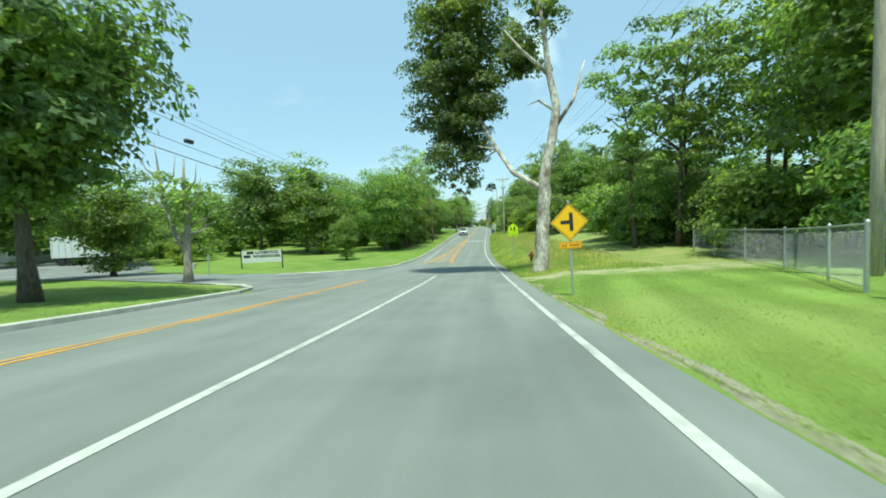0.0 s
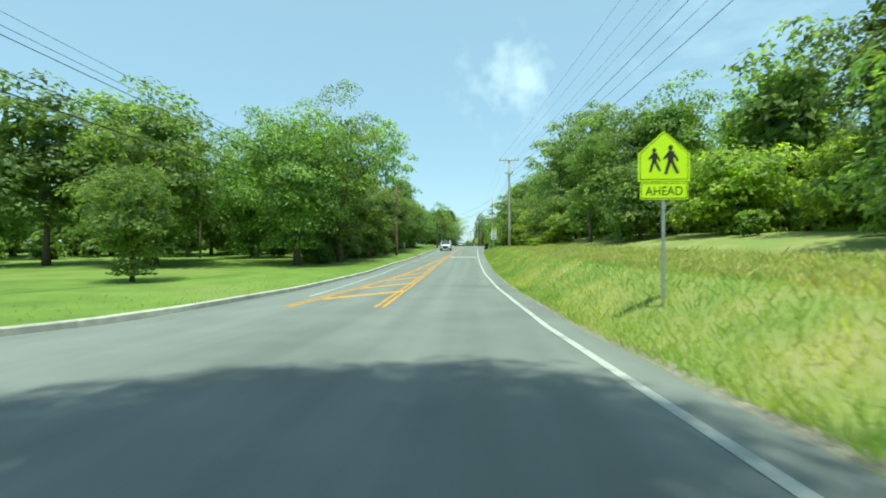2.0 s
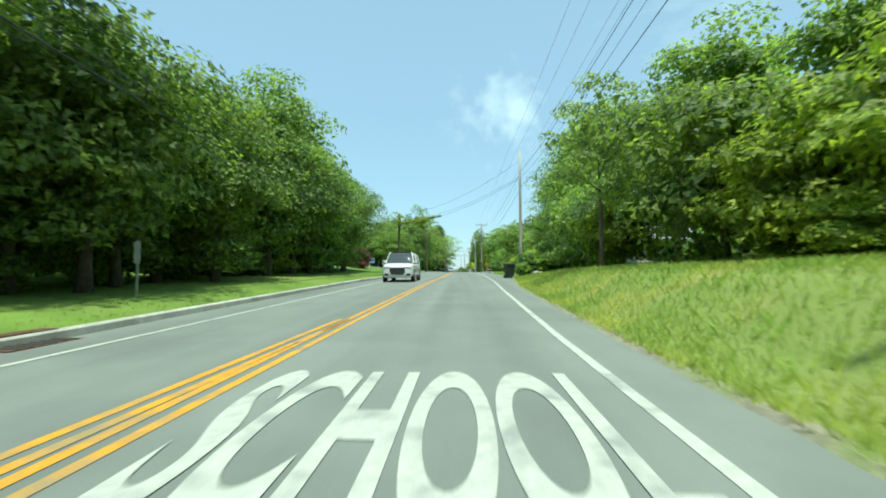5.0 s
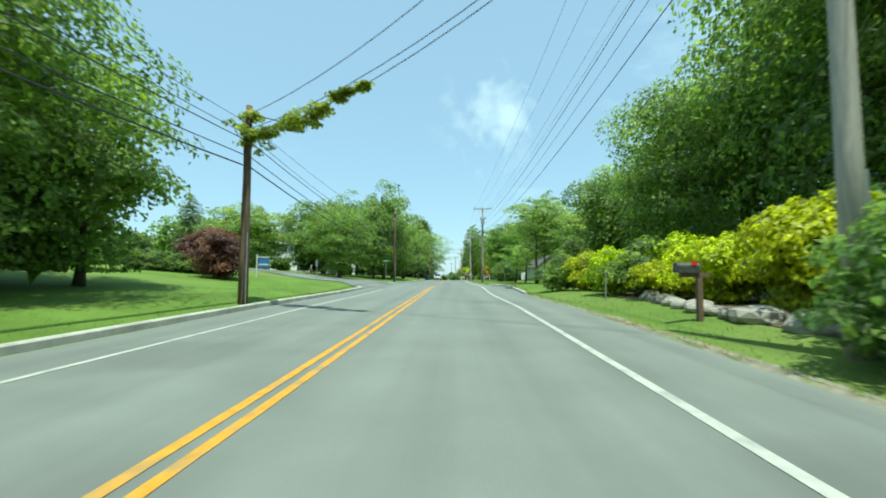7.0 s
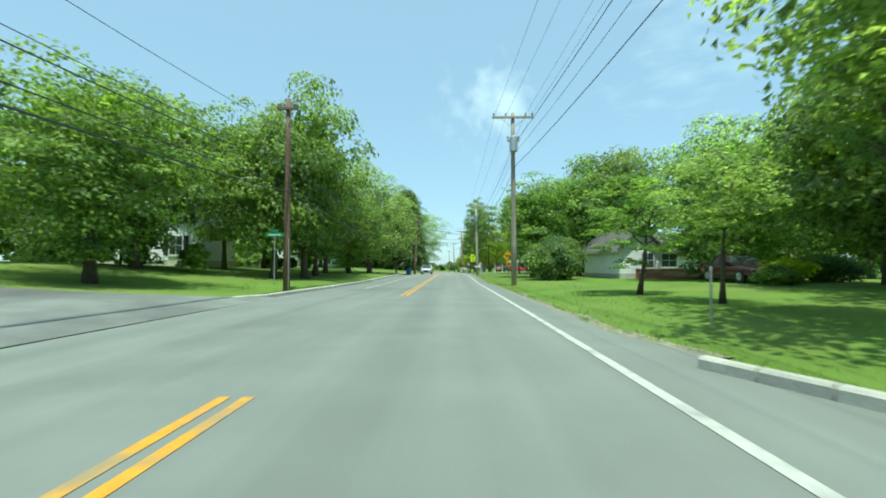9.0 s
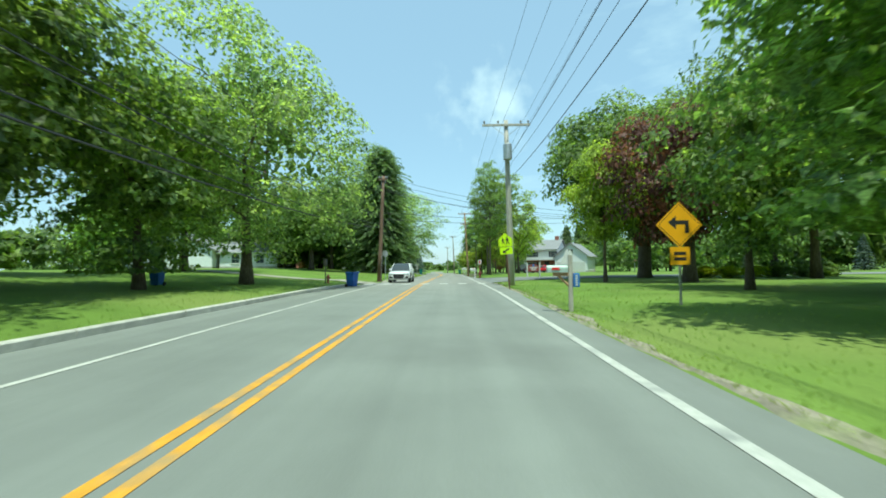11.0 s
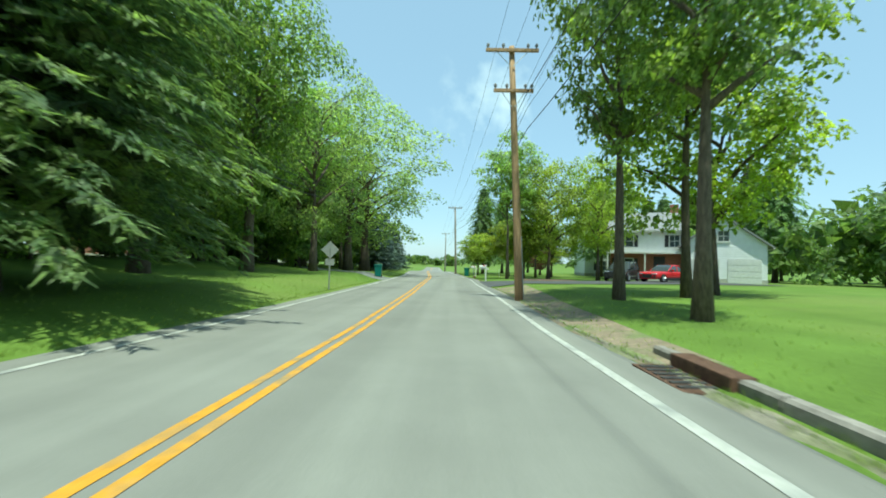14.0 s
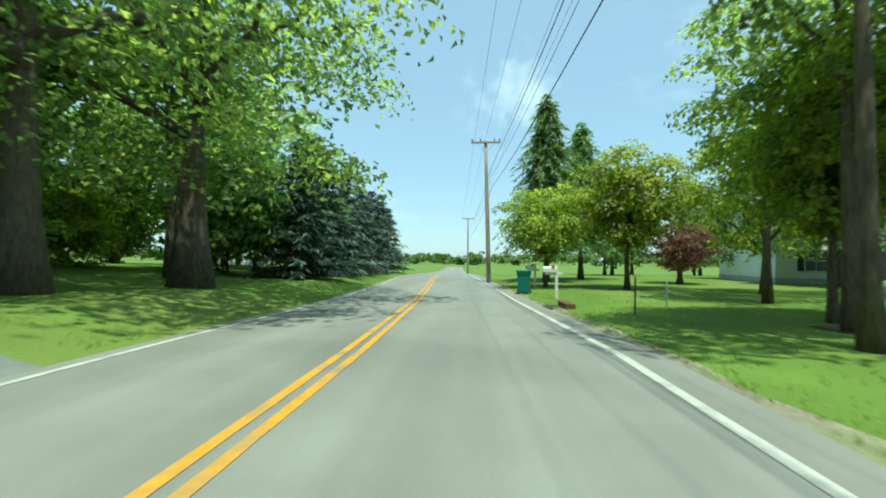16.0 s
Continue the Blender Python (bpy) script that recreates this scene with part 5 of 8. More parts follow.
tagged(far_woods(), "distant green woods along the horizon", "woods", kind="stuff")


def sycamore():
    """The pale-barked tree whose bough hangs over the road."""
    x, y = 4.05, 23.9
    t = thing("sycamore_tree", Matrix.Translation((x, y, ground_z(x, y) - 0.1)), "sycamore with pale peeling bark and a bough hanging over the road", "tree")
    bm = tube([(0, 0, 0), (0.0, 0, 0.25), (0.02, 0, 0.6), (0.1, 0, 1.1), (0.06, 0, 1.7), (0.12, 0, 2.3), (0.2, 0.05, 3.0), (0.2, 0.1, 3.6), (0.3, 0.1, 4.3), (0.3, 0.1, 5.2), (0.5, 0.15, 6.2), (0.75, 0.2, 7.2), (1.05, 0.3, 9.0), (0.7, 0.4, 11), (0.55, 0.4, 13), (0.2, 0.5, 15.5)], [0.58, 0.47, 0.41, 0.37, 0.39, 0.35, 0.36, 0.33, 0.36, 0.29, 0.28, 0.26, 0.22, 0.18, 0.13, 0.05], 12)
    for v in bm.verts:
        v.co += Vector((noise.noise(v.co * 1.7), noise.noise(v.co * 1.7 + Vector((9, 0, 0))), 0)) * 0.055
    tube([(0.22, 0.1, 4.6), (-0.5, 0.3, 5.1), (-1.35, 0.7, 5.7), (-2.1, 2.2, 7.2), (-3.0, 3.6, 9.2), (-3.8, 5.0, 11.5)], [0.18, 0.155, 0.14, 0.11, 0.08, 0.03], 8, bm)
    tube([(0.7, 0.4, 10.8), (-0.6, 0.3, 12.0), (-1.6, 0.2, 13.2)], [0.13, 0.09, 0.03], 6, bm)
    tube([(1.0, 0.3, 8.8), (0.1, 0.2, 9.4), (-0.5, 0.4, 9.2)], [0.09, 0.06, 0.02], 6, bm)
    tube([(0.85, 0.2, 7.8), (2.0, 0.5, 9.4), (2.7, 0.8, 11.5)], [0.14, 0.09, 0.03], 6, bm)
    tube([(-2.1, 2.2, 7.2), (-3.4, 3.8, 7.8), (-5.2, 5.6, 7.2)], [0.08, 0.05, 0.02], 6, bm)
    tube([(-3.0, 3.6, 9.2), (-4.4, 5.5, 9.6), (-6.0, 7.0, 9.0)], [0.07, 0.04, 0.02], 6, bm)
    tube([(-2.1, 2.2, 7.2), (-3.2, 4.6, 6.9), (-3.6, 6.3, 6.2), (-3.4, 7.2, 5.4)], [0.06, 0.04, 0.025, 0.01], 5, bm)
    part("trunk", bm, BARK_PALE, t, smooth=True)
    rng = np.random.default_rng(3)
    a = leafy(rng, 3.5, 3.0, 4.9, 21.0, 250, 70, 0.12, 0.8, 0.3, lobes=6, wide=0.75, core=0.06, oval=True) + np.array([-4.3, 4.6, 0])
    b = leafy(rng, 1.6, 1.8, 10.5, 15.0, 30, 46, 0.12, 0.7, 0.3, oval=True) + np.array([-0.6, 2.6, 0])
    c = leafy(rng, 1.2, 1.2, 13.0, 16.0, 14, 40, 0.12, 0.6, 0.3, oval=True) + np.array([0.6, 0.8, 0])
    d = leafy(rng, 2.3, 1.0, 5.0, 6.3, 18, 20, 0.11, 0.3, 0.2, droop=0.5, wide=0.8, core=0, oval=True) + np.array([-4.2, 6.6, 0])
    new("crown", quads_mesh("sycamore_crown", np.concatenate([a, b, c, d]), LEAF_DARK)).parent = t


sycamore()


def snag():
    """The dead forked tree on the corner lawn."""
    x, y = -16.0, 23.2
    t = thing("dead_tree", Matrix.Translation((x, y, ground_z(x, y) - 0.1)) @ Matrix.Diagonal((1.15, 1, 1.12, 1)), "leafless grey dead tree with forked broken trunks", "tree")
    bm = tube([(0, 0, 0), (0, 0, 0.8), (0.05, 0, 2.2), (0.2, 0, 3.4), (0.1, 0, 5.0), (0.2, 0, 6.4)], [0.30, 0.2, 0.18, 0.15, 0.1, 0.04], 9)
    tube([(0, 0, 1.6), (-0.6, 0.1, 2.6), (-1.0, 0.1, 4.2), (-1.3, 0.2, 5.8), (-1.45, 0.2, 7.4)], [0.15, 0.12, 0.09, 0.06, 0.02], 8, bm)
    for p, q, r in (((0.1, 0, 3.0), (1.1, 0.2, 3.4), (1.7, 0.3, 4.1)), ((0.05, 0, 2.6), (0.9, -0.3, 2.7), (1.6, -0.4, 2.9)), ((0.15, 0, 4.6), (0.6, 0.2, 5.3), (0.7, 0.2, 6.1)), ((-0.9, 0.1, 3.8), (-1.6, 0.2, 4.4), (-2.2, 0.2, 4.5)), ((-0.3, 0.1, 2.0), (-0.8, -0.3, 2.4), (-1.0, -0.4, 3.1)), ((0.15, 0, 3.6), (0.9, -0.2, 4.4), (1.2, -0.3, 5.4)), ((-1.1, 0.1, 4.8), (-0.6, 0.3, 5.6), (-0.5, 0.4, 6.6)), ((-1.2, 0.2, 5.4), (-1.9, 0.1, 6.0), (-2.3, 0.1, 6.9)), ((0.1, 0, 2.3), (0.8, 0.4, 3.0), (1.4, 0.5, 3.2))):
        tube([p, q, r], [0.06, 0.04, 0.015], 5, bm)
    part("trunk", bm, BARK_DEAD, t, smooth=True)
    q = leafy(np.random.default_rng(8), 1.3, 1.3, 3.0, 6.0, 16, 26, 0.12, 0.5, 0.4)
    new("crown", quads_mesh("snag_sprigs", q, LEAF_PALE)).parent = t
    x, y = -28.7, 75.7
    t = thing("dead_tree", Matrix.Translation((x, y, ground_z(x, y) - 0.1)), "bare dead tree top above green woods", "tree")
    part("trunk", stems(random.Random(70), 18, 0.2, 6, 3.2, 26, fork=0.5), BARK, t, smooth=True)


snag()


# ---- kerbs ----
def kerb(pts, label, material=CONCRETE, name="kerb", height=0.14, width=0.17, piece=2.9):
    """A kerb of single stones laid end to end along points (x, y)."""
    t = thing(name, Matrix.Translation((pts[0][0], pts[0][1], 0)), label, "kerb", kind="structure")
    fine = []
    for a, b in zip(pts, pts[1:]):
        n = max(1, int(math.hypot(b[0] - a[0], b[1] - a[1]) / 0.5))
        fine += [(a[0] + (b[0] - a[0]) * k / n, a[1] + (b[1] - a[1]) * k / n) for k in range(n)]
    fine.append(pts[-1])
    run, start = 0.0, 0
    for i in range(1, len(fine)):
        run += math.hypot(fine[i][0] - fine[i - 1][0], fine[i][1] - fine[i - 1][1])
        if run < piece and i < len(fine) - 1:
            continue
        sec = fine[start : i + 1]
        bm = bmesh.new()
        rings = []
        for k, (x, y) in enumerate(sec):
            a, b = sec[max(k - 1, 0)], sec[min(k + 1, len(sec) - 1)]
            dx, dy = b[0] - a[0], b[1] - a[1]
            n = math.hypot(dx, dy) or 1
            nx, ny = -dy / n, dx / n
            if k in (0, len(sec) - 1):
                s = 0.012 if k == 0 else -0.012
                x, y = x + dx / n * s, y + dy / n * s
            z = line_z(y)
            prof = [(-width / 2, -0.1), (-width / 2, height - 0.03), (-width / 2 + 0.03, height), (width / 2 - 0.03, height), (width / 2, height - 0.03), (width / 2, -0.1)]
            rings.append([bm.verts.new((x + nx * u - pts[0][0], y + ny * u - pts[0][1], z + v)) for u, v in prof])
        for p, q in zip(rings, rings[1:]):
            for k in range(5):
                bm.faces.new((p[k], p[k + 1], q[k + 1], q[k]))
        bm.faces.new(rings[0])
        bm.faces.new(rings[-1][::-1])
        bmesh.ops.recalc_face_normals(bm, faces=bm.faces[:])
        part("kerb_stone", bm, material, t)
        run, start = 0.0, i
    return t


def edge_pts(y0, y1, step=3.0, off=0.0):
    n = max(1, int((y1 - y0) / step))
    return [(line_x(y) + float(np.interp(y, *EDGE_L)) + off, y) for y in (y0 + (y1 - y0) * i / n for i in range(n + 1))]


kerb(edge_pts(-28, 16.5) + [(-9.6, 18.6), (-11.2, 20.6), (-14, 22.2), (-20, 24.2)], "weathered pale concrete kerb curving round the lawn corner")
kerb([(-22, 30.3), (-16, 31.4), (-12, 32.6), (-10.2, 34.4)] + edge_pts(36, 145.5), "long pale concrete kerb beside the lawn")
kerb([(-6.7, 145.6), (-7.6, 148.4), (-9.6, 150.8), (-13, 152.3), (-20, 152.8)], "concrete kerb curving into the side street")
kerb([(-20, 160.2), (-13, 160.3), (-10, 160.8), (-8.2, 162.6)] + edge_pts(165, 207), "low concrete kerb along the lawn edge")
kerb([(3.75, 140), (3.95, 145), (4.1, 148), (4.1, 150), (3.7, 152.2), (2.95, 154)], "granite block kerb along the shoulder", CONCRETE, piece=0.45)
kerb([(3.0, 232.6), (3.1, 235), (3.2, 237.6)], "short broken stone kerb by a drain", STONE, piece=1.2)


def inlet(x, y, turn, label="rusty iron storm drain set in the kerb"):
    t = thing("storm_drain", Matrix.Translation((x, y, line_z(y))) @ pose(0, 0, 0, 0, 0, turn), label, "drain")
    part("head", box(-0.14, 0.14, -0.6, 0.6, -0.1, 0.17, 0.02), IRON, t)
    part("frame", box(0.14, 0.62, -0.62, 0.62, -0.1, 0.012, 0.004), IRON, t)
    for k in range(6):
        part("grate_bar", box(0.18, 0.58, -0.5 + 0.18 * k, -0.42 + 0.18 * k, 0.0, 0.028, 0.004), STEEL_DARK, t)


inlet(4.15, 147.6, 180)
inlet(line_x(89) - 8.3, 89.0, 0)
inlet(3.1, 236.2, 180)
inlet(-5.05, 228.4, 0)
inlet(line_x(277) + 1.15, 277.5, 180)


# ---- utility poles and their wires ----
def insulator(parent, x, y, z):
    part("insulator", tube([(x, y, z), (x, y, z + 0.07), (x, y, z + 0.09), (x, y, z + 0.16), (x, y, z + 0.2)], [0.025, 0.03, 0.065, 0.06, 0.03], 8), CERAMIC, parent)


def pole(x, y, top, arms=((-0.35, 2.4),), material=WOOD_POLE, girth=0.15, lean=(0.0, 0.0), can=None, label="weathered grey wooden utility pole with crossarm"):
    """A wooden pole to the height top; arms: (down from the top, length)."""
    g = ground_z(x, y)
    h = top - g
    t = thing("utility_pole", Matrix.Translation((x, y, g)), label, "utility pole", "utility poles")
    lx, ly = lean
    part("pole", tube([(lx * f * h, ly * f * h, f * h - (0.2 if f == 0 else 0)) for f in (0, 0.25, 0.5, 0.75, 1)], [girth * (1.12 - 0.42 * f) for f in (0, 0.25, 0.5, 0.75, 1)], 12), material, t, smooth=True)
    for down, ln in arms:
        z, ax, ay = h + down, lx * (h + down), ly * (h + down)
        arm = part("crossarm", box(ax - ln / 2, ax + ln / 2, ay - 0.19, ay - 0.09, z - 0.06, z + 0.06, 0.008), material, t)
        for u in (-0.46, -0.17, 0.30, 0.46):
            insulator(arm, ax + u * ln, ay - 0.14, z + 0.06)
        for s in (-1, 1):
            part("brace", tube([(ax + s * ln * 0.3, ay - 0.15, z - 0.05), (ax + s * 0.05, ay - 0.15, z - 0.62)], 0.014, 5), STEEL, t)
    if can:
        z = h + can
        c = part("transformer", tube([(lx * z - 0.02, ly * z - 0.42, z - 0.45), (lx * z - 0.02, ly * z - 0.42, z - 0.42), (lx * z - 0.02, ly * z - 0.42, z + 0.4), (lx * z - 0.02, ly * z - 0.42, z + 0.46)], [0.2, 0.24, 0.24, 0.18], 14), STEEL, t, smooth=False)
        part("bushing", tube([(lx * z - 0.02, ly * z - 0.42, z + 0.44), (lx * z - 0.02, ly * z - 0.42, z + 0.7)], [0.05, 0.03], 8), CERAMIC, c)
        part("bracket", box(-0.06 + lx * z, 0.06 + lx * z, ly * z - 0.22, ly * z, z - 0.2, z + 0.2), STEEL_DARK, t)
    part("ground_wire", tube([(0.13 * girth / 0.15, -0.1, 0.05), (lx * 2.4 + 0.13 * girth / 0.15, ly * 2.4 - 0.1, 2.4)], 0.02, 5), STEEL, t)
    return t


RP = [(12.2, 13.5, 15.6), (4.85, 83.4, 11.2), (4.85, 121.4, 11.3), (3.75, 174.6, 10.7), (3.46, 206.0, 9.75), (2.75, 247.5, 9.6), (1.0, 293.5, 9.2), (-1.0, 338, 8.2)]
LP = [(-19, 10, 15.0), (-9.5, 87.5, 8.6), (-7.3, 130.0, 6.9), (-7.4, 168.3, 9.2), (-5.75, 216.6, 8.9)]
CABLE_Z = [(10.2, 5.6, 4.75, 4.9, 4.7), (11.0, 6.0, 5.1, 5.3, 5.0), (12.2, 6.8, 5.6, 6.0, 5.5), (12.5, 7.1, 5.8, 6.3, 5.7), (12.9, 7.3, 6.2, 7.6, 7.4)]
pole(*RP[0])
pole(*RP[1], arms=((-0.3, 2.4), (-1.9, 0.9)), material=WOOD_GREY)
pole(*RP[2], arms=(), girth=0.14, material=WOOD_GREY, label="pale grey utility pole behind garden shrubs")
pole(*RP[3], arms=((-0.3, 2.5), (-1.7, 0.7)), can=-2.0)
pole(*RP[4], arms=((-0.3, 2.7),), girth=0.17, material=WOOD_GREY, can=-1.9, lean=(-0.02, 0))
pole(*RP[5], arms=((-0.2, 2.0), (-1.75, 1.5)), lean=(-0.05, 0.0), material=WOOD_TAN, label="tan wooden utility pole with two crossarms")
pole(*RP[6], arms=((-0.2, 2.0),), lean=(-0.03, 0))
pole(*RP[7], arms=((-0.2, 2.0),))
pole(*LP[0], arms=())
pole(*LP[1], arms=(), material=WOOD_BROWN, girth=0.17, label="dark brown wooden utility pole at the wood's edge")
pole(*LP[2], arms=(), material=WOOD_BROWN, girth=0.15, label="dark wooden utility pole overgrown with vine at its top")
pole(*LP[3], arms=((-0.5, 0.9),), material=WOOD_BROWN, girth=0.14, label="slim brown wooden utility pole beside the kerb")
pole(*LP[4], arms=((-0.3, 0.7),), material=WOOD_BROWN, girth=0.17, lean=(0.045, 0), label="dark leaning wooden utility pole on the verge")
pole(21, 228.5, 7.2, arms=(), material=WOOD_POLE, girth=0.11, label="plain wooden pole beside the entrance road")


def wire(pts, sag, radius, label="black overhead cable sagging between poles", first=1.0):
    row = []
    for i, (a, b) in enumerate(zip(pts, pts[1:])):
        a, b = Vector(a), Vector(b)
        for k in range(12 if i < len(pts) - 2 else 13):
            f = k / 12
            p = a.lerp(b, f)
            p.z -= 4 * sag * f * (1 - f) * (b - a).length / 45 * (first if i == 0 else 1)
            row.append(p)
    return tagged(new("power_line", mesh_of("power_line", tube(row, radius, 5), CABLE)), label, "cable", "overhead cables")


for off, drop, sag, rad in ((-1.1, 0.0, 0.6, 0.006), (-0.4, 0.0, 0.7, 0.006), (0.72, 0.0, 0.6, 0.006), (1.1, 0.0, 0.65, 0.006), (0.1, -1.7, 0.8, 0.013), (0.16, -2.2, 0.9, 0.008), (0.18, -3.0, 0.9, 0.014)):
    wire([(x + off, y, z - 0.15 + drop) for x, y, z in RP], sag, rad)
for heights, sag, rad in zip(CABLE_Z, (0.95, 0.95, 0.9, 0.9, 0.85), (0.024, 0.016, 0.016, 0.01, 0.009)):
    wire([(x + 0.12, y, z) for (x, y, _), z in zip(LP, heights)] + [(-9, 262, heights[-1] + 1)], sag, rad, first=1.5)
for za, zb in ((6.6, 10.4), (6.1, 9.0), (5.8, 8.8)):
    wire([(LP[2][0], LP[2][1], za), (RP[2][0], RP[2][1], zb)], 2.6, 0.012, "thin service wire crossing the road")
for za, zb, sag in ((8.9, 7.2, 1.6), (8.5, 7.0, 1.8), (7.9, 6.9, 1.9), (7.7, 6.8, 1.4)):
    wire([(LP[4][0] + 0.2, LP[4][1], za), (21, 228.5, zb - 0.1)], sag, 0.014, "thin service wire crossing the road")
for z in (5.4, 5.9):
    wire([(LP[4][0] + 0.2, LP[4][1], z), (36, 245, z + 4.3)], 1.1, 0.016, "dark service wire crossing the road")


def can_on_wire():
    a, b = Vector(LP[0]), Vector(LP[1])
    p = a.lerp(b, 0.2)
    t = thing("cable_box", Matrix.Translation((p.x + 0.1, p.y, p.z - 4.95)) @ pose(0, 0, 0, 90, 0, 0), "black splice box hung on an overhead cable", "cable box")
    part("case", tube([(0, 0, -0.35), (0, 0, -0.3), (0, 0, 0.3), (0, 0, 0.35)], [0.07, 0.14, 0.14, 0.07], 10), CABLE, t)


can_on_wire()


def vine():
    """Vine on the pole's head and along the service wires."""
    x, y, z = LP[2]
    t = thing("vine", Matrix.Translation((x, y, z - 0.6)), "green creeper over the pole's head and wires", "vine")
    rng = np.random.default_rng(12)
    rows = [leafy(rng, 0.55, 0.55, -1.0, 0.7, 22, 26, 0.075, 0.24, 0.2, core=0)]
    for i in range(26):
        f = 0.02 + 0.36 * i / 25
        heap = 0.1 + 0.34 * math.exp(-((f - 0.19) / 0.06) ** 2) * rng.uniform(0.5, 1.3) + rng.uniform(0, 0.2) * (f < 0.12)
        if 0.1 < f < 0.13 or 0.27 < f < 0.3:
            continue
        c = np.array([(RP[2][0] - x) * f + rng.normal() * 0.1, (RP[2][1] - y) * f, 2.4 * f - 0.5 - 6.8 * f * (1 - f) * 0.35])
        rows.append(leafy(rng, heap, heap, -heap * 0.9, heap * 0.8, 7, 14, 0.075, 0.16, 0.1, droop=0.5, core=0) + c)
    for f in (0.05, 0.09, 0.2, 0.24):
        c = np.array([(RP[2][0] - x) * f, (RP[2][1] - y) * f, 2.4 * f - 1.0])
        rows.append(leafy(rng, 0.12, 0.12, -0.5, 0.2, 6, 8, 0.06, 0.1, 0.1, droop=0.6, core=0) + c)
    new("leaves", quads_mesh("vine_leaves", np.concatenate(rows), LEAF_LIGHT)).parent = t
    part("stem", tube([(0, -0.12, -7.0), (0.1, -0.15, -4.0), (-0.05, -0.15, -1.0), (0.1, 0, 0.3), (2.0, -1.4, -0.55), (4.4, -3.1, 0.0)], [0.04, 0.035, 0.03, 0.025, 0.015, 0.008], 6), BARK, t)


vine()


# ---- signs ----
def post_sign(name, x, y, label, turn=0.0, lean=0.0, post=STEEL, post_h=2.4, post_r=0.03):
    t = thing(name, Matrix.Translation((x, y, ground_z(x, y))) @ pose(0, 0, 0, 0, lean, turn), label, "sign")
    part("post", box(-post_r, post_r, 0.012, 0.012 + post_r, -0.3, post_h, 0.004), post, t)
    return t


def panel(parent, name, outline, z, material, thick=0.004, y=0.0, back=True, label=""):
    p = part(name, moved(plate(outline, thick), Matrix.Translation((0, y, z))), material, parent, label)
    return p


def bars(parent, rows, z, material, y=-0.003, height=0.05, name="text_bar"):
    for i, (x0, x1) in enumerate(rows):
        part(name, moved(box(x0, x1, 0, 0.003, -height / 2, height / 2), Matrix.Translation((0, y, z - i * height * 1.7))), material, parent)


def diamond(s, r=0.0):
    return [(0, -s), (s, 0), (0, s), (-s, 0)]


def junction_sign():
    x, y = 3.45, 12.35
    g = ground_z(x, y)
    t = post_sign("warning_sign", x, y, "yellow diamond junction sign above an orange plaque on a steel post", lean=-2, post_h=2.7)
    z = 3.0 - g
    f = panel(t, "panel", diamond(0.54), z, BLACK)
    panel(f, "face", diamond(0.522), z, SIGN_Y, 0.003, -0.004)
    panel(f, "border", diamond(0.492), z, BLACK, 0.002, -0.0055)
    panel(f, "field", diamond(0.474), z, SIGN_Y, 0.002, -0.007)
    part("symbol_bar", moved(box(-0.02, 0.08, -0.002, 0.002, -0.25, 0.26), Matrix.Translation((0.02, -0.009, z))), BLACK, f)
    part("symbol_bar", moved(box(-0.26, -0.02, -0.002, 0.002, -0.05, 0.05), Matrix.Translation((0.02, -0.009, z))), BLACK, f)
    zp = z - 0.65
    p = panel(t, "plaque", rounded(0.62, 0.2, 0.02), zp, SIGN_O)
    panel(p, "plaque_border", rounded(0.585, 0.165, 0.02), zp, BLACK, 0.002, -0.0025)
    panel(p, "plaque_field", rounded(0.565, 0.145, 0.02), zp, SIGN_O, 0.002, -0.004)
    for u in (-0.22, -0.15, -0.02, 0.05, 0.12, 0.19):
        bars(p, [(u, u + 0.035)], zp, BLACK, -0.006, 0.06)


junction_sign()


def pentagon(w, h):
    return [(-w / 2, 0), (w / 2, 0), (w / 2, h * 0.55), (0, h), (-w / 2, h * 0.55)]


def walkers(parent, z, s, y=-0.009):
    """Two plain dark shapes of the school symbol."""
    for cx, q in ((-0.18, 0.8), (0.12, 0.98)):
        pieces = (((-0.055, 0.0), (0.05, 0.0), (0.075, 0.17), (0.03, 0.2), (-0.03, 0.2), (-0.06, 0.15)), ((-0.05, 0.01), (-0.09, -0.14), (-0.12, -0.25), (-0.07, -0.26), (-0.03, -0.14), (0.02, 0.01)), ((-0.01, 0.01), (0.04, -0.12), (0.12, -0.25), (0.16, -0.22), (0.1, -0.1), (0.05, 0.01)), ((-0.05, 0.17), (-0.14, 0.05), (-0.11, 0.03), (-0.03, 0.11)), ((0.05, 0.17), (0.12, 0.08), (0.15, 0.0), (0.12, -0.02), (0.08, 0.06), (0.04, 0.1)))
        for outline in pieces:
            b = plate(outline, 0.003)
            part("symbol", moved(b, Matrix.Translation((cx * s, y, z)) @ Matrix.Diagonal((s * q, 1, s * q, 1))), BLACK, parent)
        h = plate([(0.045 * math.cos(a), 0.05 * math.sin(a)) for a in (2 * math.pi * i / 12 for i in range(12))], 0.003)
        part("symbol", moved(h, Matrix.Translation((cx * s, y, z + 0.255 * s * q)) @ Matrix.Diagonal((s * q, 1, s * q, 1))), BLACK, parent)


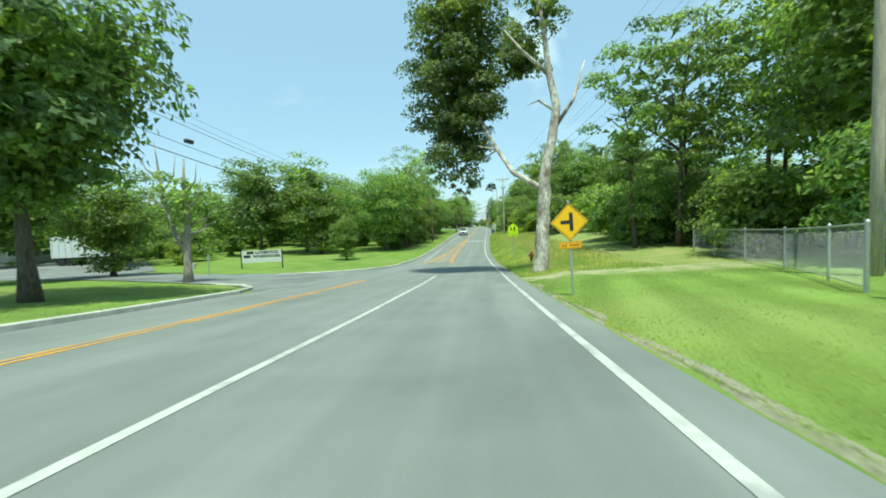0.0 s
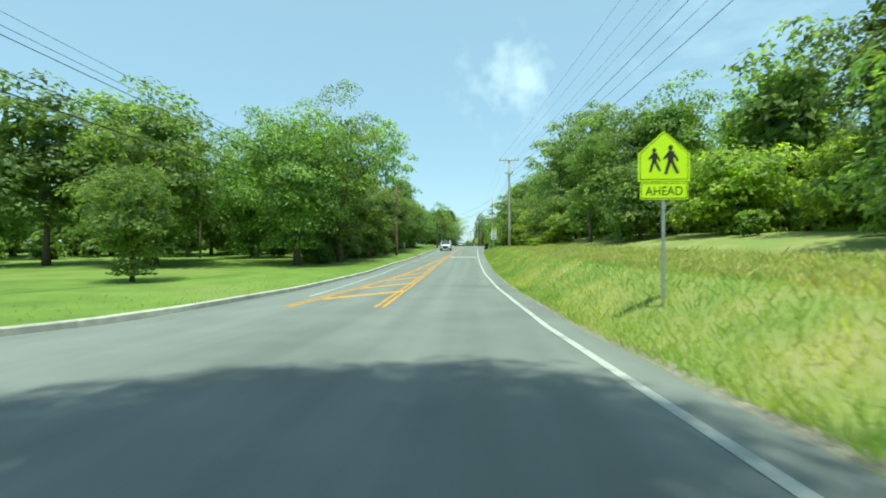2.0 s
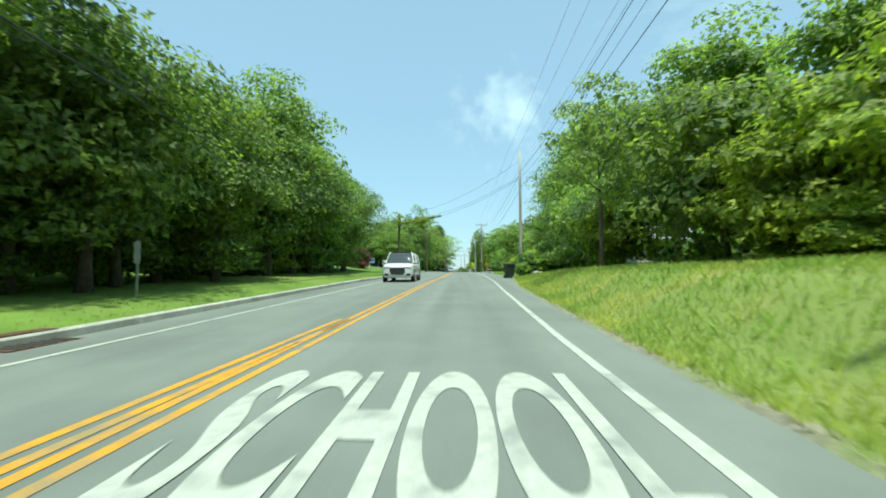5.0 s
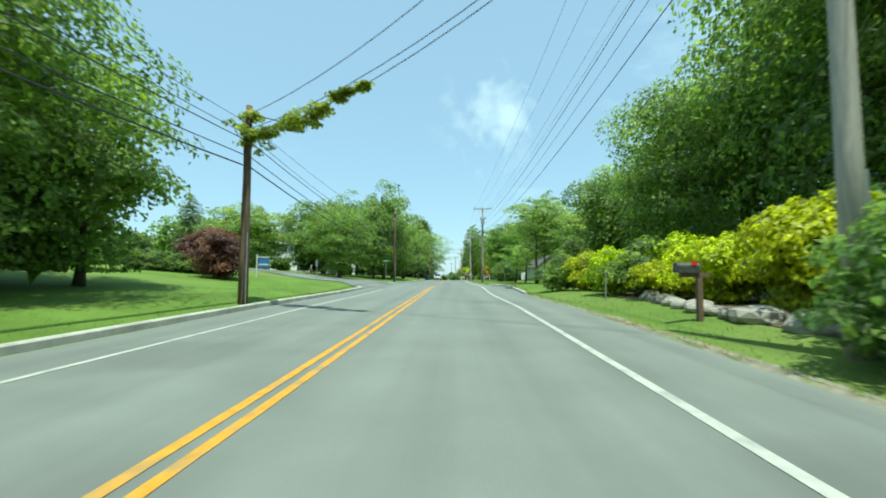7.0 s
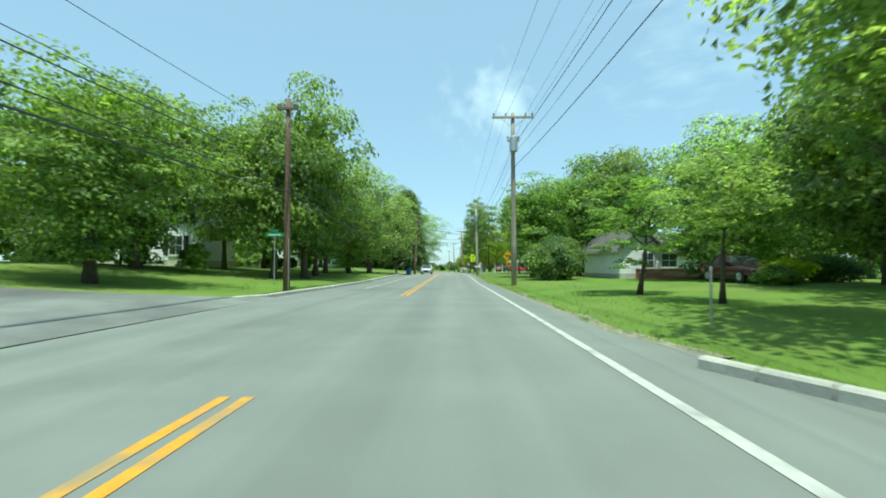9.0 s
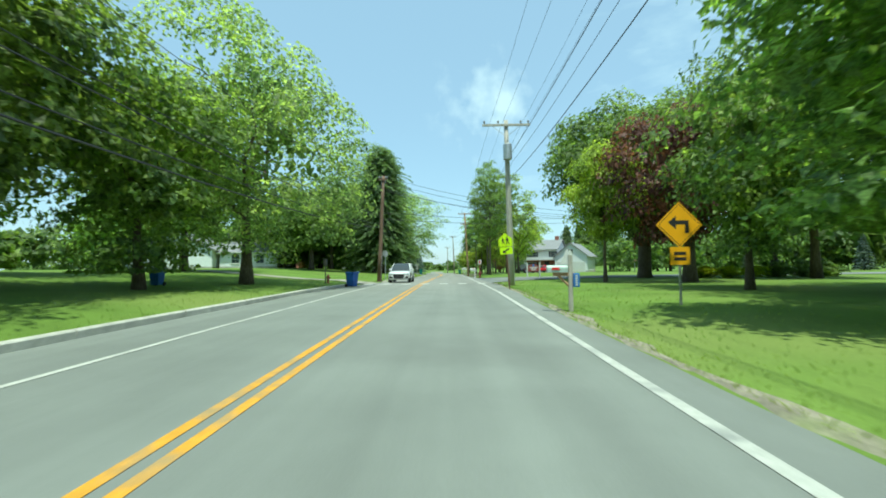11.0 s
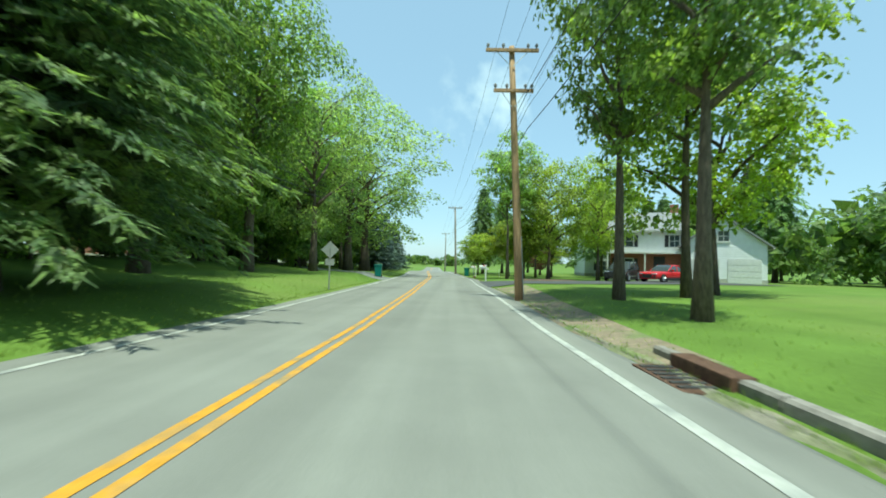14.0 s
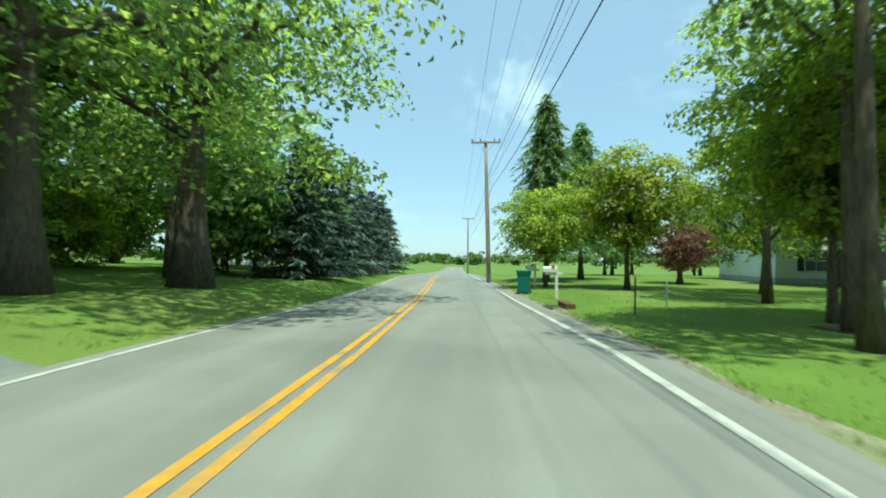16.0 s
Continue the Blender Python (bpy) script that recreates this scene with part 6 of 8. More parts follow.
def school_sign(x, y, z_low, w, plaque, label, lean=0.0, post=STEEL):
    g = ground_z(x, y)
    t = post_sign("school_sign", x, y, label, lean=lean, post=post, post_h=z_low - g + 0.9 * w)
    z = z_low - g
    if plaque == "AHEAD":
        p = panel(t, "plaque", rounded(w * 0.92, 0.34 * w, 0.03), z + 0.17 * w, SIGN_G)
        panel(p, "plaque_border", rounded(w * 0.88, 0.30 * w, 0.02), z + 0.17 * w, BLACK, 0.002, -0.0025)
        panel(p, "plaque_field", rounded(w * 0.855, 0.275 * w, 0.02), z + 0.17 * w, SIGN_G, 0.002, -0.004)
        letters("plaque_text", "AHEAD", 0.2, BLACK, p, Matrix.Translation((0, -0.006, z + 0.17 * w)), 0.001, w * 0.72, w * 0.17)
    else:
        p = panel(t, "plaque", rounded(w * 0.9, 0.5 * w, 0.03), z + 0.25 * w, SIGN_G)
        arrow = [(-0.3, -0.14), (-0.04, -0.18), (-0.12, -0.08), (0.22, 0.1), (0.16, 0.18), (-0.18, 0.0), (-0.24, 0.06)]
        part("arrow", moved(plate([(a * w, b * w) for a, b in arrow], 0.003), Matrix.Translation((0.02, -0.006, z + 0.25 * w))), BLACK, p)
    zp = z + (0.36 if plaque == "AHEAD" else 0.54) * w
    f = panel(t, "panel", pentagon(w, w), zp, SIGN_G)
    k = pentagon(w * 0.93, w * 0.93)
    panel(f, "border", k, zp + 0.035 * w, BLACK, 0.002, -0.0025)
    panel(f, "field", pentagon(w * 0.9, w * 0.9), zp + 0.047 * w, SIGN_G, 0.002, -0.004)
    walkers(f, zp + 0.4 * w, w * 1.05)


school_sign(3.6, 39.3, 1.62, 0.92, "AHEAD", "fluorescent yellow-green school sign with plaque on a steel post")
school_sign(2.83, 202.1, 2.05, 0.66, "", "fluorescent yellow-green school crossing sign with arrow plaque, rusty post", -4.5, IRON)


def limit_sign():
    x, y = 2.85, 82.6
    g = ground_z(x, y)
    t = post_sign("speed_sign", x, y, "white speed limit sign with green top plaque on a post", lean=2, post_h=2.8 - g)
    c = 2.12 - g
    f = panel(t, "panel", rounded(0.66, 0.84, 0.04), c, SIGN_W)
    panel(f, "border", rounded(0.62, 0.80, 0.03), c, BLACK, 0.002, -0.0025)
    panel(f, "field", rounded(0.595, 0.775, 0.03), c, SIGN_W, 0.002, -0.004)
    letters("speed_text", "SPEED", 0.2, BLACK, f, Matrix.Translation((0, -0.006, c + 0.27)), 0.001, 0.44, 0.12)
    letters("limit_text", "LIMIT", 0.2, BLACK, f, Matrix.Translation((0, -0.006, c + 0.10)), 0.001, 0.38, 0.12)
    letters("number_text", "25", 0.3, BLACK, f, Matrix.Translation((0, -0.006, c - 0.19)), 0.001, 0.42, 0.30)
    p = panel(t, "top_plaque", rounded(0.62, 0.2, 0.02), c + 0.55, SIGN_G, label="fluorescent green plaque")
    bars(p, [(-0.22, 0.22)], c + 0.55, BLACK, -0.003, 0.07)
    q = panel(t, "bottom_plaque", rounded(0.62, 0.24, 0.02), c - 0.56, SIGN_W)
    bars(q, [(-0.2, 0.2), (-0.24, 0.24)], c - 0.53, BLACK, -0.003, 0.04)


limit_sign()


def curve_sign():
    x, y = 5.8, 192.6
    g = ground_z(x, y)
    t = post_sign("warning_sign", x, y, "orange-yellow diamond warning sign with speed plaque", post_h=2.9 - g, turn=0)
    z = 2.5 - g
    f = panel(t, "panel", diamond(0.58), z, SIGN_O)
    panel(f, "border", diamond(0.53), z, BLACK, 0.002, -0.0025)
    panel(f, "field", diamond(0.51), z, SIGN_O, 0.002, -0.004)
    part("arrow", moved(plate([(0.16, -0.26), (0.26, -0.26), (0.26, 0.06), (-0.06, 0.06), (-0.06, 0.18), (-0.26, 0.01), (-0.06, -0.16), (-0.06, -0.04), (0.16, -0.04)], 0.003), Matrix.Translation((-0.02, -0.006, z + 0.05))), BLACK, f)
    p = panel(t, "plaque", rounded(0.5, 0.45, 0.03), z - 0.78, SIGN_O)
    bars(p, [(-0.15, 0.15), (-0.15, 0.15)], z - 0.72, BLACK, -0.003, 0.08)


curve_sign()


def octagon(r):
    return [(r * math.cos(radians(22.5 + 45 * i)), r * math.sin(radians(22.5 + 45 * i))) for i in range(8)]


def stop_sign(x, y, zc, turn, label, r=0.4):
    g = ground_z(x, y)
    t = post_sign("stop_sign", x, y, label, turn=turn, post_h=zc - g + 0.2)
    f = panel(t, "panel", octagon(r), zc - g, SIGN_RED)
    panel(f, "back", octagon(r), zc - g, SIGN_BACK, 0.003, 0.0045)
    letters("stop_text", "STOP", 0.3, SIGN_W, f, Matrix.Translation((0, -0.004, zc - g)), 0.001, r * 1.4, r * 0.55)


stop_sign(-11.8, 151.9, 2.2, -90, "stop sign seen from behind, grey metal back", 0.36)
stop_sign(-6.0, 221.6, 2.7, -135, "stop sign seen from behind on a steel post", 0.31)


def turned_sign():
    """A diamond sign for the other direction, with a small plaque below."""
    x, y = -5.3, 250.5
    g = ground_z(x, y)
    t = post_sign("warning_sign", x, y, "diamond road sign seen from behind, grey metal back on a post", turn=180, post_h=2.0 - g)
    z = 1.72 - g
    f = panel(t, "panel", diamond(0.4), z, SIGN_Y)
    panel(f, "back", diamond(0.4), z, SIGN_BACK, 0.003, 0.0045)
    p = panel(t, "plaque", rounded(0.4, 0.3, 0.03), z - 0.55, SIGN_Y)
    panel(p, "plaque_back", rounded(0.4, 0.3, 0.03), z - 0.55, SIGN_BACK, 0.003, 0.0045)


turned_sign()


def hydrant_sign(x, y, z_top, label, s=1.0):
    g = ground_z(x, y)
    h = z_top - g
    t = post_sign("hydrant_sign", x, y, label, post=MAROON, post_h=h - 0.1, lean=1.5, post_r=0.035)
    f = panel(t, "panel", rounded(0.33 * s, 0.45 * s, 0.02), h - 0.22 * s, SIGN_W)
    part("symbol", moved(plate([(a * s, b * s) for a, b in ((-0.06, -0.15), (0.06, -0.15), (0.06, -0.02), (0.1, -0.02), (0.1, 0.05), (0.06, 0.05), (0.06, 0.10), (0.0, 0.17), (-0.06, 0.10), (-0.06, 0.05), (-0.1, 0.05), (-0.1, -0.02), (-0.06, -0.02))], 0.003), Matrix.Translation((0, -0.004, h - 0.22 * s))), SIGN_RED, f)


def hydrant(x, y, s=1.0, label="dark maroon cast-iron fire hydrant in the grass"):
    t = thing("fire_hydrant", Matrix.Translation((x, y, ground_z(x, y) - 0.03)) @ Matrix.Diagonal((s, s, s, 1)), label, "hydrant", "fire hydrants")
    ring = lambda pts: tube([(0, 0, z) for z, _ in pts], [r for _, r in pts], 14)  # noqa: E731
    body = part("barrel", ring([(0, 0.15), (0.05, 0.15), (0.06, 0.105), (0.42, 0.105), (0.44, 0.14), (0.48, 0.14), (0.5, 0.11), (0.62, 0.11)]), HYDRANT, t)
    part("bonnet", ring([(0.62, 0.14), (0.66, 0.14), (0.67, 0.115), (0.73, 0.10), (0.79, 0.06), (0.8, 0.03), (0.86, 0.028)]), HYDRANT, t)
    for d in ((-1, 0), (1, 0), (0, -1)):
        n = part("nozzle", tube([(d[0] * 0.09, d[1] * 0.09, 0.53), (d[0] * 0.17, d[1] * 0.17, 0.53)], [0.055, 0.055], 10), HYDRANT, body)
        part("nozzle_cap", tube([(d[0] * 0.17, d[1] * 0.17, 0.53), (d[0] * 0.21, d[1] * 0.21, 0.53), (d[0] * 0.23, d[1] * 0.23, 0.53)], [0.07, 0.07, 0.03], 8), HYDRANT, body)
    for k in range(6):
        a = k * math.pi / 3
        part("bolt", tube([(0.125 * math.cos(a), 0.125 * math.sin(a), 0.43), (0.125 * math.cos(a), 0.125 * math.sin(a), 0.5)], 0.014, 6), STEEL_DARK, body)


hydrant(4.4, 32.0)
hydrant_sign(5.43, 31.7, 1.38, "white hydrant marker sign with red symbol on a dark post", 1.35)
hydrant(-11.2, 78.8)
hydrant(3.12, 226.95, 0.95)
hydrant_sign(3.04, 226.7, 2.1, "white hydrant marker sign with red symbol on a dark post")
hydrant(-7.6, 208.5, 0.7)


def warehouse_sign():
    x0, y0, x1, y1 = -21.5, 38.0, -18.9, 40.6
    g = ground_z((x0 + x1) / 2, (y0 + y1) / 2)
    ang = math.degrees(math.atan2(y1 - y0, x1 - x0)) * 0.35
    t = thing("business_sign", Matrix.Translation(((x0 + x1) / 2, (y0 + y1) / 2, g)) @ pose(0, 0, 0, 0, 0, ang), "white rectangular business sign with black letters on two posts", "sign")
    part("panel", moved(plate(rounded(3.6, 1.15, 0.02), 0.05), Matrix.Translation((0, 0, 1.12))), SIGN_W, t)
    for s in (-1, 1):
        part("post", box(s * 1.84 - 0.05, s * 1.84 + 0.05, -0.03, 0.07, -0.3, 1.72, 0.008), BLACK, t)
    letters("sign_text", "LOGISTICS", 0.3, BLACK, t, Matrix.Translation((0.46, -0.004, 1.5)), 0.001, 2.05, 0.27, bold=0.014)
    part("text_bar", box(-1.35, -0.72, -0.006, 0, 1.37, 1.63), BLACK, t)
    letters("sign_text", "WAREHOUSE", 0.3, BLACK, t, Matrix.Translation((0.42, -0.004, 1.14)), 0.001, 2.5, 0.27, bold=0.014)
    part("text_bar", box(-1.62, -1.02, -0.006, 0, 1.01, 1.27), BLACK, t)


warehouse_sign()


def yard_lamp(x, y, h):
    """A lot lamp: square pole on a concrete footing, one flat head on a short arm."""
    t = thing("lamp_post", Matrix.Translation((x, y, ground_z(x, y))) @ pose(0, 0, 0, 0, 0, 20), "dark square lamp post on a concrete footing at the lot", "lamp")
    part("footing", tube([(0, 0, -0.3), (0, 0, 0.52), (0, 0, 0.56)], [0.34, 0.33, 0.29], 18), CONCRETE, t, "round grey concrete footing")
    part("base_plate", box(-0.17, 0.17, -0.17, 0.17, 0.56, 0.59, 0.006), STEEL_DARK, t)
    part("pole", box(-0.06, 0.06, -0.06, 0.06, 0.59, h, 0.012), STEEL_DARK, t)
    part("arm", box(-0.5, 0.0, -0.03, 0.03, h - 0.12, h - 0.05, 0.008), STEEL_DARK, t)
    head = part("head", box(-1.05, -0.45, -0.2, 0.2, h - 0.14, h + 0.02, 0.03), STEEL_DARK, t)
    part("lens", box(-1.0, -0.5, -0.16, 0.16, h - 0.155, h - 0.139), LAMP_CLEAR, head)


yard_lamp(-28.0, 40.2, 3.4)


def church_sign():
    xa, ya, xb, yb = 7.5, 224.6, 9.1, 225.2
    g = ground_z(8.3, 224.9)
    t = thing("entrance_sign", Matrix.Translation((8.3, 224.9, g)) @ pose(0, 0, 0, 0, 0, 12), "maroon carved sign board between two white posts", "sign")
    t.scale = (0.8, 0.8, 0.92)
    for s in (-1, 1):
        p = part("post", box(s * 0.82 - 0.07, s * 0.82 + 0.07, -0.07, 0.07, -0.3, 1.5, 0.01), WHITE_WOOD, t)
        part("post_cap", box(s * 0.82 - 0.09, s * 0.82 + 0.09, -0.09, 0.09, 1.5, 1.55, 0.01), WHITE_WOOD, p)
    part("board", moved(plate([(-0.72, 0), (0.72, 0), (0.72, 0.62), (0.42, 0.66), (0.25, 0.8), (-0.25, 0.8), (-0.42, 0.66), (-0.72, 0.62)], 0.05), Matrix.Translation((0, -0.02, 0.6))), MAROON, t)
    part("emblem", moved(plate([(0.15 * math.cos(a), 0.15 * math.sin(a)) for a in (2 * math.pi * i / 16 for i in range(16))], 0.01), Matrix.Translation((0, -0.028, 1.24))), SIGN_BLUE, t)
    bars(t, [(-0.55, 0.55), (-0.4, 0.4), (-0.3, 0.3)], 1.04, SIGN_W, -0.026, 0.085)


church_sign()


def realty_sign():
    x, y = -13.6, 145.6
    t = thing("yard_sign", Matrix.Translation((x, y, ground_z(x, y))) @ pose(0, 0, 0, 0, 0, 10), "blue and white yard sign hanging from a white post", "sign")
    part("post", box(-0.42, -0.34, -0.04, 0.04, -0.2, 1.65, 0.008), WHITE_WOOD, t)
    part("arm", box(-0.42, 0.45, -0.035, 0.035, 1.42, 1.5, 0.008), WHITE_WOOD, t)
    p = part("panel", box(-0.28, 0.42, -0.012, 0.012, 0.75, 1.36, 0.004), SIGN_BLUE, t)
    part("panel_band", box(-0.28, 0.42, -0.017, -0.012, 0.9, 1.0), SIGN_W, p)


realty_sign()


def street_name_sign():
    x, y = -8.75, 170.2
    t = thing("street_sign", Matrix.Translation((x, y, ground_z(x, y))), "green street name blades on a thin steel post", "sign")
    part("post", tube([(0, 0, -0.3), (0, 0, 2.55)], 0.03, 8), STEEL, t)
    a = part("blade", box(-0.45, 0.45, -0.01, 0.01, 2.4, 2.58, 0.003), SIGN_STREET, t)
    part("text_bar", box(-0.3, 0.3, -0.014, -0.01, 2.46, 2.52), SIGN_W, a)
    part("blade", box(-0.01, 0.01, -0.4, 0.4, 2.6, 2.76, 0.003), SIGN_STREET, t)


street_name_sign()


def back_sign(x, y, top, outline, label, name="road_sign", material=SIGN_BACK, turn=0):
    g = ground_z(x, y)
    t = post_sign(name, x, y, label, post_h=top - g, turn=turn)
    panel(t, "panel", outline, top - g - 0.35, material)


back_sign(-9.5, 94.5, 1.3, rounded(0.2, 0.6, 0.02), "small grey marker sign on a thin post")
back_sign(-12.2, 78.4, 0.75, rounded(0.35, 0.55, 0.02), "white hydrant marker sign at the wood's edge", material=SIGN_W)
back_sign(-18.8, 29.2, 1.6, rounded(0.1, 0.5, 0.02), "thin grey post with a narrow marker")


def box_post(x, y):
    t = thing("post_box", Matrix.Translation((x, y, ground_z(x, y))), "dark metal box on a thin dark post in the lawn", "post")
    part("post", tube([(0, 0, -0.2), (0, 0, 1.15)], 0.035, 8), STEEL_DARK, t)
    part("box", box(-0.1, 0.1, -0.08, 0.08, 1.08, 1.46, 0.015), STEEL_DARK, t)
    part("lid", box(-0.115, 0.115, -0.095, 0.095, 1.46, 1.49, 0.008), STEEL_DARK, t)


box_post(-7.65, 208.1)


def marker_posts():
    x, y = 8.9, 8.9
    t = thing("marker_post", Matrix.Translation((x, y, ground_z(x, y))), "white round marker post with an orange band", "post")
    part("shaft", tube([(0, 0, -0.2), (0, 0, 1.55), (0, 0, 1.6)], [0.09, 0.09, 0.05], 12), SIGN_W, t)
    part("band", tube([(0, 0, 0.95), (0, 0, 1.4)], 0.094, 12), ORANGE_P, t)
    for x, y, h, m, w in ((6.1, 110, 0.9, STEEL_DARK, "thin dark reflector stake on the bank"), (4.6, 156.6, 1.0, STEEL, "thin grey stake on the lawn edge"), (3.9, 275, 0.9, STEEL_DARK, "thin dark stake in the lawn"), (5.3, 276.5, 0.8, SIGN_W, "thin white stake in the lawn"), (3.2, 229.4, 0.45, STEEL_DARK, "short dark stake in the grass"), (-6.3, 228, 0.5, SIGN_W, "short white stake in the grass"), (5.2, 131.5, 1.0, STEEL, "thin grey stake in front of shrubs")):
        t = thing("stake", Matrix.Translation((x, y, ground_z(x, y))), w, "stake")
        part("rod", tube([(0, 0, -0.2), (0.01, 0, h)], 0.022, 6), m, t)
        part("cap", tube([(0.01, 0, h), (0.01, 0, h + 0.05)], [0.028, 0.02], 6), ORANGE_P if m is STEEL_DARK else m, t)


marker_posts()


def paper_mailbox(x, y):
    """A metal mailbox on a braced wooden post, with a paper tube under it."""
    t = thing("mailbox", Matrix.Translation((x, y, ground_z(x, y))) @ pose(0, 0, 0, 0, 0, -6), "pale grey-green mailbox on wooden post with blue paper tube", "mailbox")
    h = 0.96
    part("post", box(-0.05, 0.05, -0.05, 0.05, -0.3, h + 0.42, 0.008), WOOD_GREY, t)
    part("post_cap", moved(plate([(-0.06, 0), (0.06, 0), (0.01, 0.13), (-0.01, 0.13)], 0.09), Matrix.Translation((0, -0.045, h + 0.42))), WHITE_WOOD, t)
    part("crest", moved(plate([(-0.19, 0), (0, 0), (0, 0.36), (-0.05, 0.34)], 0.03), Matrix.Translation((-0.05, -0.015, h + 0.2))), WHITE_WOOD, t, "white pointed board above the box")
    part("arm", box(-0.42, 0.1, -0.04, 0.04, h - 0.09, h, 0.008), WOOD_TAN, t)
    part("brace", tube([(-0.3, 0, h - 0.07), (-0.03, 0, h - 0.34)], 0.035, 6), WOOD_TAN, t)
    prof = [(-0.085, 0), (0.085, 0), (0.085, 0.1)] + [(0.085 * math.cos(a), 0.1 + 0.075 * math.sin(a)) for a in (math.pi * i / 8 for i in range(1, 8))] + [(-0.085, 0.1)]
    b = part("box", moved(plate(prof, 0.48), Matrix.Translation((-0.55, 0, h)) @ pose(0, 0, 0, 0, 0, -90)), BOX_GREEN, t)
    part("door", moved(plate(prof, 0.012), Matrix.Translation((-0.564, 0, h)) @ pose(0, 0, 0, 0, 0, -90)), BOX_GREEN, b)
    part("flag", box(-0.45, -0.27, -0.1, -0.092, h + 0.06, h + 0.12, 0.002), SIGN_RED, b, "red flag")
    tube_ = part("paper_tube", box(0.05, 0.2, -0.12, 0.1, h - 0.36, h - 0.02, 0.03), SIGN_BLUE, t, "blue plastic paper tube with white writing")
    for i in range(5):
        part("text_bar", box(0.1, 0.15, -0.124, -0.1205, h - 0.32 + 0.055 * i, h - 0.285 + 0.055 * i), SIGN_W, tube_)


paper_mailbox(2.97, 192.3)


def mailbox(x, y, label, white=True, turn=0, post_h=1.0, wide=1.0):
    t = thing("mailbox", Matrix.Translation((x, y, ground_z(x, y))) @ pose(0, 0, 0, 0, 0, turn), label, "mailbox")
    m = WHITE_WOOD if white else WOOD_BROWN
    part("post", box(-0.055, 0.055, -0.055, 0.055, -0.3, post_h + (0.28 if white else 0), 0.01), m, t)
    part("arm", box(-0.42, 0.22, -0.045, 0.045, post_h - 0.1, post_h, 0.008), m, t)
    prof = [(-0.09, 0), (0.09, 0), (0.09, 0.13)] + [(0.09 * math.cos(a), 0.13 + 0.09 * math.sin(a)) for a in (math.pi * i / 8 for i in range(1, 8))] + [(-0.09, 0.13)]
    b = plate(prof, 0.5)
    body = part("box", moved(b, Matrix.Translation((-0.5, 0, post_h)) @ pose(0, 0, 0, 0, 0, -90)), SIGN_W if white else STEEL_DARK, t)
    part("flag", box(-0.2, -0.08, -0.1, -0.092, post_h + 0.16, post_h + 0.26), SIGN_RED, body)
    part("door", moved(plate(prof, 0.012), Matrix.Translation((-0.514, 0, post_h)) @ pose(0, 0, 0, 0, 0, -90)), SIGN_W if white else STEEL_DARK, body)


mailbox(5.05, 125.3, "dark mailbox on a weathered wooden post beside shrubs", False, post_h=1.05)
mailbox(2.72, 229.5, "white mailbox on a pale post by the lawn", True, post_h=0.85)
mailbox(3.0, 265.8, "white cross-shaped mailbox post on the verge", True, post_h=1.05)
mailbox(3.1, 280.8, "white mailbox on a white wooden post", True, post_h=1.0)
mailbox(3.2, 287.2, "white mailbox on a white wooden post", True, post_h=1.0)


def wheelie_bin(x, y, material, label, turn=0, s=1.0):
    t = thing("wheelie_bin", Matrix.Translation((x, y, ground_z(x, y) + 0.02)) @ pose(0, 0, 0, 0, 0, turn) @ Matrix.Diagonal((s, s, s, 1)), label, "bin", "wheelie bins")
    bm = bmesh.new()
    rings = []
    for z, w, d in ((0.05, 0.22, 0.24), (0.1, 0.235, 0.26), (0.85, 0.29, 0.33), (0.9, 0.31, 0.36), (0.96, 0.31, 0.36)):
        rings.append([bm.verts.new((u * w, v * d, z)) for u, v in ((-1, -0.9), (-0.9, -1), (0.9, -1), (1, -0.9), (1, 0.9), (0.9, 1), (-0.9, 1), (-1, 0.9))])
    for a, b in zip(rings, rings[1:]):
        for k in range(8):
            bm.faces.new((a[k], a[(k + 1) % 8], b[(k + 1) % 8], b[k]))
    bm.faces.new(rings[0][::-1])
    bm.faces.new(rings[-1])
    part("body", bm, material, t)
    lid = part("lid", box(-0.32, 0.32, -0.38, 0.36, 0.965, 1.03, 0.025), material, t)
    part("handle", tube([(-0.25, 0.4, 0.93), (0.25, 0.4, 0.93)], 0.018, 8), material, lid)
    for u in (-0.27, 0.27):
        part("wheel", tube([(u - 0.03, 0.27, 0.1), (u + 0.03, 0.27, 0.1)], 0.12, 16), TYRE, t)


wheelie_bin(3.45, 117.9, BIN_DARK, "dark green wheeled refuse bin on the shoulder", 15, 1.15)
wheelie_bin(-5.72, 206.85, BIN_BLUE, "bright blue wheeled recycling bin beside the kerb", 60, 0.86)
wheelie_bin(-5.8, 266.8, BIN_TEAL, "teal green wheeled bin beside the driveway", 5)
wheelie_bin(2.2, 283.6, BIN_TEAL, "teal green wheeled bin on the verge", -10)
wheelie_bin(-12.2, 199.5, BIN_BLUE, "small blue bin on the lawn", 0, 0.7)


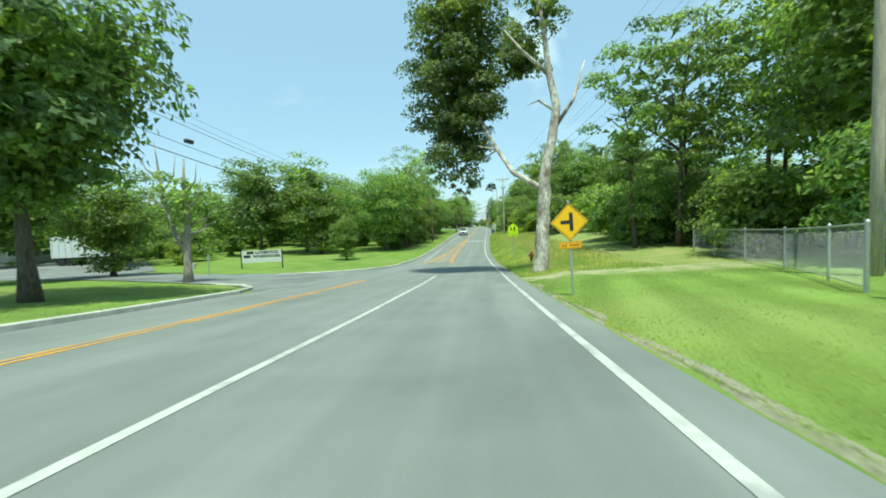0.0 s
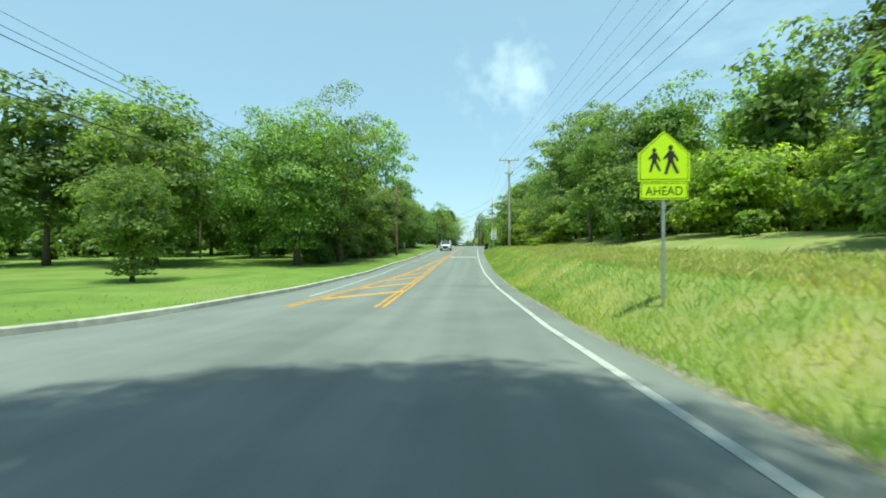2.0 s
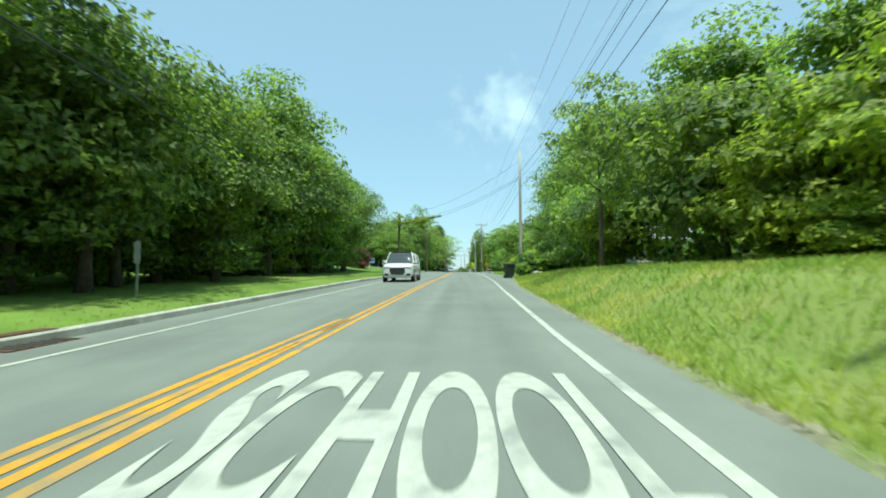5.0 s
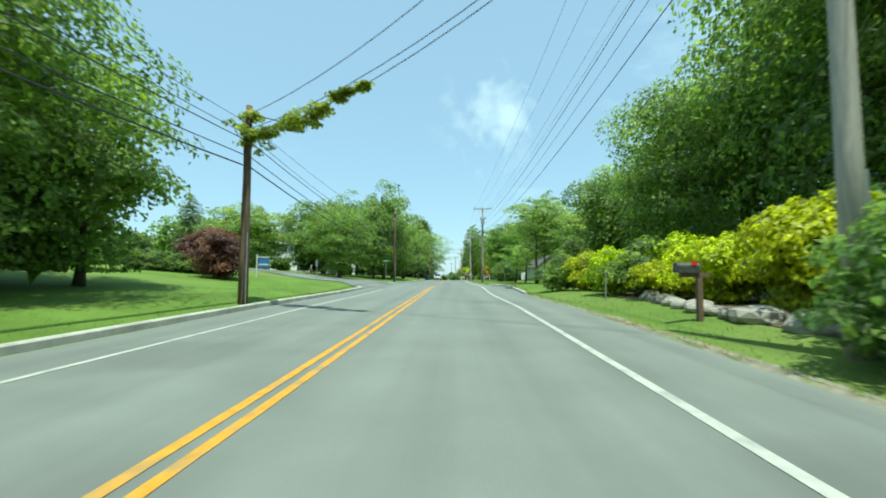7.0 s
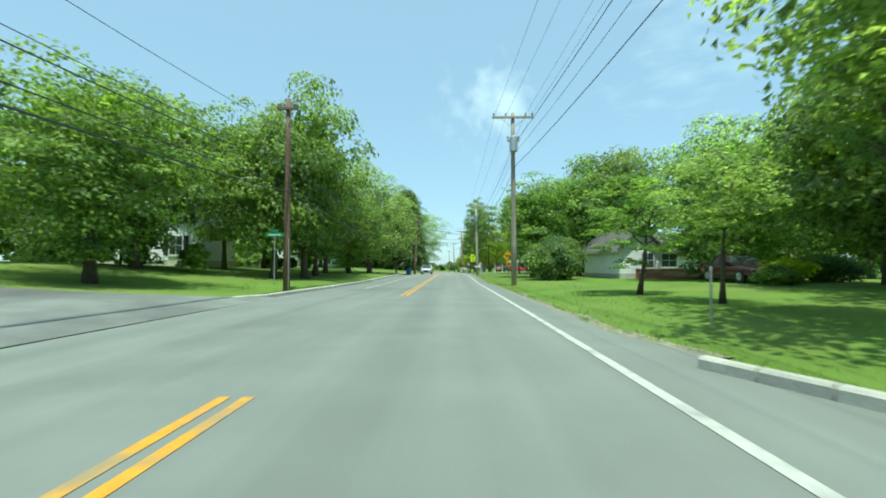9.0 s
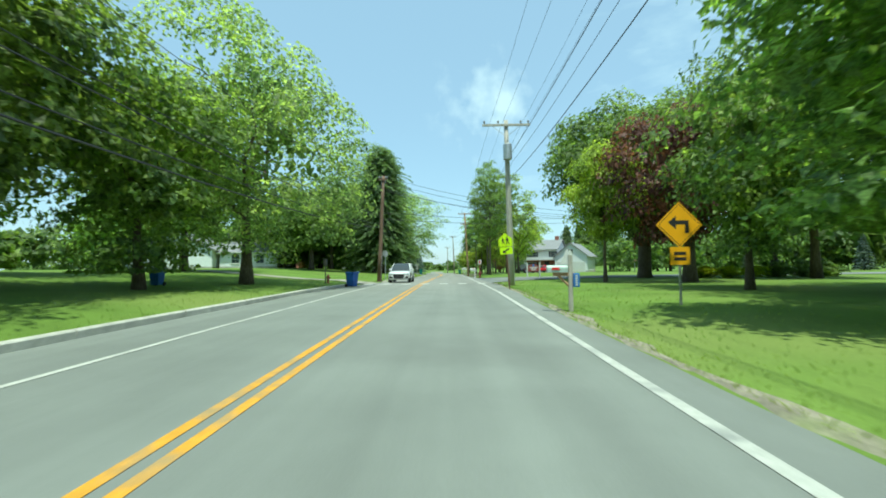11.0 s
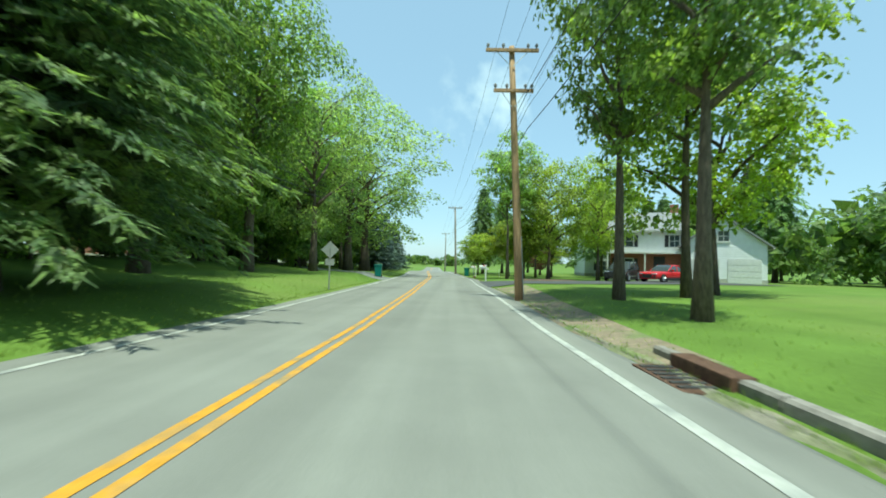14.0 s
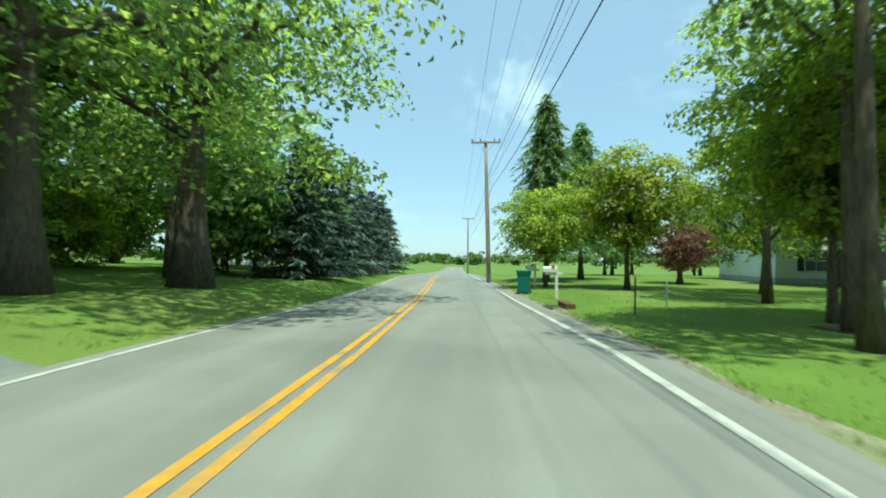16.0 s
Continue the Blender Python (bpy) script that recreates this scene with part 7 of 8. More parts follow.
# ---- fence ----
def chain_fence(pts, h, label):
    t = thing("chain_link_fence", Matrix.Translation((pts[0][0], pts[0][1], ground_z(*pts[0]))), label, "fence")
    z0 = ground_z(*pts[0])
    loc = [(x - pts[0][0], y - pts[0][1], ground_z(x, y) - z0) for x, y in pts]
    for i, (x, y, z) in enumerate(loc):
        p = part("post", tube([(x, y, z - 0.2), (x, y, z + h + 0.05)], 0.05 if i in (0, len(loc) - 1) else 0.035, 8), STEEL, t)
        part("post_cap", tube([(x, y, z + h + 0.05), (x, y, z + h + 0.1)], [0.05, 0.02], 8), STEEL, p)
    for a, b in zip(loc, loc[1:]):
        a, b = Vector(a), Vector(b)
        part("top_rail", tube([a + Vector((0, 0, h)), b + Vector((0, 0, h))], 0.025, 6), STEEL, t)
        part("bottom_rail", tube([a + Vector((0, 0, 0.12)), b + Vector((0, 0, 0.12))], 0.012, 5), STEEL, t)
        bm = bmesh.new()
        n = int((b - a).length / 0.14)
        k = max(1, int(h / 0.14))
        for i in range(-k, n):
            for flip in (False, True):
                u0, u1 = i / n, (i + k) / n
                w0, w1 = 0.0, 1.0
                if u0 < 0:
                    w0, u0 = -u0 * n / k, 0.0
                if u1 > 1:
                    w1, u1 = 1 - (u1 - 1) * n / k, 1.0
                if w1 <= w0:
                    continue
                za, zb = (1 - w0, 1 - w1) if flip else (w0, w1)
                tube([a.lerp(b, u0) + Vector((0, 0, 0.1 + za * (h - 0.1))), a.lerp(b, u1) + Vector((0, 0, 0.1 + zb * (h - 0.1)))], 0.0022, 3, bm, False)
        part("wire_mesh", bm, STEEL, t)


def board_fence(x0, y0, x1, y1, h, label):
    """A low fence of upright boards on two rails."""
    t = thing("board_fence", Matrix.Translation((x0, y0, ground_z(x0, y0))) @ pose(0, 0, 0, 0, 0, math.degrees(math.atan2(y1 - y0, x1 - x0))), label, "fence")
    ln = math.hypot(x1 - x0, y1 - y0)
    for z in (0.2, h - 0.15):
        part("rail", box(0, ln, 0.013, 0.05, z - 0.04, z + 0.04), WOOD_RED, t)
    n = int(ln / 0.16)
    me = mesh_of("fence_board", box(-0.07, 0.07, -0.011, 0.011, -0.02, h), WOOD_RED)
    for i in range(n):
        b = new("board", me)
        b.parent, b.location = t, (0.08 + 0.16 * i, 0, 0.012 * math.sin(i * 2.3))


board_fence(13.6, 181.0, 20.4, 179.4, 0.75, "low red-brown wooden board fence behind the lawn")
chain_fence([(9.2, 10.1), (10.5, 12.9), (12.2, 17.3), (13.3, 21.7), (14.0, 25.8), (14.8, 30)], 1.5, "grey galvanised chain-link fence along the wood")


# ---- houses ----
def window(parent, m, w, h, shutters=True, name="window"):
    f = part(name, moved(box(-w / 2 - 0.07, w / 2 + 0.07, -0.05, 0.02, -h / 2 - 0.07, h / 2 + 0.07, 0.01), m), WHITE_WOOD, parent)
    for k, (z0, z1) in enumerate(((-h / 2, -0.025), (0.025, h / 2))):
        for x0, x1 in ((-w / 2, -0.02), (0.02, w / 2)):
            part("pane", moved(box(x0, x1, -0.056, -0.03, z0, z1), m), PANE, f)
    part("sill", moved(box(-w / 2 - 0.1, w / 2 + 0.1, -0.1, 0.0, -h / 2 - 0.13, -h / 2 - 0.07, 0.005), m), WHITE_WOOD, f)
    if shutters:
        for s in (-1, 1):
            part("shutter", moved(box(s * (w / 2 + 0.27) - 0.17, s * (w / 2 + 0.27) + 0.17, -0.05, 0.01, -h / 2 - 0.03, h / 2 + 0.03, 0.008), m), SHUTTER, parent)


def siding_wall(parent, w, z0, z1, m, material, name="siding", course=0.2):
    """Lapped boards over a wall face."""
    n = int((z1 - z0) / course)
    for i in range(n):
        a = z0 + (z1 - z0) * i / n
        b = z0 + (z1 - z0) * (i + 1) / n
        bm = plate([(-w / 2, a), (w / 2, a), (w / 2, b), (-w / 2, b)], 0.02)
        for v in bm.verts:
            if v.co.y < 0.001 and abs(v.co.z - a) < 1e-4:
                v.co.y = -0.022
        part(name, moved(bm, m), material, parent)


def house(x, y, turn, w, d, h, roof_h, label, wall=SIDING, roof=ROOF, fronts=(), sides=(), door=None, gable_front=False, lower=None, z=None, shutters=True, chimney=None, boards=True):
    """A gabled house: front on local -y, w wide along x, d deep. fronts and sides: windows as (along, height, w, h)."""
    g = (ground_z(x, y) if z is None else z) - 0.1
    t = thing("house", Matrix.Translation((x, y, g)) @ pose(0, 0, 0, 0, 0, turn), label, "house")
    walls = bmesh.new()
    prof = [(-w / 2, 0), (w / 2, 0), (w / 2, h), (-w / 2, h)] if not gable_front else [(-w / 2, 0), (w / 2, 0), (w / 2, h), (0, h + roof_h), (-w / 2, h)]
    plate(prof, d, bm=walls)
    if not gable_front:
        for s in (-1, 1):
            sidep = plate([(-d / 2, h), (d / 2, h), (0, h + roof_h)], 0.2)
            moved(sidep, Matrix.Translation((s * (w / 2 - 0.1), d / 2, 0)) @ pose(0, 0, 0, 0, 0, 90) @ Matrix.Translation((0, -0.1, 0)))
            join(walls, sidep)
    body = part("wall", walls, wall, t)
    if boards:
        siding_wall(body, w - 0.02, 3.0 if lower else 0.5, h, Matrix.Translation((0, -0.002, 0)), wall)
        siding_wall(body, d - 0.02, 0.5, h, Matrix.Translation((-w / 2 - 0.002, d / 2, 0)) @ pose(0, 0, 0, 0, 0, -90), wall)
    part("foundation", box(-w / 2 - 0.03, w / 2 + 0.03, -0.03, d + 0.03, -0.4, 0.45), CONCRETE, t)
    if lower:
        part("lower_wall", box(-w / 2 + 0.02, w / 2 - 0.02, -0.06, 0.1, 0.3, 2.75, 0.01), lower, t, "red brick lower storey")
    over = 0.4
    span, lng = (w, d) if gable_front else (d, w)
    slope = math.hypot(span / 2 + over, roof_h * (span / 2 + over) / (span / 2))
    ang = math.degrees(math.atan2(roof_h, span / 2))
    for s in (-1, 1):
        rb = box(0, slope, -lng / 2 - over, lng / 2 + over, 0.0, 0.14, 0.01)
        m = Matrix.Translation((0, d / 2, h + roof_h + 0.02)) @ (pose(0, 0, 0) if gable_front else pose(0, 0, 0, 0, 0, 90)) @ (pose(0, 0, 0) if s > 0 else pose(0, 0, 0, 0, 0, 180)) @ pose(0, 0, 0, 0, ang, 0)
        part("roof", moved(rb, m), roof, t)
        part("fascia", moved(box(slope - 0.02, slope + 0.05, -lng / 2 - over, lng / 2 + over, -0.08, 0.1), m), WHITE_WOOD, t)
    for a, zc, ww, hh in fronts:
        window(t, Matrix.Translation((a, -0.01 if not (lower and zc < 2.8) else -0.065, zc)), ww, hh, shutters)
    for a, zc, ww, hh in sides:
        window(t, Matrix.Translation((-w / 2 - 0.01, d / 2 + a, zc)) @ pose(0, 0, 0, 0, 0, -90), ww, hh, False)
    if door is not None:
        dr = part("door", box(door - 0.5, door + 0.5, -0.09, 0.02, 0.4, 2.5, 0.01), SHUTTER, t, "dark front door")
        part("door_handle", tube([(door + 0.38, -0.13, 1.4), (door + 0.38, -0.09, 1.4)], 0.03, 8), STEEL, dr)
        part("step", box(door - 0.9, door + 0.9, -1.2, -0.03, 0.0, 0.36, 0.02), CONCRETE, t)
    if chimney is not None:
        part("chimney", box(chimney - 0.4, chimney + 0.4, d * 0.5 - 0.3, d * 0.5 + 0.3, h, h + roof_h + 0.9, 0.02), BRICK, t)
    return t


house(-23.5, 181, 8, 9, 7, 4.6, 1.8, "white two-storey house behind lawn trees", fronts=((-3, 3.9, 0.9, 1.3), (0, 3.9, 0.9, 1.3), (3, 3.9, 0.9, 1.3), (-2.6, 1.6, 0.9, 1.4), (2.6, 1.6, 0.9, 1.4)), sides=((0, 3.9, 0.9, 1.2),), door=0)
house(14.6, 182.5, 8, 3.4, 6, 2.5, 1.4, "small white gabled house beyond the lawn", fronts=((0.6, 1.5, 0.9, 1.1),), gable_front=True, roof=ROOF_DARK, shutters=False)
house(21.6, 187, -4, 6, 6, 2.4, 1.5, "low white ranch house behind trees", fronts=((-2.5, 1.5, 1.2, 1.1), (2.5, 1.5, 1.2, 1.1)), roof=ROOF_DARK, shutters=False)
house(-37.5, 240, 6, 9.5, 9, 2.9, 2.3, "long white gabled house behind the lawn", fronts=(), sides=((0, 1.6, 1, 1.1),), gable_front=True, shutters=False)
house(-28.4, 242, 3, 8, 7, 2.5, 1.5, "white garage wing with a porch", fronts=((-1.8, 1.5, 1.0, 1.1), (1.6, 1.5, 1.0, 1.1)), shutters=False)
big = house(19.4, 274.0, -28, 6.6, 8, 5.1, 2.0, "white colonial house with black shutters over red brick", fronts=((-1.9, 4.0, 1.5, 1.1), (2.5, 4.0, 0.8, 1.1), (-1.9, 1.6, 1.5, 1.3)), sides=((-1.5, 4.0, 0.8, 1.2), (1.5, 1.6, 0.8, 1.2)), door=1.2, lower=BRICK, chimney=2.4)
part("porch_roof", box(-3.5, 3.3, -1.1, -0.07, 2.76, 2.9, 0.02), WHITE_WOOD, big)
for u in (-3.4, 0.0, 3.2):
    part("porch_post", box(u - 0.06, u + 0.06, -1.05, -0.93, 0.0, 2.76, 0.01), WHITE_WOOD, big)
garage = house(24.6, 270.2, -28, 6.4, 9, 3.5, 2.5, "white gabled garage wing with two wide doors", gable_front=True, shutters=False, roof=ROOF, fronts=((0, 4.3, 0.8, 0.9),))
for u in (-1.55, 1.55):
    gd = part("garage_door", box(u - 1.25, u + 1.25, -0.06, 0.02, 0.05, 2.25, 0.01), WHITE_WOOD, garage)
    for k in range(4):
        part("door_panel", box(u - 1.2, u + 1.2, -0.075, -0.055, 0.12 + 0.53 * k, 0.58 + 0.53 * k, 0.008), WHITE_WOOD, gd)
house(25, 293, -6, 11, 8, 5.0, 2.0, "white house behind garden trees", fronts=((-3.5, 3.9, 0.9, 1.2), (-0.6, 3.9, 0.9, 1.2), (3, 3.9, 0.9, 1.2), (-3.2, 1.6, 1.2, 1.3), (3.2, 1.6, 1.2, 1.3)), door=0.2, roof=ROOF_DARK)
house(-31, 312, 5, 9, 7, 3.0, 1.8, "white house behind roadside trees", fronts=((-2.5, 1.7, 1, 1.2), (2.5, 1.7, 1, 1.2)), door=0, shutters=False)
house(-38, 275, 0, 10, 7, 2.8, 1.6, "low house with red and white walls behind trees", wall=BRICK, fronts=((-3, 1.6, 1.2, 1.1), (2.5, 1.6, 1.2, 1.1)), boards=False, shutters=False)
house(-68, 62, 12, 16, 9, 5.5, 1.0, "long pale warehouse building beyond the parking lot", wall=SIDING_GREY, shutters=False, fronts=((-5, 2, 1.2, 1.2), (0, 2, 1.2, 1.2)))
house(-46, 122, 0, 10, 7, 3, 1.6, "pale house glimpsed through woods", shutters=False, fronts=((-3, 1.6, 1.1, 1.1), (2, 1.6, 1.1, 1.1)))
house(21, 131, -10, 8, 7, 3, 1.6, "pale house glimpsed behind garden trees", shutters=False, fronts=((-2, 1.6, 1.1, 1.1), (2, 1.6, 1.1, 1.1)), sides=((0, 1.6, 1.2, 1.2),))


# ---- vehicles ----
def car(x, y, turn, paint, label, length=4.4, width=1.82, height=1.6, kind_="suv", z=None, name="car"):
    """A car whose nose points along local +y."""
    t = thing(name, Matrix.Translation((x, y, (ground_z(x, y) + 0.05) if z is None else z)) @ pose(0, 0, 0, 0, 0, turn), label, "car")
    L, W, H = length / 2, width / 2, height
    belt = H * (0.63 if kind_ != "sedan" else 0.64)
    hood = {"suv": 0.30, "sedan": 0.34, "van": 0.2}[kind_]
    deck = {"suv": 0.02, "sedan": 0.17, "van": 0.01}[kind_]
    yh, yd = L - hood * length, -L + deck * length
    # lower body: sections along the length
    secs = []
    for yy, zlo, zhi, wf in ((-L, 0.42, belt * 0.8, 0.80), (-L + 0.08, 0.3, belt * 0.97, 0.92), (-L + 0.5, 0.24, belt, 0.99), (yd, 0.22, belt, 1.0), (0, 0.22, belt * 0.99, 1.0), (yh, 0.22, belt * 0.98, 1.0), (yh + (L - yh) * 0.55, 0.22, belt * 0.965, 1.0), (L - 0.16, 0.22, belt * 0.9, 0.97), (L - 0.03, 0.25, belt * 0.82, 0.9), (L + 0.03, 0.34, belt * 0.68, 0.78)):
        w = W * wf
        secs.append([(-w * 0.93, yy, zlo), (-w, yy, zlo + 0.2), (-w, yy, (zlo + zhi) / 2 + 0.08), (-w * 0.95, yy, zhi - 0.06), (-w * 0.84, yy, zhi), (w * 0.84, yy, zhi), (w * 0.95, yy, zhi - 0.06), (w, yy, (zlo + zhi) / 2 + 0.08), (w, yy, zlo + 0.2), (w * 0.93, yy, zlo)])
    bm = bmesh.new()
    rows = [[bm.verts.new(p) for p in s] for s in secs]
    for a, b in zip(rows, rows[1:]):
        for k in range(9):
            bm.faces.new((a[k], a[k + 1], b[k + 1], b[k]))
        bm.faces.new((a[9], a[0], b[0], b[9]))
    bm.faces.new(rows[0])
    bm.faces.new(rows[-1][::-1])
    bmesh.ops.recalc_face_normals(bm, faces=bm.faces[:])
    body = part("body", bm, paint, t, smooth=True)
    soft_body = body.modifiers.new("round", "SUBSURF")
    soft_body.levels = soft_body.render_levels = 2
    # cabin
    rake, tail = {"suv": (0.75, 0.35), "sedan": (0.8, 0.7), "van": (0.55, 0.12)}[kind_]
    a0, a1, b0, b1 = yd + 0.05, yh + 0.05, yd + tail, yh - rake
    base, roof_w = W * 0.9, W * 0.72

    def shell(y_lo, y_hi, inner, lift):
        """A rounded skin over the cabin; inner leaves out the side walls."""
        out_bm = bmesh.new()
        lines = []
        for i in range(15):
            yy = y_lo + (y_hi - y_lo) * i / 14
            f = min(math.sin(min(max((a1 - yy) / rake, 0), 1) * math.pi / 2) ** 0.9, math.sin(min(max((yy - a0) / tail, 0), 1) * math.pi / 2) ** 0.8)
            zt = belt - 0.03 + (H - belt + 0.03) * f
            rw = base + (roof_w - base) * f
            half = [(base, belt - 0.04), (base + (rw - base) * 0.8, belt + (zt - belt) * 0.72), (rw, zt - 0.1 * f), (rw * 0.9, zt - 0.035 * f), (rw * 0.6, zt - 0.008 * f), (0.0, zt)][2 if inner else 0:]
            lines.append([out_bm.verts.new((-u, yy, v + lift)) for u, v in half] + [out_bm.verts.new((u, yy, v + lift)) for u, v in half[-2::-1]])
        for p, q in zip(lines, lines[1:]):
            for k in range(len(p) - 1):
                out_bm.faces.new((p[k], p[k + 1], q[k + 1], q[k]))
        bmesh.ops.recalc_face_normals(out_bm, faces=out_bm.faces[:])
        return out_bm

    cab = part("cabin_glass", shell(a0, a1, False, 0.0), CAR_GLASS, t, smooth=True)
    part("roof", shell(b0 - 0.06, b1 + 0.12, True, 0.012), paint, t, smooth=True)
    for sx_ in (-1, 1):
        for p, q in (((a1, b1)), ((a0, b0)), (((a0 + a1) / 2 - 0.1, (b0 + b1) / 2 - 0.1))):
            part("pillar", tube([(sx_ * base, p, belt - 0.03), (sx_ * roof_w, q, H - 0.04)], 0.045, 6), paint, cab)
        part("mirror", box(sx_ * (W + 0.02) - 0.1, sx_ * (W + 0.02) + 0.1, a1 - 0.5, a1 - 0.36, belt - 0.02, belt + 0.14, 0.03), paint, t)
        part("headlight", box(sx_ * W * 0.66 - 0.2, sx_ * W * 0.66 + 0.2, L - 0.32, L + 0.03, belt * 0.68, belt * 0.78, 0.05), LAMP_CLEAR, t)
        part("tail_light", box(sx_ * W * 0.78 - 0.14, sx_ * W * 0.78 + 0.14, -L - 0.01, -L + 0.12, belt * 0.66, belt * 0.86, 0.03), LAMP_RED, t)
        part("sill", box(sx_ * W * 0.97 - 0.03, sx_ * W * 0.97 + 0.03, -L * 0.6, L * 0.6, 0.18, 0.36, 0.02), CAR_TRIM, t)
        for wy in (L - 0.82, -L + 0.85):
            r = 0.34 if kind_ != "sedan" else 0.31
            arch = part("wheel_arch", tube([(sx_ * W * 0.96, wy, r), (sx_ * (W + 0.012), wy, r)], r + 0.06, 22), CAR_TRIM, t)
            wh = part("wheel", tube([(sx_ * (W - 0.2), wy, r), (sx_ * (W - 0.18), wy, r), (sx_ * (W + 0.0), wy, r), (sx_ * (W + 0.025), wy, r)], [r - 0.04, r, r, r - 0.04], 22), TYRE, t)
            part("rim", tube([(sx_ * W, wy, r), (sx_ * (W + 0.03), wy, r)], r * 0.66, 16), RIM, wh)
            for k in range(5):
                a = k * 2 * math.pi / 5
                part("spoke", tube([(sx_ * (W + 0.035), wy, r), (sx_ * (W + 0.035), wy + math.cos(a) * r * 0.6, r + math.sin(a) * r * 0.6)], 0.03, 5), RIM, wh)
    gr = part("grille", moved(plate([(-W * 0.36, 0), (W * 0.36, 0), (W * 0.5, belt * 0.2), (W * 0.46, belt * 0.36), (-W * 0.46, belt * 0.36), (-W * 0.5, belt * 0.2)], 0.1), Matrix.Translation((0, L - 0.03, belt * 0.36))), CAR_TRIM, t)
    for k in range(4):
        part("grille_bar", box(-W * 0.38, W * 0.38, L + 0.02, L + 0.028, belt * (0.42 + 0.075 * k), belt * (0.42 + 0.075 * k) + 0.014), STEEL, gr)
    for sx_ in (-1, 1):
        part("air_intake", box(sx_ * W * 0.68 - 0.13, sx_ * W * 0.68 + 0.13, L - 0.2, L + 0.015, 0.36, 0.5, 0.02), CAR_TRIM, t)
    part("front_bumper", box(-W * 0.84, W * 0.84, L - 0.22, L - 0.02, 0.24, belt * 0.4, 0.05), paint, t)
    part("rear_bumper", box(-W * 0.86, W * 0.86, -L - 0.03, -L + 0.2, 0.3, belt * 0.5, 0.05), CAR_TRIM if kind_ == "suv" else paint, t)
    part("plate", box(-0.2, 0.2, L + 0.03, L + 0.036, belt * 0.36, belt * 0.36 + 0.12), SIGN_W, t)
    part("plate", box(-0.22, 0.22, -L - 0.04, -L - 0.034, belt * 0.55, belt * 0.55 + 0.12), SIGN_W, t)
    return t


car(-3.75, 215.2, 180, CAR_WHITE, "white compact sport utility car in the oncoming lane", 4.1, 1.62, 1.46)
car(-4.25, 111.0, 180, CAR_WHITE, "white van in the oncoming lane", 4.9, 1.9, 1.85, "van", name="van")
car(18.0, 267.4, 120, CAR_RED, "red sedan parked on the driveway", 4.5, 1.8, 1.42, "sedan")
car(14.9, 268.4, 143, CAR_BLACK, "black sport utility car parked on the driveway", 4.6, 1.86, 1.66)
car(15.6, 172.6, 180, CAR_MAROON, "dark maroon car parked beyond the lawn", 4.4, 1.8, 1.45, "sedan")
car(-41.5, 236.0, 90, CAR_WHITE, "white car parked before the ranch house", 4.4, 1.8, 1.5, "sedan")


def trailer(x, y, turn):
    t = thing("box_trailer", Matrix.Translation((x, y, ground_z(x, y) + 0.05)) @ pose(0, 0, 0, 0, 0, turn), "white box trailer parked in the lot", "trailer")
    b = part("body", box(-4.5, 4.5, -1.25, 1.25, 1.1, 3.9, 0.04), SIGN_W, t)
    for k in range(12):
        part("rib", box(-4.3 + 0.78 * k, -4.24 + 0.78 * k, -1.275, -1.25, 1.15, 3.85), STEEL, b)
    part("chassis", box(-4.3, 4.3, -0.6, 0.6, 0.8, 1.1, 0.02), STEEL_DARK, t)
    for u in (-3.4, -2.3, 3.6):
        for s in (-1, 1):
            part("wheel", tube([(u, s * 0.9, 0.5), (u, s * 1.2, 0.5)], 0.5, 18), TYRE, t)


trailer(-52, 54, 12)


def play_hut(x, y):
    t = thing("garden_shed", Matrix.Translation((x, y, ground_z(x, y))), "small open wooden garden hut on the lawn", "shed")
    for u in (-0.8, 0.8):
        for v in (-0.8, 0.8):
            part("post", box(u - 0.06, u + 0.06, v - 0.06, v + 0.06, 0, 1.9), WHITE_WOOD, t)
    for s in (-1, 1):
        part("roof", moved(box(0, 1.3, -1.1, 1.1, 0, 0.06), Matrix.Translation((0, 0, 2.5)) @ (pose(0, 0, 0) if s > 0 else pose(0, 0, 0, 0, 0, 180)) @ pose(0, 0, 0, 0, 32, 0)), BRICK, t)


play_hut(36, 264)


def stone_edging():
    """Rough stones round the planting bed."""
    rng = random.Random(31)
    t = thing("rockery", Matrix.Translation((5.0, 118, 0)), "rough stones edging the planting bed", "stones")
    for i in range(20):
        bm = bmesh.new()
        bmesh.ops.create_icosphere(bm, subdivisions=2, radius=rng.uniform(0.2, 0.42))
        sx_, sy_ = rng.uniform(0.8, 1.3), rng.uniform(0.9, 1.5)
        for v in bm.verts:
            v.co *= 1 + 0.22 * noise.noise(v.co * 4 + Vector((i, 0, 0)))
            v.co.x, v.co.y, v.co.z = v.co.x * sx_, v.co.y * sy_, v.co.z * 0.6
        y = 118.2 + i * 0.62 + rng.uniform(-0.2, 0.2)
        x = 5.7 + rng.uniform(-0.15, 0.6)
        part("stone", moved(bm, Matrix.Translation((x - 5.0, y - 118, ground_z(x, y) + 0.07))), STONE, t)


stone_edging()


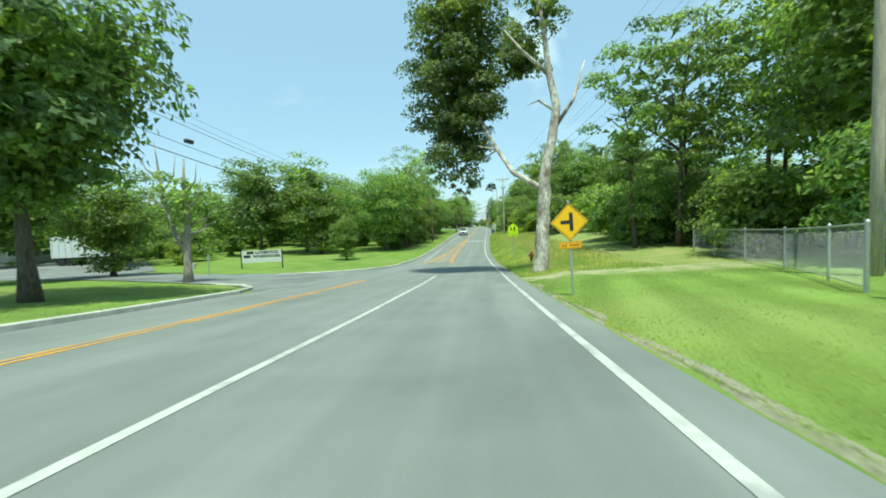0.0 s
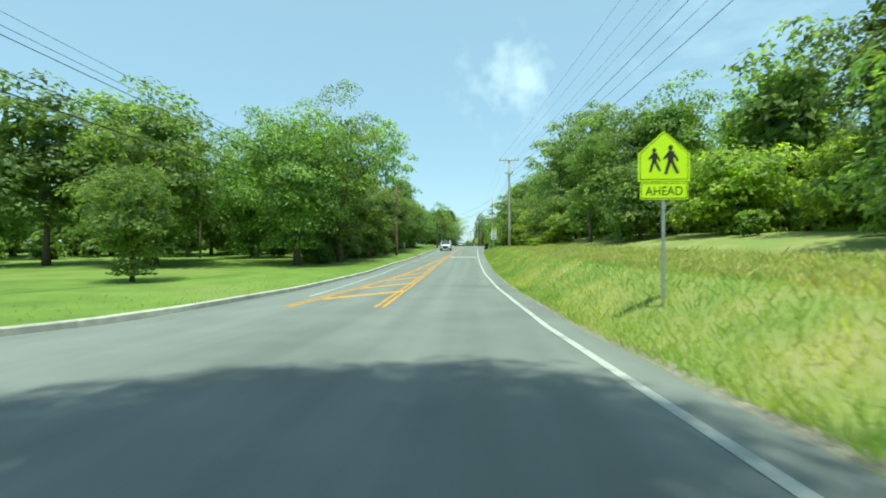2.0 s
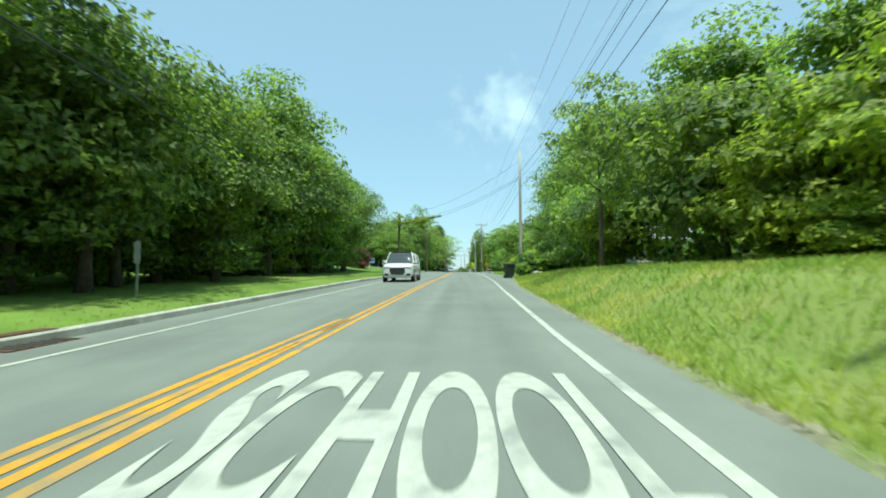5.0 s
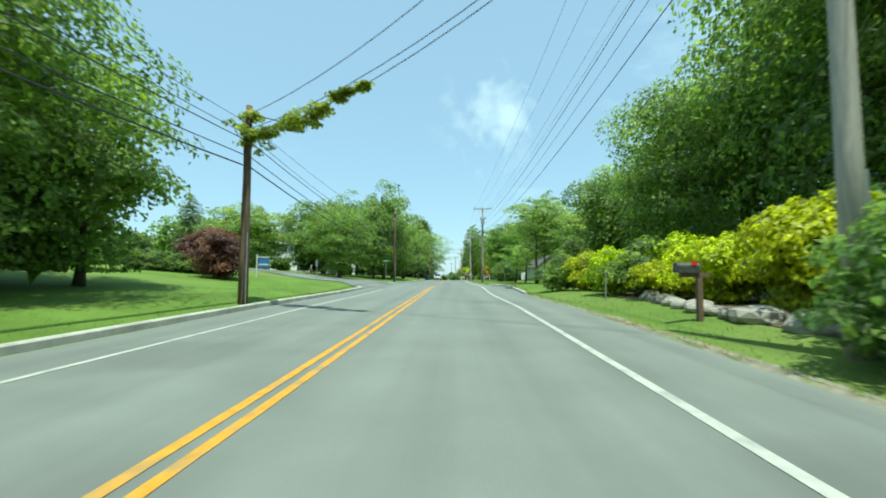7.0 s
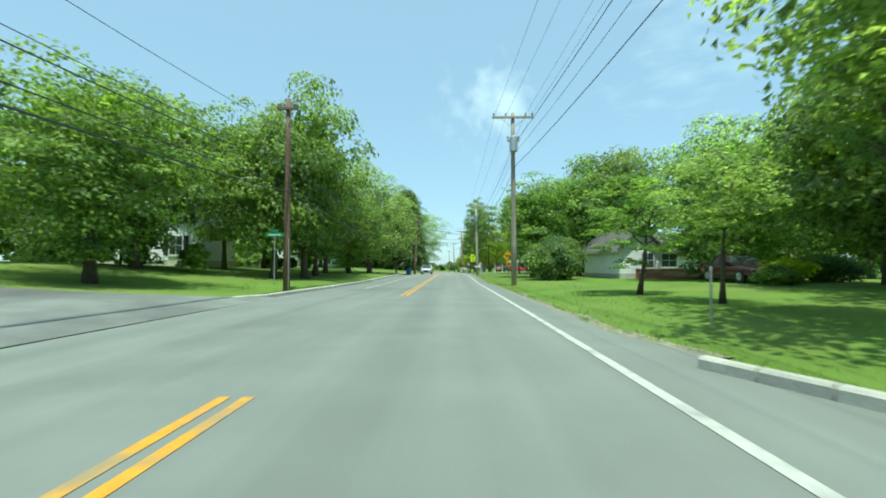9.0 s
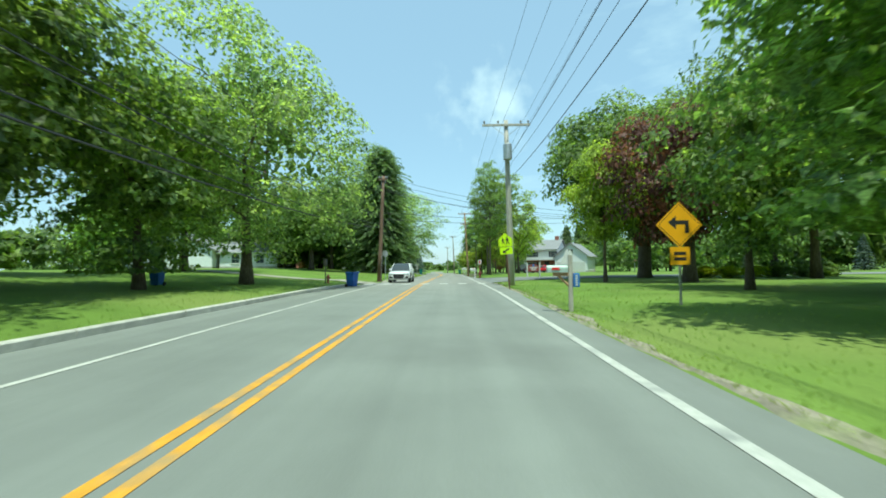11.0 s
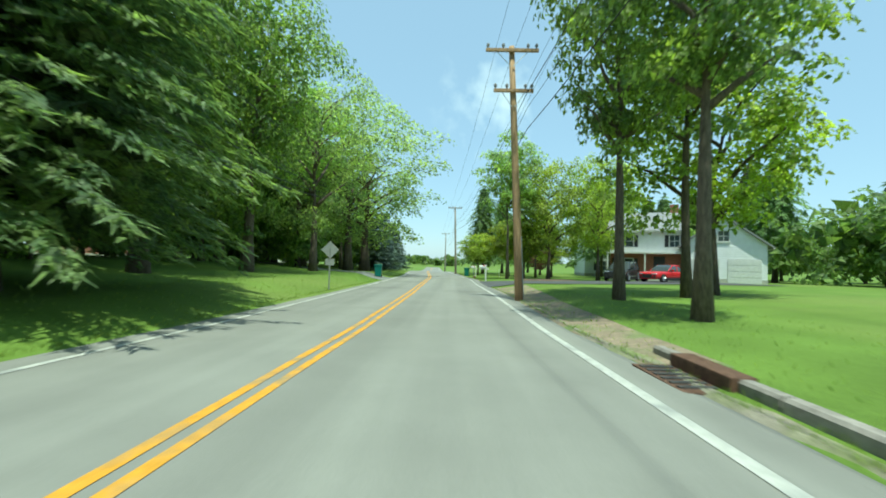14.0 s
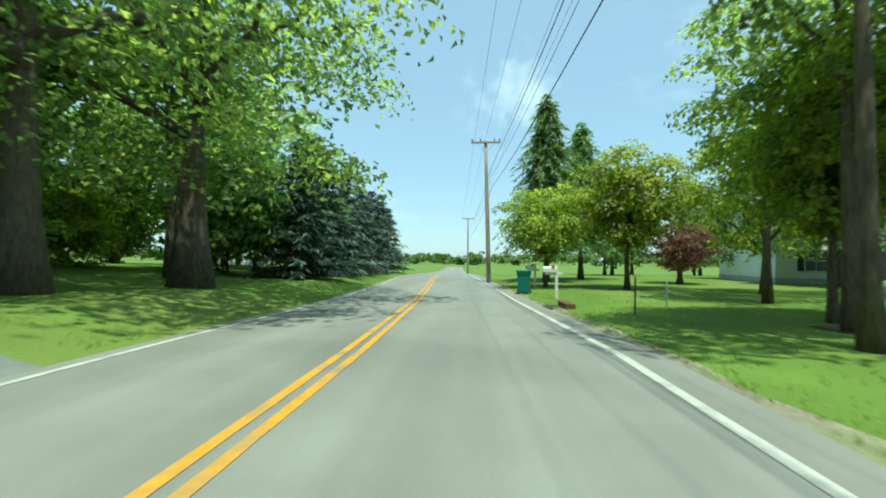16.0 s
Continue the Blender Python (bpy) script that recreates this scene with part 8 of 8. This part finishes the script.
# ---- grass ----
def grass(name, seed, n, ylim, side, reach, h0, h1, material, label, start=0.0):
    """Blades standing along one verge, thinning away from the road."""
    rng = np.random.default_rng(seed)
    y = rng.uniform(ylim[0], ylim[1], n)
    f = rng.uniform(0, 1, n) ** (1.5 if h1 > 0.15 else 3.0) * reach + start
    lx = np.interp(y, LINE_Y, LINE_X)
    x = lx + (np.interp(y, *EDGE_R) + 0.02 + f if side > 0 else np.interp(y, *EDGE_L) - 0.14 - f)
    z = np.array([ground_z(a, b) for a, b in zip(x, y)])
    h = rng.uniform(h0, h1, n)
    a = rng.uniform(0, 2 * math.pi, n)
    w = 0.005 + h * 0.024
    lean = rng.normal(size=(n, 2)) * h[:, None] * 0.35
    p = np.stack([x, y, z - 0.01], -1)
    side_v = np.stack([np.cos(a) * w, np.sin(a) * w, 0 * a], -1)
    tip = p + np.stack([lean[:, 0], lean[:, 1], h], -1)
    mid = (p + tip) / 2 + np.stack([-lean[:, 0] * 0.15, -lean[:, 1] * 0.15, h * 0.1], -1)
    q = np.stack([p - side_v, p + side_v, mid + side_v * 0.7, tip], 1)
    keep = np.ones(n, bool)
    for lo, hi, sd in ((18, 36, -1), (145, 166, -1), (210, 214.5, -1), (263, 269.5, -1), (211, 226, 1), (257, 265.5, 1), (19.6, 21.8, 1)):
        keep &= ~((y > lo) & (y < hi) & (side == sd))
    return tagged(new(name, quads_mesh(name, q[keep], material)), label, "grass", kind="stuff")


grass("verge_grass", 4, 22000, (-4, 19.4), 1, 9.0, 0.03, 0.06, GRASS_TALL, "short mown yellowish grass beside the road")
grass("dry_grass", 6, 3500, (22, 34), 1, 5.0, 0.06, 0.16, GRASS_DRY, "dry straw-coloured grass beside the sycamore", 0.8)
grass("verge_grass", 1, 90000, (21.8, 118), 1, 7.0, 0.07, 0.22, GRASS_TALL, "tall pale grass on the roadside bank")
grass("dry_grass", 5, 12000, (30, 74), 1, 5.0, 0.1, 0.3, GRASS_DRY, "dry straw-coloured grass on top of the bank", 2.6)
grass("verge_grass", 2, 30000, (118, 300), 1, 5.0, 0.03, 0.09, GRASS_BLADE, "short green grass along the verge")
grass("verge_grass", 3, 38000, (-4, 300), -1, 5.0, 0.03, 0.10, GRASS_BLADE, "short green grass along the kerb")
